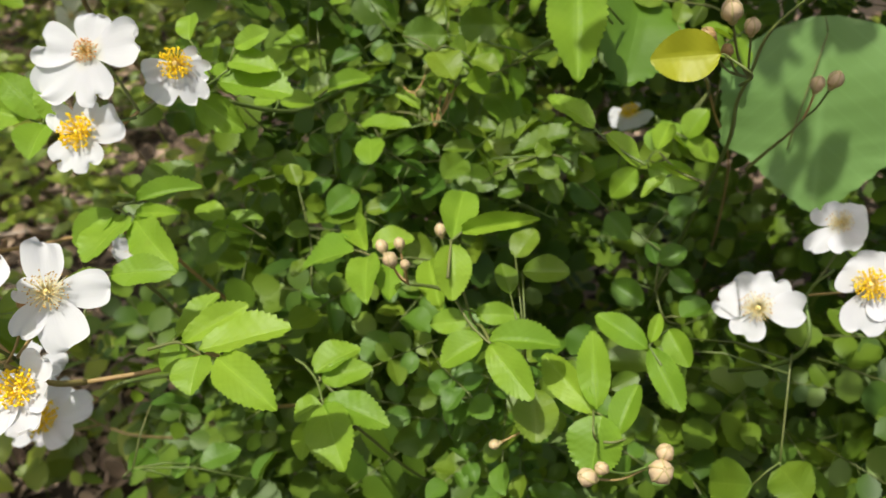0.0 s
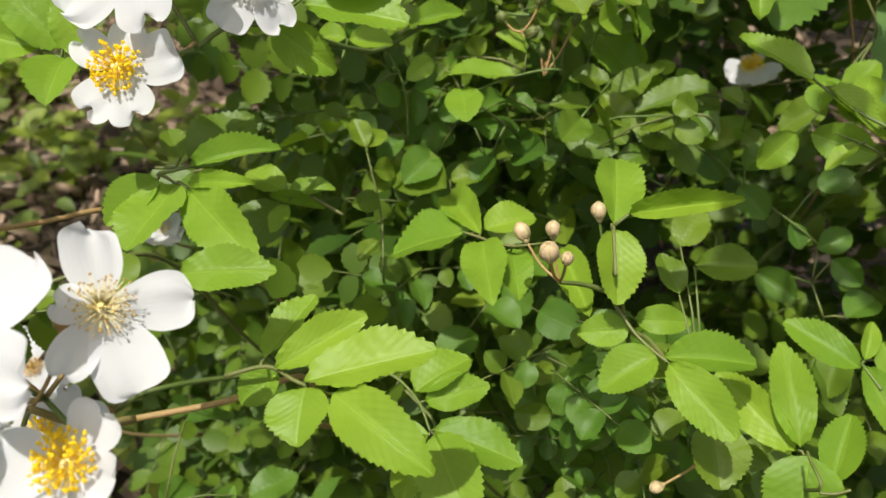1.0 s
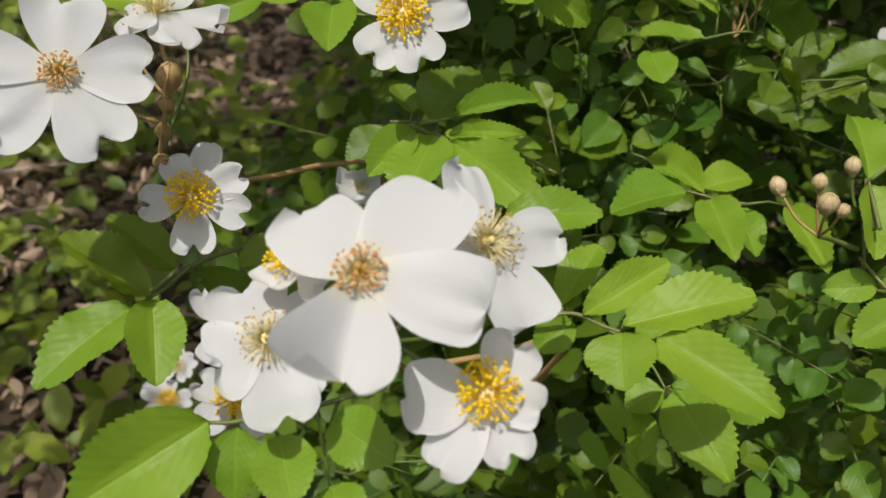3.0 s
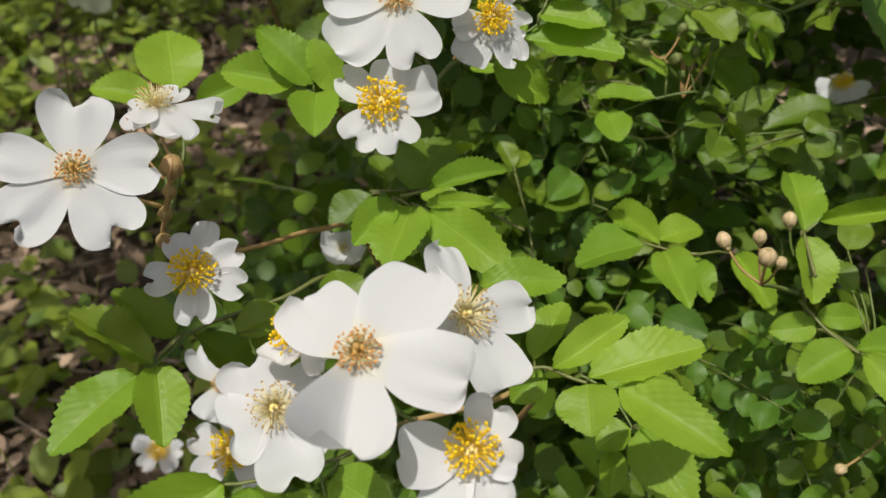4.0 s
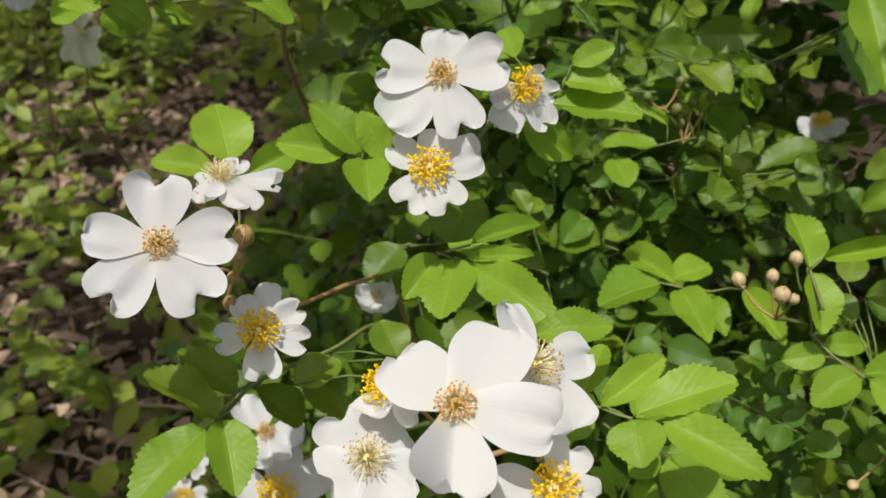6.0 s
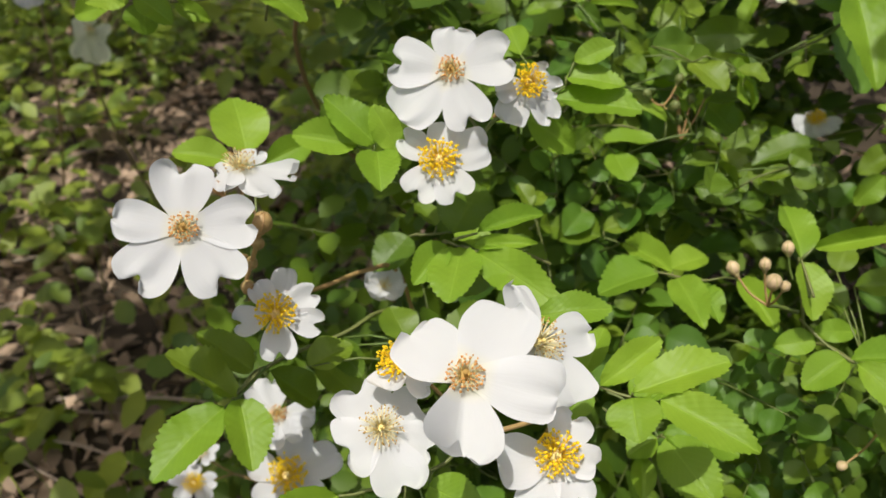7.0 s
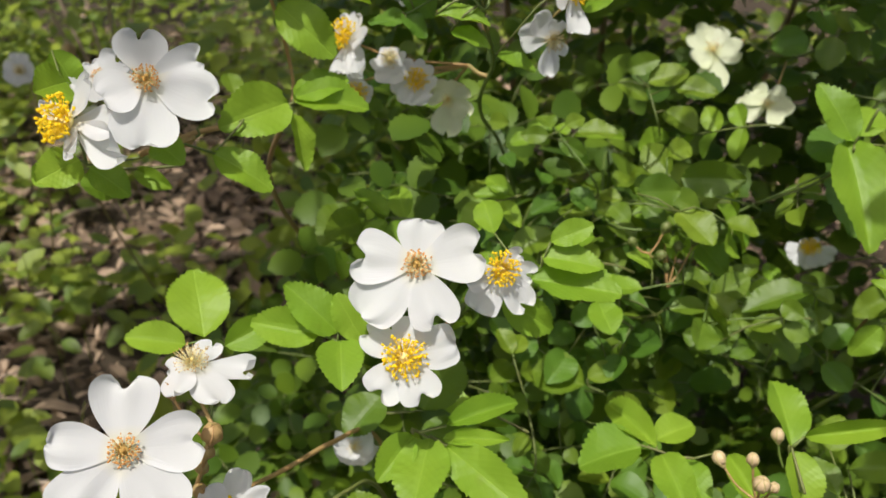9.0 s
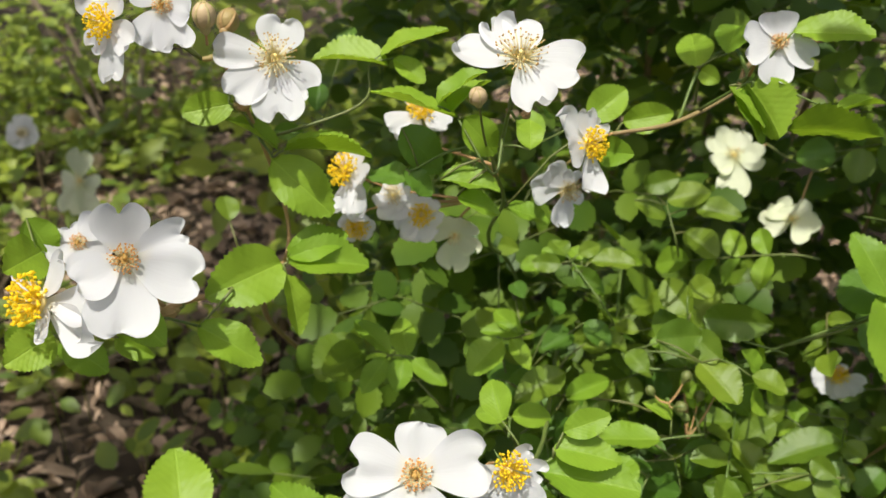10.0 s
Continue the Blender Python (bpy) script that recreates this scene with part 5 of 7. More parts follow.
rose_leaf([(-0.1293, 0.1992, 0.4098), (-0.1339, 0.1932, 0.4032), (-0.1548, 0.1872, 0.4013), (-0.1614, 0.1858, 0.4018)], [((-0.1612, 0.186, 0.402), (-0.1842, 0.1699, 0.3951), 0.0185, (0.22, -0.67, 0.71)), ((-0.1561, 0.1862, 0.4006), (-0.1562, 0.1755, 0.3915), 0.0111, (0.02, -0.69, 0.73)), ((-0.1484, 0.1859, 0.3985), (-0.1437, 0.171, 0.3978), 0.0123, (0.01, -0.08, 1)), ((-0.1385, 0.189, 0.3998), (-0.1274, 0.1781, 0.4022), 0.0123, (-0.49, -0.32, 0.81)), ((-0.1382, 0.1799, 0.3917), (-0.1327, 0.1673, 0.3932), 0.0111, (-0.18, 0.02, 0.98))], "fresh")
rose_leaf([(0.1733, 0.428, 0.3738), (0.1619, 0.3997, 0.3945), (0.1746, 0.4131, 0.4437)], [((0.1727, 0.416, 0.451), (0.1762, 0.3872, 0.3595), 0.0942, (-0.35, -0.9, 0.25))], "broad")
rose_leaf([(0.0961, 0.2827, 0.464), (0.0898, 0.2534, 0.4775), (0.0828, 0.2573, 0.4821)], [((0.0813, 0.2579, 0.4825), (0.0611, 0.2614, 0.4802), 0.0160, (-0.24, -0.89, 0.38))], "yellow")
rose_leaf([(0.1229, 0.4175, 0.4068), (0.1141, 0.386, 0.4289), (0.0999, 0.3984, 0.4524)], [((0.1047, 0.3782, 0.4058), (0.1109, 0.3631, 0.4008), 0.0130, (-0.5, -0.46, 0.73)), ((0.0995, 0.3781, 0.4028), (0.0828, 0.3775, 0.3907), 0.0139, (-0.45, -0.67, 0.59))], "mid")
rose_leaf([(0.1524, 0.3212, 0.3166), (0.1399, 0.2949, 0.3392), (0.1334, 0.2685, 0.3067)], [((0.1224, 0.2642, 0.2977), (0.1072, 0.2794, 0.2839), 0.0221, (-0.82, -0.33, 0.46)), ((0.1333, 0.2668, 0.3052), (0.1363, 0.2462, 0.3098), 0.0199, (-0.57, 0.12, 0.81)), ((0.0962, 0.3106, 0.3387), (0.0899, 0.2984, 0.3233), 0.0146, (-0.55, -0.54, 0.63)), ((0.0879, 0.309, 0.3336), (0.0963, 0.2956, 0.3168), 0.0147, (0.31, -0.67, 0.68))], "mid")
rose_cane([(-0.3969, 0.8161, 0.3488), (-0.4069, 0.8312, 0.2684), (-0.42, 1.05, 0)], 0.001, 0.0015)
rose_cane([(-0.489, 0.9499, 0.3494), (-0.4909, 0.9377, 0.2435), (-0.6, 1.15, 0)], 0.001, 0.0015)
rose_flower((-0.4011, 0.8163, 0.3531), (0.33, -0.85, 0.42), [(79, 0.0273, 0.0222, -0), (-33, 0.0161, 0.0221, 0), (-85, 0.0329, 0.0220, 0), (-119, 0.0320, 0.0220, 0), (177, 0.0147, 0.0221, 0)], "green", (-0.3973, 0.8168, 0.3458), 0.4)
rose_flower((-0.4875, 0.9211, 0.3631), (0.39, -0.75, 0.54), [(77, 0.0193, 0.0192, -0), (-2, 0.0143, 0.0204, 0), (-79, 0.0149, 0.0190, -0), (-135, 0.0170, 0.0190, -0), (164, 0.0148, 0.0204, 0)], "pale", (-0.489, 0.9499, 0.3494), 0.3)
rose_bud((-0.4207, 0.8806, 0.3931), 0.0082, (-0.392, 0.8222, 0.3575), "hip")
rose_bud((-0.402, 0.8725, 0.3521), 0.0082, (-0.393, 0.8242, 0.3492), "bud")
rose_cane([(-0.0118, 0.37, 0.4161), (-0.0076, 0.3847, 0.4197), (-0.0035, 0.3998, 0.4297)], 0.0008, 0.0011)
rose_bud((-0.0084, 0.3721, 0.4329), 0.0024, (-0.0119, 0.3678, 0.4154), "green")
rose_bud((-0.0014, 0.3721, 0.4355), 0.0022, (-0.0119, 0.3678, 0.4154), "green")
rose_bud((-0.0136, 0.3694, 0.4245), 0.0020, (-0.0119, 0.3678, 0.4154), "green")
rose_cane([(-0.0207, 0.3739, 0.4306), (-0.0154, 0.3751, 0.4233), (-0.01, 0.3763, 0.419)], 0.0008, 0.0011)
rose_bud((-0.0146, 0.3733, 0.4416), 0.0025, (-0.0207, 0.3712, 0.4304), "green")
rose_bud((-0.0175, 0.3668, 0.4318), 0.0028, (-0.0207, 0.3712, 0.4304), "green")
rose_bud((-0.0281, 0.3738, 0.4351), 0.0023, (-0.0207, 0.3712, 0.4304), "green")
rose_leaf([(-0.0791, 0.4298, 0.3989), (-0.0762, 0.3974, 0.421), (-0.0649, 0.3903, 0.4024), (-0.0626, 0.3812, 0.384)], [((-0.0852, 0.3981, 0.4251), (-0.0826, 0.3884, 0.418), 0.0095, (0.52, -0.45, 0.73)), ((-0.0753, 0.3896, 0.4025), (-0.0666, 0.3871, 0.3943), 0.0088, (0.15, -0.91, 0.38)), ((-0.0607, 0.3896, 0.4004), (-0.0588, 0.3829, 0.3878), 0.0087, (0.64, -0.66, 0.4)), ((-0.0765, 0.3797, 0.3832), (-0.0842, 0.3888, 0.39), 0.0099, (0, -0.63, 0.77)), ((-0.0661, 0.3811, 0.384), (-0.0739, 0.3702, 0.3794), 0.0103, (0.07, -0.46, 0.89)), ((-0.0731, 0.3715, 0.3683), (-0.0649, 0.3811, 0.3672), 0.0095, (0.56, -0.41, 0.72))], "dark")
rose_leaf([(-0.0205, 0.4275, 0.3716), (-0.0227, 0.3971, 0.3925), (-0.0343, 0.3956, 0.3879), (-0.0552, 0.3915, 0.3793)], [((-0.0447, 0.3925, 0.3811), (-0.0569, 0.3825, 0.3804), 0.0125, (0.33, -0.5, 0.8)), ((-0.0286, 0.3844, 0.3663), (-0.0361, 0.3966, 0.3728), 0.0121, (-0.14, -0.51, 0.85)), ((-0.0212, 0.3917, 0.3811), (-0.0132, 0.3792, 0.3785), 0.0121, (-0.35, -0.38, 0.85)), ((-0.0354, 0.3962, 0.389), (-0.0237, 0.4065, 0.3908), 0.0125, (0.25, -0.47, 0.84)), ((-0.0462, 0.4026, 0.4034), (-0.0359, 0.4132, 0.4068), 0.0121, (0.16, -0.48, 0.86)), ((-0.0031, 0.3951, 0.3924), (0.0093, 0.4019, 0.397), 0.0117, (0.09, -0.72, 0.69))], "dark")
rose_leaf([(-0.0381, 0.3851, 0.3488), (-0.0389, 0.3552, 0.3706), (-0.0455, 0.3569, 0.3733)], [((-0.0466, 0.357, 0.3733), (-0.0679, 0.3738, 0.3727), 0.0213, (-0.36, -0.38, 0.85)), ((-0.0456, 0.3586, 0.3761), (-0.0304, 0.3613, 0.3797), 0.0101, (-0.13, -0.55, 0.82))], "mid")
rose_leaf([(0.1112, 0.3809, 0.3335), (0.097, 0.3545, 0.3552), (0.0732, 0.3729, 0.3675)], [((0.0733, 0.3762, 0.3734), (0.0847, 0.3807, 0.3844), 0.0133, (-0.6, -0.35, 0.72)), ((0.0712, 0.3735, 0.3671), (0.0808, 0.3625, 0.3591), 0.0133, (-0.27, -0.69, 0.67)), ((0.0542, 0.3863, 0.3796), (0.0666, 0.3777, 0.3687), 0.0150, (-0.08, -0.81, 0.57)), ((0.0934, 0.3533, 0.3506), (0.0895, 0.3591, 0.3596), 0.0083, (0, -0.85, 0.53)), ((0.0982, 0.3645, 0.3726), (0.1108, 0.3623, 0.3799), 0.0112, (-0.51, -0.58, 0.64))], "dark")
# Takes the dark copy, so that it reads as shaded inside the hollow.
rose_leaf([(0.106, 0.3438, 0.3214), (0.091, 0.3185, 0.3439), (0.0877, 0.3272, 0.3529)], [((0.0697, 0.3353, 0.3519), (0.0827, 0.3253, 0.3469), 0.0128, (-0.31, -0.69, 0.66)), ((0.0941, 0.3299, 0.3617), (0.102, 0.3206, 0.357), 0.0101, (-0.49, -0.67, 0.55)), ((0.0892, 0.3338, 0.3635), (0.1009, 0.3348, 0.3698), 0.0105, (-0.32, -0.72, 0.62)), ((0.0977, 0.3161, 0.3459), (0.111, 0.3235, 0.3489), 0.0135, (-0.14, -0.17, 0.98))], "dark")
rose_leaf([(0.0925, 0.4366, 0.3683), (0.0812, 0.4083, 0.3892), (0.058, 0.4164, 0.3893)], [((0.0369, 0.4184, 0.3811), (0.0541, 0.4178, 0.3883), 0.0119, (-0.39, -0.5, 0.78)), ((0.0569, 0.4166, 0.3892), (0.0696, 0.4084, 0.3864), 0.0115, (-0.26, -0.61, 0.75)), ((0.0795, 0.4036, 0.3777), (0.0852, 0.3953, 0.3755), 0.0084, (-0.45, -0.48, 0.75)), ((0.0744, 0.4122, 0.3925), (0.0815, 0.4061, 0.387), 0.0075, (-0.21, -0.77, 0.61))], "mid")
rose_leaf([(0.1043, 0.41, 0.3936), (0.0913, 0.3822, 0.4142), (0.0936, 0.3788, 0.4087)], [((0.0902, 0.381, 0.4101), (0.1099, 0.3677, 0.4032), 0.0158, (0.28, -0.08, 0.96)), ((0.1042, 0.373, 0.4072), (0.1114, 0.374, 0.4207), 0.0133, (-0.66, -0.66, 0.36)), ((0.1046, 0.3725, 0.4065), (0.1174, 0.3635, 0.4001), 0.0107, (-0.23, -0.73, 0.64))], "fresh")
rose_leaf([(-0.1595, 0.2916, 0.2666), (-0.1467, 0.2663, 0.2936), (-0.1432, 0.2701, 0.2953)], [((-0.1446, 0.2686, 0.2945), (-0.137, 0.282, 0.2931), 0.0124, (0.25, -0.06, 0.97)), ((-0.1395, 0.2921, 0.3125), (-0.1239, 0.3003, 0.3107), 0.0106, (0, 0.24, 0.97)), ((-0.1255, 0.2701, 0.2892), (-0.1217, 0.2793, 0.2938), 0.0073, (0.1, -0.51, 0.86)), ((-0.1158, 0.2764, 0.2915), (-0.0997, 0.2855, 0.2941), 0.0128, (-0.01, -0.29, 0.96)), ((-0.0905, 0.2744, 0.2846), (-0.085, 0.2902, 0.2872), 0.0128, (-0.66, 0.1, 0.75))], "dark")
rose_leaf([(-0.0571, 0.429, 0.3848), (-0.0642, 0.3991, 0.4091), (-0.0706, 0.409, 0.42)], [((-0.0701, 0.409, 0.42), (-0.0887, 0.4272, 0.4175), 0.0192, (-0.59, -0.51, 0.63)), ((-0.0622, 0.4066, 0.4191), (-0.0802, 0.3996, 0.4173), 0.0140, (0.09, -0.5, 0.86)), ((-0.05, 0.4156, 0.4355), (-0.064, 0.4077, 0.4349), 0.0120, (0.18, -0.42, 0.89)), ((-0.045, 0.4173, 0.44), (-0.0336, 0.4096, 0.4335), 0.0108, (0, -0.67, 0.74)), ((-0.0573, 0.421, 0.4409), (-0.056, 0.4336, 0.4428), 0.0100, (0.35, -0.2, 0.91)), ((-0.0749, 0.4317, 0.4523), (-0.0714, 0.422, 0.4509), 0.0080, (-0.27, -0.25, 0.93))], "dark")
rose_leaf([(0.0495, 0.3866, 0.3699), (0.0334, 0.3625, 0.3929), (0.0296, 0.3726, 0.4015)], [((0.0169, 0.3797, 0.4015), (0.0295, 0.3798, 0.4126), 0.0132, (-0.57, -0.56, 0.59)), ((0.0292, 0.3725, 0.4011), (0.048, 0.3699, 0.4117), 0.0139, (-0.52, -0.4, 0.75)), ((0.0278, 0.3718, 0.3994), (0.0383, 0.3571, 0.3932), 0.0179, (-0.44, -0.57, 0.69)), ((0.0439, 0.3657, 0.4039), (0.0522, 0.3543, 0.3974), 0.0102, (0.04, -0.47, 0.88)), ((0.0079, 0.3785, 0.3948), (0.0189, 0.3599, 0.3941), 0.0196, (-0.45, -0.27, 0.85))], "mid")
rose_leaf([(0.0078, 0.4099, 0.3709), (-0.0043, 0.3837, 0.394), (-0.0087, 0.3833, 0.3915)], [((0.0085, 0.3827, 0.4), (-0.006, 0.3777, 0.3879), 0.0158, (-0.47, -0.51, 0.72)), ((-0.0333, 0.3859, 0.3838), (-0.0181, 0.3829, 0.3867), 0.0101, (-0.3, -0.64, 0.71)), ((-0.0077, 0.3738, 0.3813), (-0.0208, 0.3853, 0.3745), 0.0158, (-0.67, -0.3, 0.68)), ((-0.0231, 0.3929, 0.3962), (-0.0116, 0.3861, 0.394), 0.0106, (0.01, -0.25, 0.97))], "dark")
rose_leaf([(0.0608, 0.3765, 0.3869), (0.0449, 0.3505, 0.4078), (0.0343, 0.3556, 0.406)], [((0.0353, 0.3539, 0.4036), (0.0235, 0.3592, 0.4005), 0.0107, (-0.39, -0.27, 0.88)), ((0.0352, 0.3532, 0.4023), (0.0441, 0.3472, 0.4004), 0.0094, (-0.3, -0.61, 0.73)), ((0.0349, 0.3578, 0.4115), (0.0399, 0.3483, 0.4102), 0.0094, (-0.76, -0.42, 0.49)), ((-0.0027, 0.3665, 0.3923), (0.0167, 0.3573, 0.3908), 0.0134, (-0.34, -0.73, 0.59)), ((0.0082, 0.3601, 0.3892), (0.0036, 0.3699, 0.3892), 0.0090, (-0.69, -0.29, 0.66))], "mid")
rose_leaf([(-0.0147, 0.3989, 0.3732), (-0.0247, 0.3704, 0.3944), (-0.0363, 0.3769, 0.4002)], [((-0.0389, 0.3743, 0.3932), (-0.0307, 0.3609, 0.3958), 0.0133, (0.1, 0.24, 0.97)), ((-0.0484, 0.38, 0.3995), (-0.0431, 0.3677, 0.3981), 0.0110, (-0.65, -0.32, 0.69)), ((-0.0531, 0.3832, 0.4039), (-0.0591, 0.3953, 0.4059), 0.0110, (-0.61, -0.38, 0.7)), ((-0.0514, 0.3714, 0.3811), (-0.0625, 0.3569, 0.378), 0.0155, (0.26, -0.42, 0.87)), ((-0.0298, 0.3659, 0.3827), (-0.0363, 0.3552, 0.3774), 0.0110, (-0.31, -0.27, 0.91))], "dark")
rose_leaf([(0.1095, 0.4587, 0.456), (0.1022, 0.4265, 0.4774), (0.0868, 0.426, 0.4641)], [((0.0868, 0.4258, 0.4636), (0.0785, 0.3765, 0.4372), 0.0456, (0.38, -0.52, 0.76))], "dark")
rose_leaf([(0.1163, 0.3731, 0.3757), (0.1075, 0.3442, 0.3969), (0.0838, 0.3539, 0.4046)], [((0.0839, 0.3523, 0.4012), (0.1047, 0.3431, 0.3974), 0.0147, (-0.32, -0.82, 0.48)), ((0.0792, 0.3532, 0.4008), (0.0673, 0.35, 0.3883), 0.0122, (-0.32, -0.83, 0.46)), ((0.0862, 0.3551, 0.4081), (0.0893, 0.3652, 0.4174), 0.0111, (-0.57, -0.45, 0.69))], "fresh")
rose_leaf([(0.0662, 0.2744, 0.439), (0.0583, 0.2806, 0.4417), (0.051, 0.2882, 0.4455)], [((0.0501, 0.2895, 0.4461), (0.0344, 0.3058, 0.4542), 0.0095, (-0.02, -0.46, 0.89)), ((0.054, 0.2867, 0.445), (0.0643, 0.2755, 0.4394), 0.0080, (-0.04, -0.48, 0.88))], "fresh")
rose_leaf([(0.0924, 0.2997, 0.4205), (0.085, 0.3046, 0.4225), (0.0789, 0.3126, 0.4267)], [((0.0783, 0.3134, 0.4271), (0.0844, 0.3244, 0.4356), 0.0091, (-0.15, -0.55, 0.82)), ((0.0782, 0.3088, 0.4241), (0.092, 0.2994, 0.4203), 0.0031, (-0.42, -0.79, 0.45))], "fresh")
rose_leaf([(0.0915, 0.4099, 0.3771), (0.0863, 0.4122, 0.3778)], [((0.0859, 0.4128, 0.3781), (0.0611, 0.4077, 0.3701), 0.0140, (-0.15, -0.55, 0.82)), ((0.0839, 0.4086, 0.3749), (0.0887, 0.4005, 0.3703), 0.0069, (-0.15, -0.55, 0.82))], "fresh")
rose_leaf([(0.087, 0.3208, 0.4131), (0.0846, 0.3204, 0.4124)], [((0.0846, 0.3204, 0.4124), (0.0738, 0.3159, 0.4074), 0.0064, (-0.32, -0.26, 0.91))], "fresh")
rose_leaf([(0.0642, 0.367, 0.4132), (0.0537, 0.3674, 0.4116)], [((0.0526, 0.3676, 0.4115), (0.0228, 0.3669, 0.4056), 0.0165, (-0.19, -0.15, 0.97)), ((0.0538, 0.367, 0.4113), (0.0604, 0.3611, 0.4086), 0.0072, (-0.15, -0.55, 0.82))], "mid")
rose_leaf([(0.0514, 0.3919, 0.3669), (0.0481, 0.3619, 0.3881), (0.0376, 0.3663, 0.3947)], [((0.035, 0.3665, 0.3947), (0.0201, 0.3685, 0.4006), 0.0114, (0.02, -0.9, 0.44)), ((0.0376, 0.3651, 0.3924), (0.0456, 0.3537, 0.3841), 0.0122, (-0.08, -0.62, 0.78)), ((0.0298, 0.3632, 0.3875), (0.0172, 0.3579, 0.3853), 0.0104, (0.05, -0.54, 0.84)), ((0.0441, 0.367, 0.3973), (0.0552, 0.3682, 0.4035), 0.0090, (-0.19, -0.89, 0.41))], "mid")
rose_leaf([(-0.1997, 0.4655, 0.4473), (-0.1933, 0.4341, 0.47), (-0.1964, 0.4389, 0.4809)], [((-0.1964, 0.4392, 0.4815), (-0.2001, 0.4503, 0.4889), 0.0103, (0.32, -0.48, 0.82))], "mid")
rose_leaf([(-0.1657, 0.5484, 0.4769), (-0.163, 0.5158, 0.4988), (-0.16, 0.5178, 0.5038)], [((-0.1641, 0.5179, 0.5053), (-0.1628, 0.5282, 0.5173), 0.0116, (0.02, -0.79, 0.61)), ((-0.1502, 0.5273, 0.5347), (-0.1456, 0.5364, 0.5438), 0.0102, (-0.39, -0.58, 0.72)), ((-0.1852, 0.5127, 0.4971), (-0.1707, 0.5115, 0.4961), 0.0093, (-0.05, -0.89, 0.45))], "dark")
rose_leaf([(-0.1136, 0.3978, 0.4351), (-0.1216, 0.4005, 0.4358), (-0.1297, 0.4024, 0.4359)], [((-0.1297, 0.4033, 0.4364), (-0.1444, 0.4194, 0.4441), 0.0098, (0.03, -0.4, 0.91)), ((-0.1223, 0.4011, 0.436), (-0.1256, 0.4176, 0.4452), 0.0119, (-0.24, -0.51, 0.83)), ((-0.1209, 0.3991, 0.435), (-0.1072, 0.3884, 0.4304), 0.0089, (-0.17, -0.56, 0.81)), ((-0.1237, 0.4003, 0.4354), (-0.1277, 0.3886, 0.4281), 0.0109, (-0.1, -0.5, 0.86)), ((-0.1312, 0.4012, 0.4351), (-0.1414, 0.3898, 0.4272), 0.0103, (0.04, -0.59, 0.81))], "fresh")
rose_leaf([(-0.137, 0.4268, 0.4312), (-0.1407, 0.4245, 0.4298)], [((-0.1412, 0.424, 0.4296), (-0.1612, 0.4091, 0.4209), 0.0228, (0, -0.5, 0.86))], "mid")
rose_leaf([(-0.085, 0.3632, 0.4227), (-0.0839, 0.369, 0.4262)], [((-0.0831, 0.3703, 0.427), (-0.0677, 0.3689, 0.428), 0.0106, (-0.11, -0.62, 0.78)), ((-0.0842, 0.371, 0.4273), (-0.0967, 0.3738, 0.4275), 0.0099, (-0.12, -0.58, 0.8))], "fresh")
rose_leaf([(-0.0651, 0.3723, 0.4283), (-0.0616, 0.3758, 0.4308)], [((-0.0611, 0.3761, 0.431), (-0.0422, 0.3814, 0.4363), 0.0102, (-0.05, -0.61, 0.79))], "fresh")
rose_leaf([(-0.0544, 0.3972, 0.4308), (-0.0565, 0.3956, 0.4297)], [((-0.057, 0.3953, 0.4294), (-0.0787, 0.388, 0.4226), 0.0151, (-0.1, -0.5, 0.86))], "mid")
rose_leaf([(-0.0711, 0.4025, 0.4446), (-0.0782, 0.4018, 0.4433), (-0.0829, 0.4017, 0.4427)], [((-0.0834, 0.4013, 0.4424), (-0.0983, 0.3913, 0.4349), 0.0158, (-0.17, -0.42, 0.89)), ((-0.0758, 0.4026, 0.4441), (-0.0853, 0.4147, 0.45), 0.0087, (-0.24, -0.57, 0.78)), ((-0.0794, 0.4013, 0.4429), (-0.0733, 0.389, 0.4365), 0.0079, (-0.23, -0.54, 0.81)), ((-0.0734, 0.4028, 0.4445), (-0.0919, 0.4062, 0.4443), 0.0079, (-0.1, -0.5, 0.86))], "fresh")
rose_leaf([(-0.0353, 0.4362, 0.4552), (-0.0448, 0.44, 0.4563), (-0.0597, 0.444, 0.4569)], [((-0.047, 0.4392, 0.4556), (-0.0339, 0.4274, 0.4502), 0.0092, (-0.1, -0.5, 0.86)), ((-0.0396, 0.4409, 0.4574), (-0.0143, 0.4388, 0.4591), 0.0088, (-0.11, -0.64, 0.76)), ((-0.0496, 0.4427, 0.4573), (-0.0589, 0.4497, 0.4603), 0.0101, (-0.1, -0.5, 0.86)), ((-0.0585, 0.4433, 0.4566), (-0.0701, 0.4432, 0.4552), 0.0085, (-0.09, -0.59, 0.8)), ((-0.0419, 0.4423, 0.4579), (-0.0459, 0.4492, 0.4615), 0.0084, (-0.1, -0.5, 0.86))], "fresh")
rose_leaf([(0.0236, 0.4188, 0.4226), (0.0173, 0.422, 0.4237), (0.0111, 0.4252, 0.4249)], [((0.0168, 0.4221, 0.4237), (-0.0087, 0.4332, 0.4272), 0.0170, (-0.04, -0.39, 0.92)), ((0.0047, 0.4235, 0.4231), (-0.0107, 0.4263, 0.423), 0.0097, (-0.12, -0.64, 0.76)), ((0.0104, 0.4174, 0.4202), (0.0271, 0.393, 0.408), 0.0191, (-0.19, -0.54, 0.82))], "fresh")
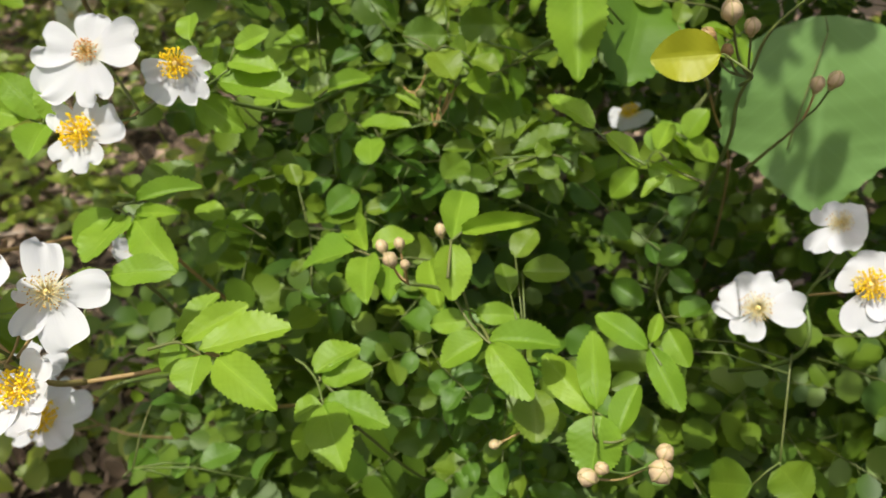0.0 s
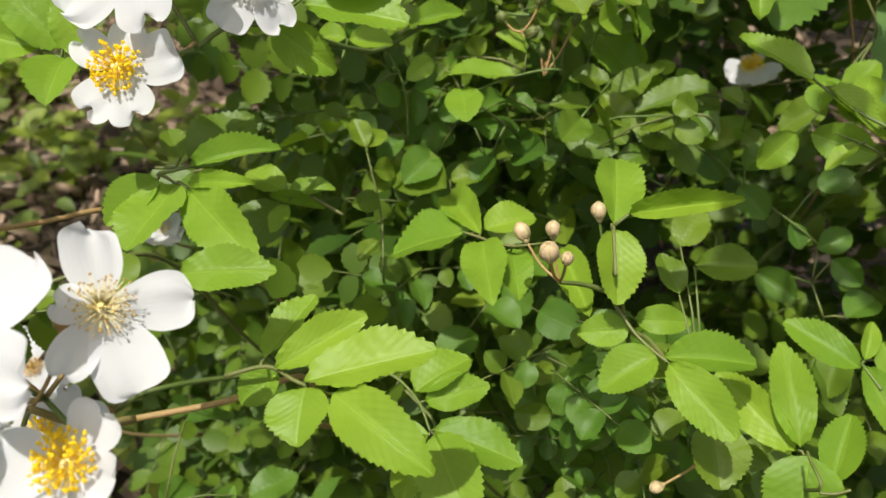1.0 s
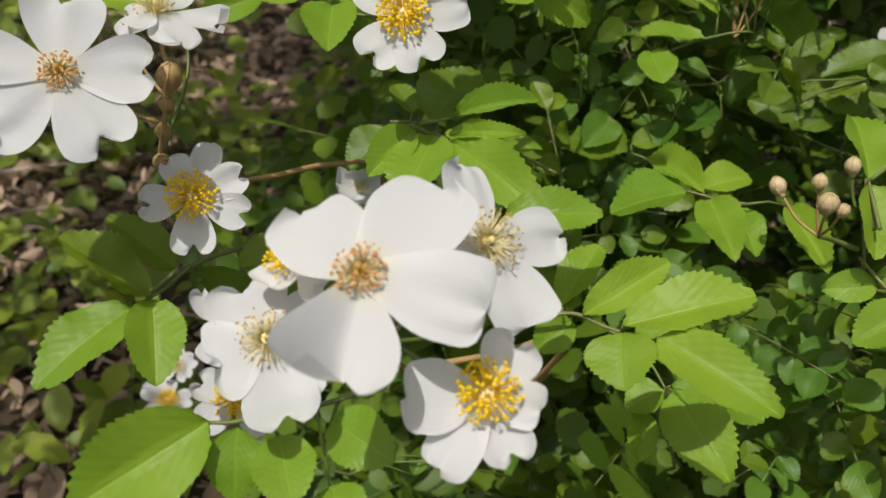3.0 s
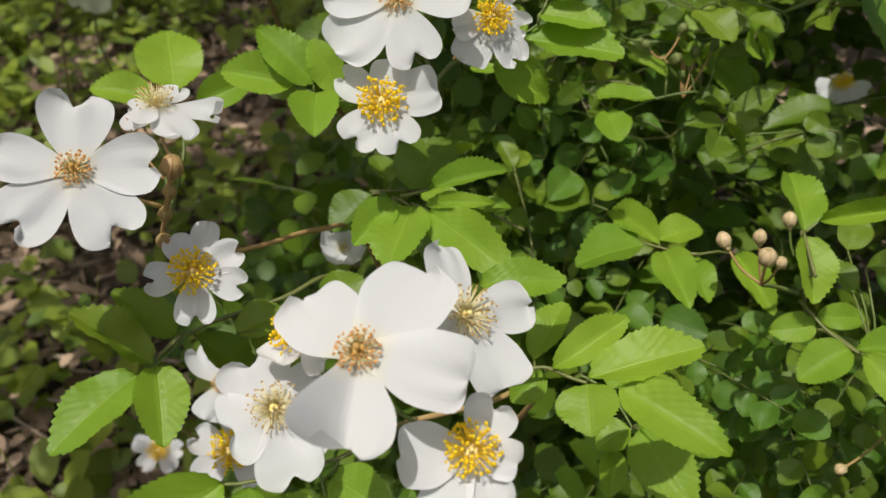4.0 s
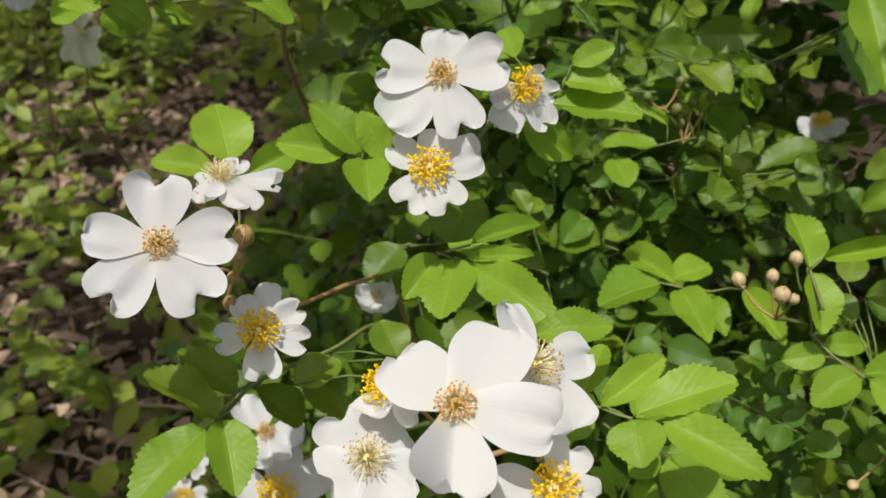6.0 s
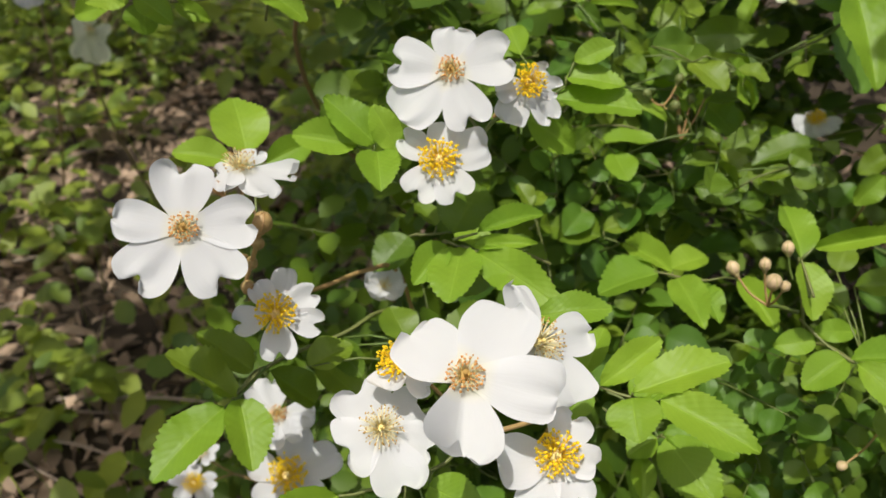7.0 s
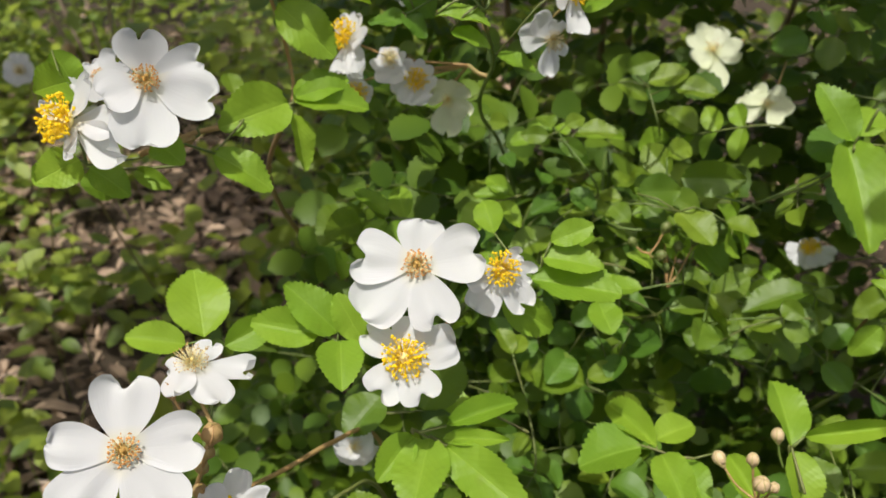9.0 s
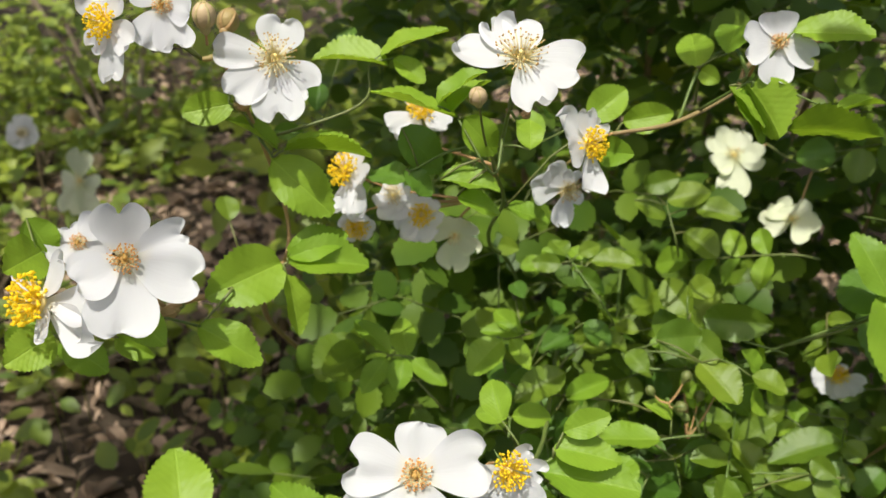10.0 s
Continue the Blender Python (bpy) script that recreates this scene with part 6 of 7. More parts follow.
rose_leaf([(0.0097, 0.4163, 0.4216), (0.0075, 0.4227, 0.4251)], [((-0.0013, 0.428, 0.4271), (0.0022, 0.4492, 0.4399), 0.0156, (-0.1, -0.5, 0.86)), ((0.0144, 0.4221, 0.4255), (0.0209, 0.4483, 0.4415), 0.0198, (-0.03, -0.51, 0.86)), ((0.0236, 0.4245, 0.428), (0.0436, 0.4328, 0.4351), 0.0156, (-0.1, -0.5, 0.86)), ((-0.0218, 0.422, 0.4213), (-0.013, 0.4108, 0.4158), 0.0100, (-0.1, -0.5, 0.86))], "mid")

# ---- the ground ----
def ground_height(x, y):
    return 0.03 * noise.noise((x * 1.3, y * 1.3, 0)) + 0.012 * noise.noise((x * 6, y * 6, 3)) - 0.02


def sheet():
    steps = [-600, -120, -30, -8, -3] + [-1.6 + 0.08 * i for i in range(46)] + [2.4, 3.2, 5, 9, 30, 120, 600]
    verts = [(x, y + 1.2, ground_height(x, y + 1.2) if abs(x) < 9 and abs(y) < 9 else -0.02) for y in steps for x in steps]
    n = len(steps)
    return mesh_of("ground", verts, [(j * n + i, j * n + i + 1, (j + 1) * n + i + 1, (j + 1) * n + i) for j in range(n - 1) for i in range(n - 1)], SOIL)


tagged(new("ground", sheet()), "dark woodland soil strewn with dead leaves", "ground", kind="structure")


# ---- massed foliage ----
PLAIN_EDGE = ((0.0, 0.03), (0.2, 0.37), (0.48, 0.5), (0.80, 0.33), (1.0, 0.02))
TOOTHED_EDGE = ((0.0, 0.03), (0.12, 0.30), (0.18, 0.29), (0.30, 0.47), (0.36, 0.42), (0.50, 0.53), (0.55, 0.46), (0.69, 0.49), (0.74, 0.39), (0.86, 0.34), (0.90, 0.22), (1.0, 0.02))


def add_leaf(verts, faces, base, way, normal, length, width, r, bend=0.15, edge=PLAIN_EDGE):
    """A small folded leaf with a plain or a toothed edge."""
    z = normal.normalized()
    y = (way - way.dot(z) * z).normalized()
    x = y.cross(z)
    k = len(verts)
    fold, curl = r.uniform(0.08, 0.3), r.uniform(0, 2 * bend)
    for v, h in edge:
        for s in (-1, 0, 1):
            verts.append(base + y * (v * length) + x * (s * h * width) + z * (fold * abs(s) * h * width - curl * v * v * length))
    for i in range(len(edge) - 1):
        for j in (0, 1):
            a = k + 3 * i + j
            faces.append((a, a + 1, a + 4, a + 3))


def sprays(places, seed, size=(0.010, 0.023), lean=Vector((-0.15, -0.45, 0.75)), stir=0.8):
    """Compound leaves: for each place the leaflets as base, way, normal, length, width, and the stalk line."""
    r = random.Random(seed)
    for place in places:
        a = r.uniform(0, 2 * math.pi)
        way = (Vector((math.cos(a), math.sin(a), r.uniform(-0.35, 0.35))) + Vector((-0.1, -0.6, 0.0))).normalized()
        up = (lean + Vector((r.uniform(-stir, stir), r.uniform(-stir, stir), r.uniform(-0.3, 0.3)))).normalized()
        up = (up - up.dot(way) * way).normalized()
        side = way.cross(up)
        scale = r.uniform(*size)
        pairs = r.choice((2, 3, 3))
        lets = []
        for i in range(pairs):
            for s in (-1, 1):
                foot = place + way * (scale * (0.35 + 0.72 * i))
                go = (side * s + way * r.uniform(0.25, 0.6)).normalized()
                nn = up + Vector((r.uniform(-0.5, 0.5), r.uniform(-0.5, 0.5), r.uniform(-0.4, 0.4)))
                ln = scale * r.uniform(0.75, 1.05)
                lets.append((foot, go, nn, ln, ln * r.uniform(0.62, 0.88)))
        tip = place + way * (scale * (0.35 + 0.72 * pairs))
        lets.append((tip, way, up, scale * 1.1, scale * 0.85))
        yield lets, [place - way * scale * 0.8 - up * scale * 0.5, place, tip]


def front(z, x):
    """How far out the face of the bush stands at a height."""
    y = 0.325 + max(0.0, z - 0.28) * 0.85
    return y + 0.05 * noise.noise((x * 7, z * 7, 1.5)) + max(0.0, -0.04 - x) * 0.55


INNER_BLOOMS = [Vector((0.06, 0.505, 0.48)), Vector((0.074, 0.465, 0.462)), Vector((0.086, 0.415, 0.40))]      # flowers that stand free inside the bush


def bush_places(number, seed, deep):
    r = random.Random(seed)
    got = []
    while len(got) < number:
        x, z = r.uniform(-0.27, 0.48), r.uniform(0.04, 0.80)
        if x < -0.15 and (z > 0.27 - 0.6 * (-0.15 - x) or not deep and r.random() < 0.6):
            continue
        hollow = (x - 0.125) ** 2 + (z - 0.335) ** 2 < 0.092 ** 2      # a dark hollow
        if hollow and not deep:
            continue
        if z > 0.40 and x > -0.10 and r.random() < (0.55 if not deep else 0.25):      # thinner towards the top
            continue
        if noise.noise((x * 11, z * 11, 4 + 3 * deep)) < (-0.28 if z < 0.4 else -0.12):
            continue
        place = Vector((x, front(z, x) + (r.uniform(0.0, 0.06) if not deep else 0.17 + 0.14 * r.random() if hollow else 0.06 + 0.22 * r.random()), z))
        if all((place - bloom).length > 0.055 for bloom in INNER_BLOOMS):
            got.append(place)
    return got


CLUMPS = [(0.012, 0.295, 0.325), (0.02, 0.29, 0.305), (0.005, 0.29, 0.29), (0.03, 0.285, 0.285), (0.045, 0.29, 0.31), (0.03, 0.30, 0.33), (-0.01, 0.30, 0.34)]      # low sprays in the sun
stalk_pieces, verts, faces = [], [], []
# Half of these leaflets use the dark copy with painted shade.
near_meshes = [leaflet_mesh(LEAF_MID, 40 + i, 9, 5) for i in range(4)] + [leaflet_mesh(LEAF_SHADE_DARK, 50 + i, 9, 5) for i in range(4)]
pick = random.Random(3)
singles = 0
low = random.Random(77)
clump_places = [Vector(c) + Vector((low.uniform(-0.015, 0.015), low.uniform(-0.012, 0.012), low.uniform(-0.012, 0.012))) for c in CLUMPS for _ in range(4)]
for lets, line in sprays(clump_places, 26, (0.010, 0.014)):
    stalk_pieces.append(tube(smooth_line(line, 2), 0.0004, 0.0003, 4))
    for base, way, normal, ln, wd in lets:
        m = bush_home @ Matrix.Translation(base) @ frame_of(normal, way).to_4x4() @ Matrix.Diagonal((wd, ln, ln, 1))
        part("leaflet", pick.choice(near_meshes), bush, m)
        singles += 1
for lets, line in sprays(bush_places(720, 21, False), 22):
    stalk_pieces.append(tube(smooth_line(line, 2), 0.0005, 0.0003, 4))
    own = -0.06 < line[1].x < 0.16 and 0.27 < line[1].z < 0.50 and singles < 300
    for base, way, normal, ln, wd in lets:
        if own and singles < 300:
            singles += 1
            m = bush_home @ Matrix.Translation(base) @ frame_of(normal, way).to_4x4() @ Matrix.Diagonal((wd, ln, ln, 1))
            part("leaflet", pick.choice(near_meshes), bush, m)
        else:
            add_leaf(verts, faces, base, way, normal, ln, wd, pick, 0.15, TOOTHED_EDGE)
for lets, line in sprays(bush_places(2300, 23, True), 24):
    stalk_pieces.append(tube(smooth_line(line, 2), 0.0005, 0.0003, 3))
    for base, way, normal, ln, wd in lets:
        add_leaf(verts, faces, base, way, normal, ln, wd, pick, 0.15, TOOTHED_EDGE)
shade_sprays = []                                              # unseen arching sprays added over the bush to block sun and dapple it
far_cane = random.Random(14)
while len(shade_sprays) < 120:
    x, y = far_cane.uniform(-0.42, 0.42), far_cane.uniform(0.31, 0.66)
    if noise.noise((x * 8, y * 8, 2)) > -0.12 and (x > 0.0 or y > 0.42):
        shade_sprays.append(Vector((x, y, 0.74 + 0.16 * far_cane.random() + 0.1 * (y - 0.28))))
while len(shade_sprays) < 148:
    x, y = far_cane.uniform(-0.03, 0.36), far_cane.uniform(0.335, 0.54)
    shade_sprays.append(Vector((x, y, 0.76 + 0.14 * far_cane.random())))
while len(shade_sprays) < 198:
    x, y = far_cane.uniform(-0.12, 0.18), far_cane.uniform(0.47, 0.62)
    shade_sprays.append(Vector((x, y, 0.76 + 0.12 * far_cane.random())))
while len(shade_sprays) < 206:
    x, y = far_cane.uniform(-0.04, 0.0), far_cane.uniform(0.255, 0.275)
    shade_sprays.append(Vector((x, y, 0.76 + 0.05 * far_cane.random())))
while len(shade_sprays) < 292:
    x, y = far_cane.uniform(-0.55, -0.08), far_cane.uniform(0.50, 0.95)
    shade_sprays.append(Vector((x, y, 0.80 + 0.14 * far_cane.random())))
shade_sprays = [p + Vector((0.044, -0.04, 0)) for p in shade_sprays]
while len(shade_sprays) < 362:
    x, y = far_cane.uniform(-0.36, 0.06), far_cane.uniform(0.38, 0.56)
    shade_sprays.append(Vector((x, y, 0.78 + 0.12 * far_cane.random())))
while len(shade_sprays) < 455:
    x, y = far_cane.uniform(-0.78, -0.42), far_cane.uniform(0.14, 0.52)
    shade_sprays.append(Vector((x, y, 0.76 + 0.14 * far_cane.random())))
shade_sprays = [p for p in shade_sprays if not (0.05 < p.x < 0.16 and 0.21 < p.y < 0.33) and not (-0.28 < p.x < -0.02 and p.y < 0.45)]
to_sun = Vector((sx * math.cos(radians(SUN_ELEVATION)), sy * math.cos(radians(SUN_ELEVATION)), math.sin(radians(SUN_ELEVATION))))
# Spots kept in sun: added sprays on their sun lines are dropped.
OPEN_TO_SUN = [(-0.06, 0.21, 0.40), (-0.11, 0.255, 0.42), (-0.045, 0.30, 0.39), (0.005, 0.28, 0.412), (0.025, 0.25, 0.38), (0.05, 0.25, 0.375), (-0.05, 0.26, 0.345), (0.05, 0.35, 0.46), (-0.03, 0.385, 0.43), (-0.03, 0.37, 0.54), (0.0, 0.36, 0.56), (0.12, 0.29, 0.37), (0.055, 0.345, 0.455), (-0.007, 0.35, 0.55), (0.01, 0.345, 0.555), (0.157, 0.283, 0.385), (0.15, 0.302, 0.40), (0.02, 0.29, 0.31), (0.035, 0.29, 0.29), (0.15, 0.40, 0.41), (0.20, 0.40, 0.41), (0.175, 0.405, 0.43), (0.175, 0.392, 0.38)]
# Spots to darken: unseen sprays are added along their sun lines.
SHADE_SPOTS = [(-0.08, 0.385, 0.41), (0.08, 0.36, 0.38), (0.12, 0.36, 0.36), (0.10, 0.33, 0.34), (0.15, 0.38, 0.40), (0.17, 0.34, 0.36), (0.14, 0.34, 0.34), (0.16, 0.36, 0.38), (0.10, 0.36, 0.31), (0.14, 0.36, 0.30), (0.16, 0.36, 0.33), (-0.28, 0.62, 0.0), (-0.34, 0.70, 0.0), (-0.24, 0.70, 0.0), (-0.30, 0.56, 0.0), (-0.42, 0.62, 0.0), (-0.55, 0.99, 0.0), (-0.50, 0.83, 0.0), (-0.43, 0.96, 0.0), (-0.35, 0.83, 0.0), (-0.50, 1.09, 0.0), (-0.02, 0.40, 0.40), (-0.05, 0.40, 0.40), (0.0, 0.43, 0.43), (0.15, 0.51, 0.285), (0.19, 0.50, 0.28)]
for place in SHADE_SPOTS:
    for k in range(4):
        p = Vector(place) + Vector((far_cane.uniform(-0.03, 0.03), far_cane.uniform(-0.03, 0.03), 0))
        shade_sprays.append(p + to_sun * ((0.76 + 0.12 * far_cane.random() - p.z) / to_sun.z))
for p in list(shade_sprays):                                   # a second, loose layer
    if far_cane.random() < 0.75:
        shade_sprays.append(p + Vector((far_cane.uniform(-0.035, 0.035), far_cane.uniform(-0.035, 0.035), far_cane.uniform(-0.02, 0.05))))
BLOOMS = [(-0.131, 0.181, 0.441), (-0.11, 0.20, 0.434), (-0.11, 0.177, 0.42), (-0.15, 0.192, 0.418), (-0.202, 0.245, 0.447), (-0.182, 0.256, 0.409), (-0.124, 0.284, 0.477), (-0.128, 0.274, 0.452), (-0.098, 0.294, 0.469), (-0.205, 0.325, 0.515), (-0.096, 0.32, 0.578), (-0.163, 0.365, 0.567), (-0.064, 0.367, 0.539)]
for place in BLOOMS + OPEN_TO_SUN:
    shade_sprays = [p for p in shade_sprays if (p - Vector(place)).cross(to_sun).length > 0.036]
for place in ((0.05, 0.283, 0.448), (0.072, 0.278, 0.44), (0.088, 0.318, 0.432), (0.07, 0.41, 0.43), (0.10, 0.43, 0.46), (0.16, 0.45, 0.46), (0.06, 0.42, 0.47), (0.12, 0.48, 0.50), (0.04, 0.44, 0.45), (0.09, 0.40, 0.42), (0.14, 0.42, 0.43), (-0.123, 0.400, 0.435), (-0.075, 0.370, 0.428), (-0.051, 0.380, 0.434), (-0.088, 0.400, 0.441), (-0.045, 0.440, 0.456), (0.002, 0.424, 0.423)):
    shade_sprays = [p for p in shade_sprays if (p - Vector(place)).cross(to_sun).length > 0.021]
for lets, line in sprays(shade_sprays, 25, (0.014, 0.022), Vector((-0.1, -0.1, 1.0))):
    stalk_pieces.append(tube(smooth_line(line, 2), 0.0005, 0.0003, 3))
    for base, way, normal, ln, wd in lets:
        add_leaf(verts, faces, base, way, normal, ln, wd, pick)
for k in range(4):                                         # unseen canes added to carry them
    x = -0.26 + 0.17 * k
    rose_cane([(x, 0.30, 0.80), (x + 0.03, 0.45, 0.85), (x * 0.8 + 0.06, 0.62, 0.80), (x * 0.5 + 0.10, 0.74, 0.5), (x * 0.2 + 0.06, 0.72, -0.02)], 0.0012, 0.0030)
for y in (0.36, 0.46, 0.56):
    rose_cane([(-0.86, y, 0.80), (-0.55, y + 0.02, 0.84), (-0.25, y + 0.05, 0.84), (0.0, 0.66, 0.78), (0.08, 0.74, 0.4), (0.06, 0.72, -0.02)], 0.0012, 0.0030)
# The massed leaves carry painted shade in their dark colour.
tagged(part("foliage", mesh_of("foliage", verts, faces, LEAF_FAR_SHADED), bush, bush_home), kind="stuff")
tagged(part("leaf_stalk", mesh_of("leaf_stalk", *join(stalk_pieces), STALK), bush, bush_home), kind="stuff")

# ---- sprays on the sunny shoulder of the bush ----
SHOULDER = [(0.03, 0.405, 0.435), (0.06, 0.41, 0.445), (0.12, 0.42, 0.455), (0.045, 0.43, 0.465), (0.10, 0.44, 0.475), (0.005, 0.41, 0.425), (0.14, 0.43, 0.44), (0.02, 0.395, 0.405), (-0.03, 0.40, 0.41), (0.05, 0.39, 0.40), (-0.05, 0.41, 0.43)]
for k, (lets, line) in enumerate(sprays([Vector(p) for p in SHOULDER], 27, (0.012, 0.017))):
    rose_leaf(line, [(base, base + way * ln, wd, normal) for base, way, normal, ln, wd in lets], "fresh" if k % 3 == 0 else "mid")

# ---- what lies and grows on the ground ----
r = random.Random(8)
verts, faces = [], []
for i in range(15000):
    x, y = r.uniform(-1.6, 0.7), 0.45 + 2.2 * r.random() ** 1.4
    base = Vector((x, y, ground_height(x, y) + r.uniform(0.0, 0.02)))
    a = r.uniform(0, 6.3)
    ln = r.uniform(0.008, 0.030) if r.random() < 0.9 else r.uniform(0.03, 0.05)
    add_leaf(verts, faces, base, Vector((math.cos(a), math.sin(a), r.uniform(-0.1, 0.5))), Vector((r.uniform(-0.7, 0.7), r.uniform(-0.7, 0.7), 1)), ln, ln * r.uniform(0.15, 0.7), r, 0.5)
heap = random.Random(82)                                    # crumpled larger leaves on top
for i in range(1500):
    x, y = heap.uniform(-0.95, -0.10), heap.uniform(0.55, 1.5)
    if noise.noise((x * 4, y * 4, 7)) < -0.05:
        continue
    base = Vector((x, y, ground_height(x, y) + heap.uniform(0.008, 0.03)))
    a, ln = heap.uniform(0, 6.3), heap.uniform(0.016, 0.034)
    add_leaf(verts, faces, base, Vector((math.cos(a), math.sin(a), heap.uniform(-0.3, 0.5))), Vector((heap.uniform(-0.8, 0.8), heap.uniform(-0.9, 0.5), 1)), ln, ln * heap.uniform(0.4, 0.8), heap, 0.9)
wide = random.Random(81)                                    # thinner litter all round
for i in range(9000):
    a, d = wide.uniform(0, 6.3), 6.0 * wide.random() ** 0.75
    x, y = -0.3 + d * math.cos(a), 1.2 + d * math.sin(a)
    base = Vector((x, y, ground_height(x, y) + wide.uniform(0.0, 0.012)))
    if base.y < 0.45 and abs(x) < 0.5 and base.y > -0.2:
        continue
    b, ln = wide.uniform(0, 6.3), wide.uniform(0.02, 0.06)
    add_leaf(verts, faces, base, Vector((math.cos(b), math.sin(b), wide.uniform(-0.1, 0.3))), Vector((wide.uniform(-0.5, 0.5), wide.uniform(-0.5, 0.5), 1)), ln, ln * wide.uniform(0.25, 0.7), wide, 0.5)
tagged(new("leaf_litter", mesh_of("leaf_litter", verts, faces, LITTER)), "brown dead leaves scattered over the soil", "leaf litter", kind="stuff")

for i in range(44):
    x, y = (r.uniform(-1.3, 0.2), r.uniform(0.7, 2.0)) if i < 20 else (r.uniform(-0.85, -0.12), r.uniform(0.62, 1.35))
    a, ln = r.uniform(-0.7, 0.7), r.uniform(0.08, 0.35)
    z = ground_height(x, y) + r.uniform(0.012, 0.03)
    p, d = Vector((x, y, z)), Vector((math.cos(a), math.sin(a), 0))
    bend = Vector((-d.y, d.x, 0)) * r.uniform(-0.08, 0.08) * ln
    ob = new("twig", mesh_of("twig", *tube(smooth_line([p, p + d * ln * 0.5 + bend + Vector((0, 0, 0.01)), p + d * ln + Vector((0, 0, r.uniform(-0.01, 0.02)))], 5), r.uniform(0.0015, 0.004), 0.001, 6, 0.12), TWIG))
    tagged(ob, "dry grey-brown twig lying on the leaf litter", "twig", "twigs on the ground")

verts, faces = [], []
for i in range(2300):
    x, y = r.uniform(-1.5, 0.1), 0.5 + 2.15 * r.random()
    if noise.noise((x * 3.5, y * 3.5, 9)) < (-0.08 if y < 1.05 else -0.05):
        continue
    if y < 0.95 and r.random() < 0.6:
        continue
    foot = Vector((x, y, ground_height(x, y)))
    high = r.uniform(0.03, 0.16)
    for k in range(r.randint(3, 7)):
        a = r.uniform(0, 6.3)
        base = foot + Vector((r.uniform(-0.03, 0.03), r.uniform(-0.03, 0.03), high * r.uniform(0.4, 1)))
        ln = r.uniform(0.016, 0.044)
        add_leaf(verts, faces, base, Vector((math.cos(a), math.sin(a), r.uniform(-0.3, 0.3))), Vector((r.uniform(-0.5, 0.5), r.uniform(-0.8, 0.2), 1)), ln, ln * r.uniform(0.45, 0.7), r)
    v, f = tube([foot, foot + Vector((0, 0, high * 0.6)), foot + Vector((r.uniform(-0.02, 0.02), 0, high))], 0.0008, 0.0005, 3)
    faces += [tuple(q + len(verts) for q in g) for g in f]
    verts += v
for i in range(2200):                                      # scattered weeds further out
    a, d = wide.uniform(0, 6.3), 1.6 + 5.0 * wide.random()
    foot = Vector((-0.3 + d * math.cos(a), 1.2 + d * math.sin(a), 0))
    if noise.noise((foot.x * 1.4, foot.y * 1.4, 5)) < -0.05:
        continue
    foot.z = ground_height(foot.x, foot.y)
    for k in range(5):
        b, ln = wide.uniform(0, 6.3), wide.uniform(0.02, 0.05)
        base = foot + Vector((wide.uniform(-0.04, 0.04), wide.uniform(-0.04, 0.04), wide.uniform(0.0, 0.07)))
        add_leaf(verts, faces, base, Vector((math.cos(b), math.sin(b), wide.uniform(0.0, 0.6))), Vector((wide.uniform(-0.5, 0.5), wide.uniform(-0.5, 0.5), 1)), ln, ln * wide.uniform(0.4, 0.7), wide)
tagged(new("ground_plants", mesh_of("ground_plants", verts, faces, GRASS)), "low green seedlings and weeds between dead leaves", "ground plants", kind="stuff")


# ---- shrubs further back ----
def far_shrub(cx, cy, rx, ry, high, number, seed, words):
    r = random.Random(seed)
    thing = tagged(new("shrub"), words, "shrub", "shrubs behind the rose")
    thing.location = (cx, cy, ground_height(cx, cy))
    stems = []
    for i in range(7):
        a = r.uniform(0, 6.3)
        top = Vector((rx * 0.7 * math.cos(a), ry * 0.7 * math.sin(a), high * r.uniform(0.6, 0.95)))
        stems.append(top)
        part("stem", mesh_of("stem", *tube(smooth_line([Vector((0.03 * math.cos(a), 0.03 * math.sin(a), -0.03)), top * 0.5 + Vector((0, 0, 0.1 * high)), top], 5), 0.006, 0.002, 6, 0.1), TWIG), thing)
    verts, faces = [], []
    clumps = [Vector((r.uniform(-rx, rx), r.uniform(-ry, ry), high * r.uniform(0.12, 1))) for _ in range(24)]
    for i in range(number):
        c = r.choice(clumps)
        p = c + Vector((r.gauss(0, 0.10), r.gauss(0, 0.09), r.gauss(0, 0.07)))
        if p.z < 0.02:
            continue
        a = r.uniform(0, 6.3)
        ln = r.uniform(0.02, 0.042)
        add_leaf(verts, faces, p, Vector((math.cos(a), math.sin(a), r.uniform(-0.5, 0.3))), Vector((r.uniform(-0.6, 0.6), r.uniform(-0.9, 0.3), 1)), ln, ln * r.uniform(0.5, 0.7), r)
    tagged(part("foliage", mesh_of("foliage", verts, faces, GRASS), thing), kind="stuff")
    return thing


far_shrub(-0.02, 0.98, 0.16, 0.12, 0.55, 1100, 67, "dark green undergrowth in the shade of the rose bush")
far_shrub(-0.75, 2.05, 0.5, 0.35, 0.75, 1500, 61, "leafy green undergrowth in dappled shade")
far_shrub(-1.7, 2.3, 0.6, 0.4, 0.9, 1500, 62, "leafy green undergrowth in dappled shade")
far_shrub(0.25, 1.5, 0.5, 0.3, 1.0, 2200, 63, "dense dark green undergrowth behind the rose bush")
far_shrub(1.1, 1.2, 0.4, 0.4, 1.0, 1500, 64, "dense dark green undergrowth behind the rose bush")
far_shrub(-0.2, 2.9, 1.3, 0.4, 1.5, 3000, 65, "tall green thicket of leafy stems")
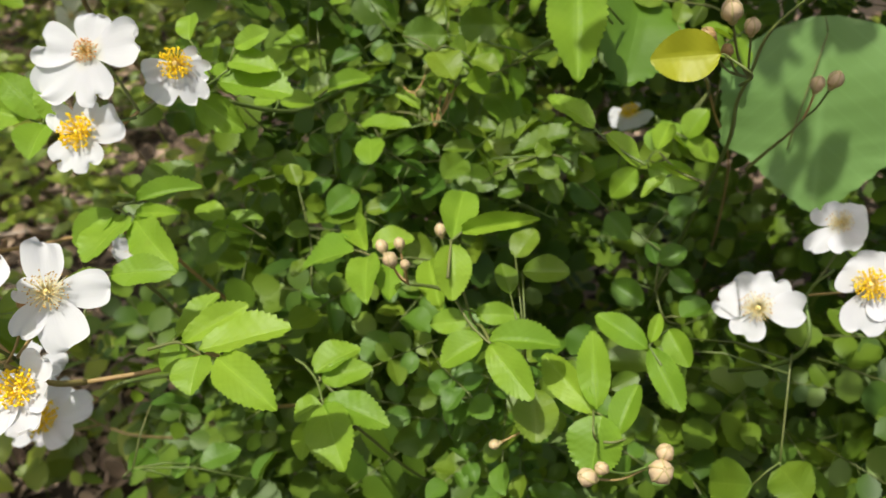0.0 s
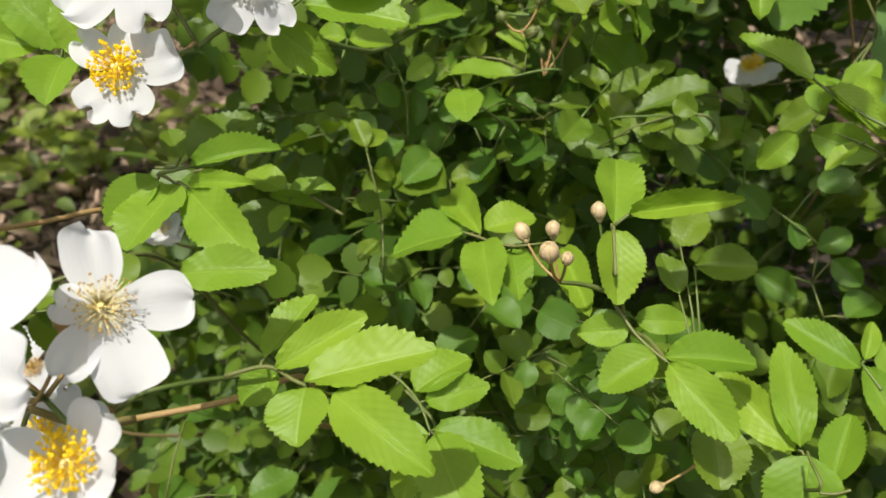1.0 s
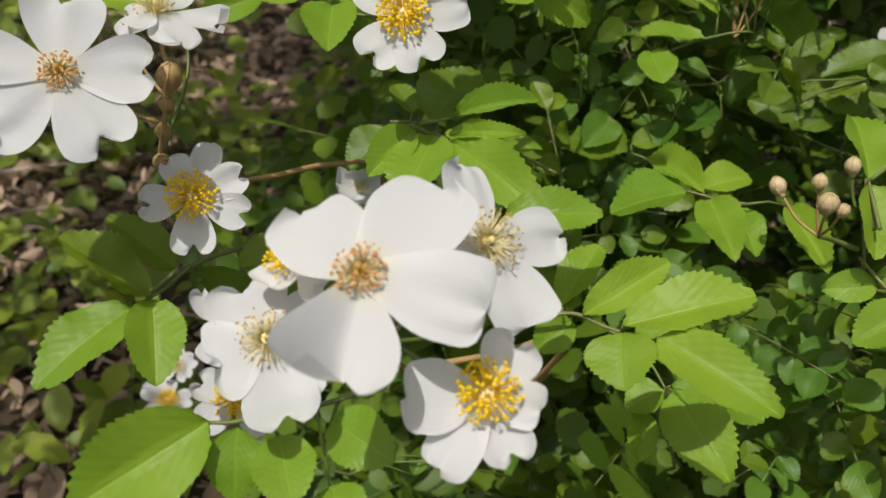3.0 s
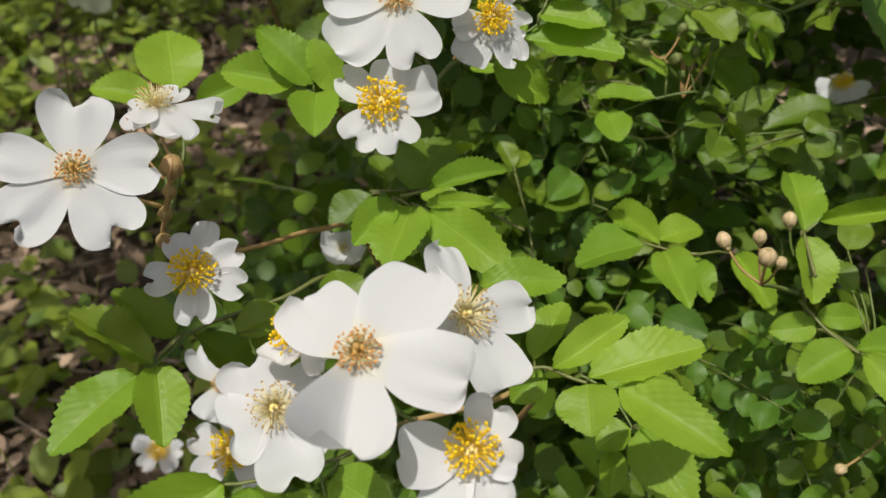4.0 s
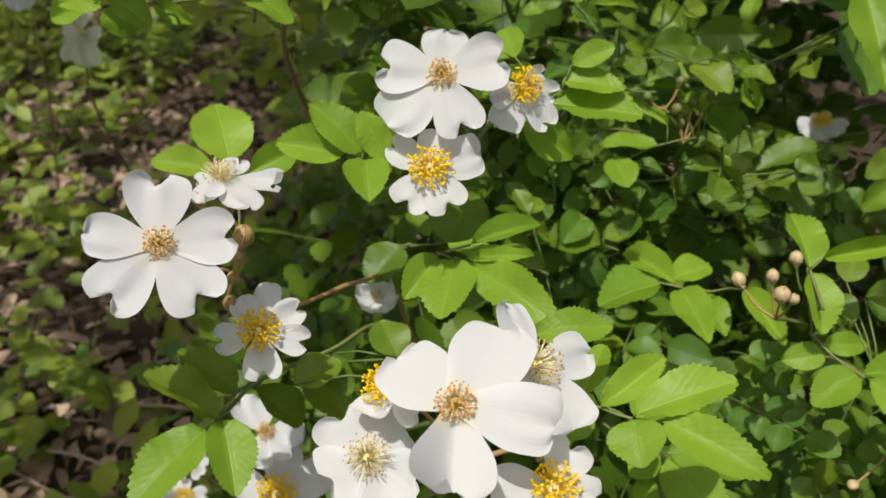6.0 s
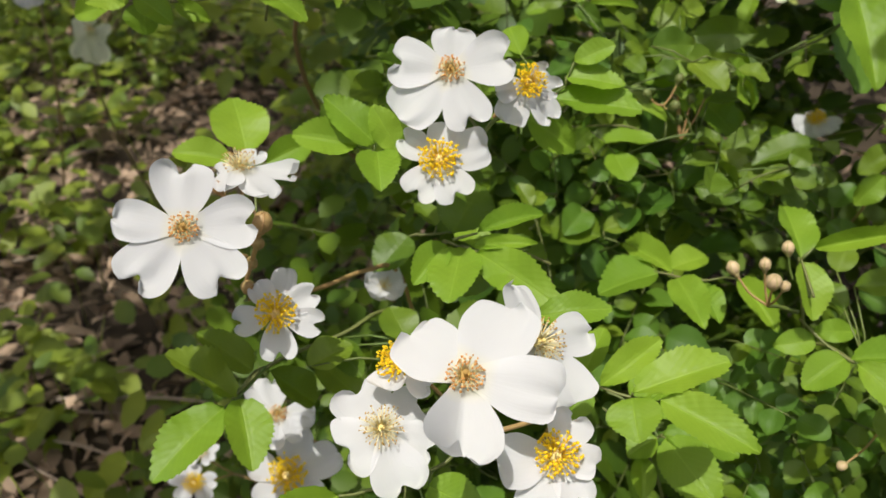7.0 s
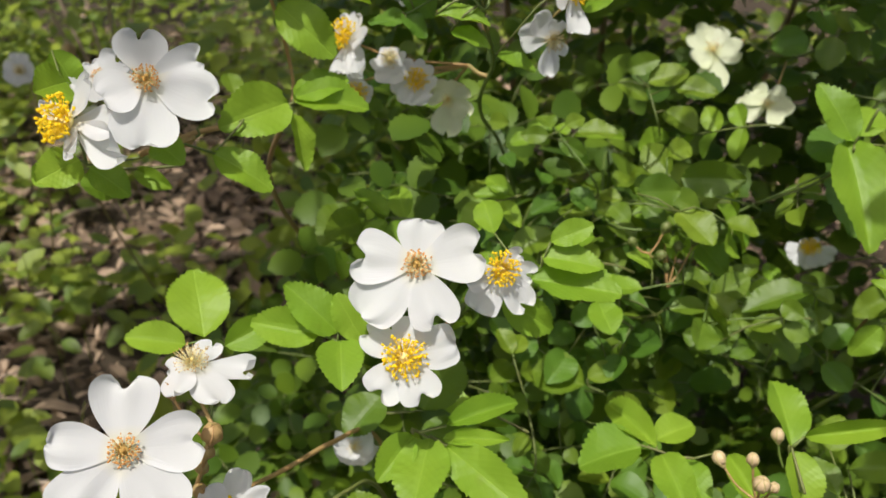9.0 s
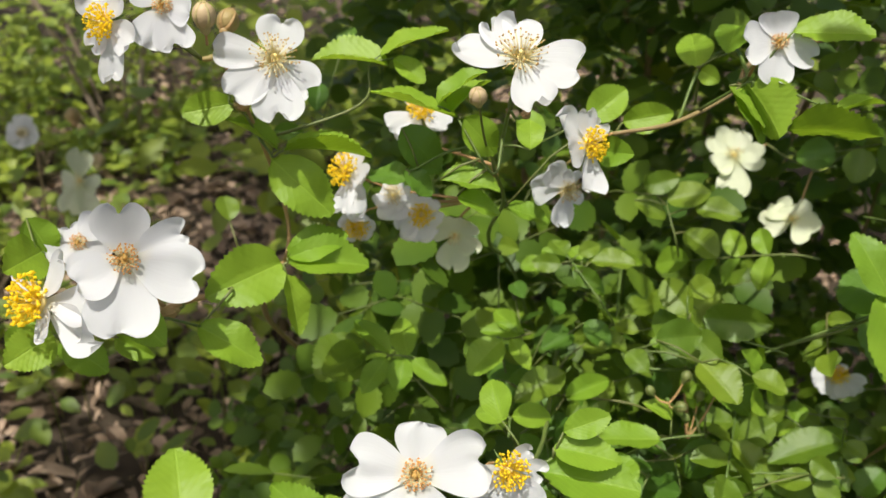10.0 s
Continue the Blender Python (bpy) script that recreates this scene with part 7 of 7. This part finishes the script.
far_shrub(-2.2, 3.4, 1.0, 0.4, 1.6, 2400, 66, "tall green thicket of leafy stems")


# ---- an unseen tree, added so that its crown shades the ground behind the rose ----
def unseen_shade_tree(cx, cy, seed):
    r = random.Random(seed)
    thing = tagged(new("tree"), "leafy unseen tree added to shade the ground behind the rose", "tree")
    thing.location = (cx, cy, ground_height(cx, cy) - 0.03)
    part("trunk", mesh_of("trunk", *tube(smooth_line([Vector((0, 0, 0)), Vector((0.04, -0.03, 1.0)), Vector((-0.05, -0.1, 2.0)), Vector((-0.2, -0.25, 2.9))], 6), 0.09, 0.03, 10, 0.08), TWIG), thing)
    verts, faces = [], []
    for i in range(17):
        a = 0.7 * i
        end = Vector((1.17 + 0.22 * math.cos(a), -0.80 + 0.65 * math.sin(a), r.uniform(1.8, 2.2)))
        if i >= 14:
            end = Vector((0.75 + 0.8 * math.cos(a), -0.45 + 0.5 * math.sin(a), r.uniform(1.8, 2.2)))
        start = Vector((-0.03, -0.1, r.uniform(1.3, 2.3)))
        line = smooth_line([start, start.lerp(end, 0.5) + Vector((0, 0, 0.2)), end], 6)
        part("limb", mesh_of("limb", *tube(line, 0.025, 0.006, 6, 0.1), TWIG), thing)
        for k in range(4):
            c = line[r.randint(int(0.85 * len(line)), len(line) - 1)] + Vector((r.gauss(0, 0.08), r.gauss(0, 0.12), r.gauss(0, 0.12)))
            for _ in range(30):
                p = c + Vector((r.gauss(0, 0.10), r.gauss(0, 0.10), r.gauss(0, 0.06)))
                b = r.uniform(0, 6.3)
                world_p = thing.location + p
                fall = world_p - to_sun * (world_p.z / to_sun.z)      # where its shadow lies on the ground
                # Most leaves that would shade the sunny ground on the left are dropped.
                if p.y < -1.6 or fall.x < -0.44 and r.random() < 0.85:
                    continue
                ln = r.uniform(0.05, 0.085)
                add_leaf(verts, faces, p, Vector((math.cos(b), math.sin(b), r.uniform(-0.4, 0.1))), Vector((r.uniform(-0.4, 0.4), r.uniform(-0.4, 0.4), 1)), ln, ln * r.uniform(0.5, 0.75), r)
    tagged(part("crown", mesh_of("crown", verts, faces, LEAF_FAR_SHADED), thing), kind="stuff")


unseen_shade_tree(-1.9, 1.5, 71)
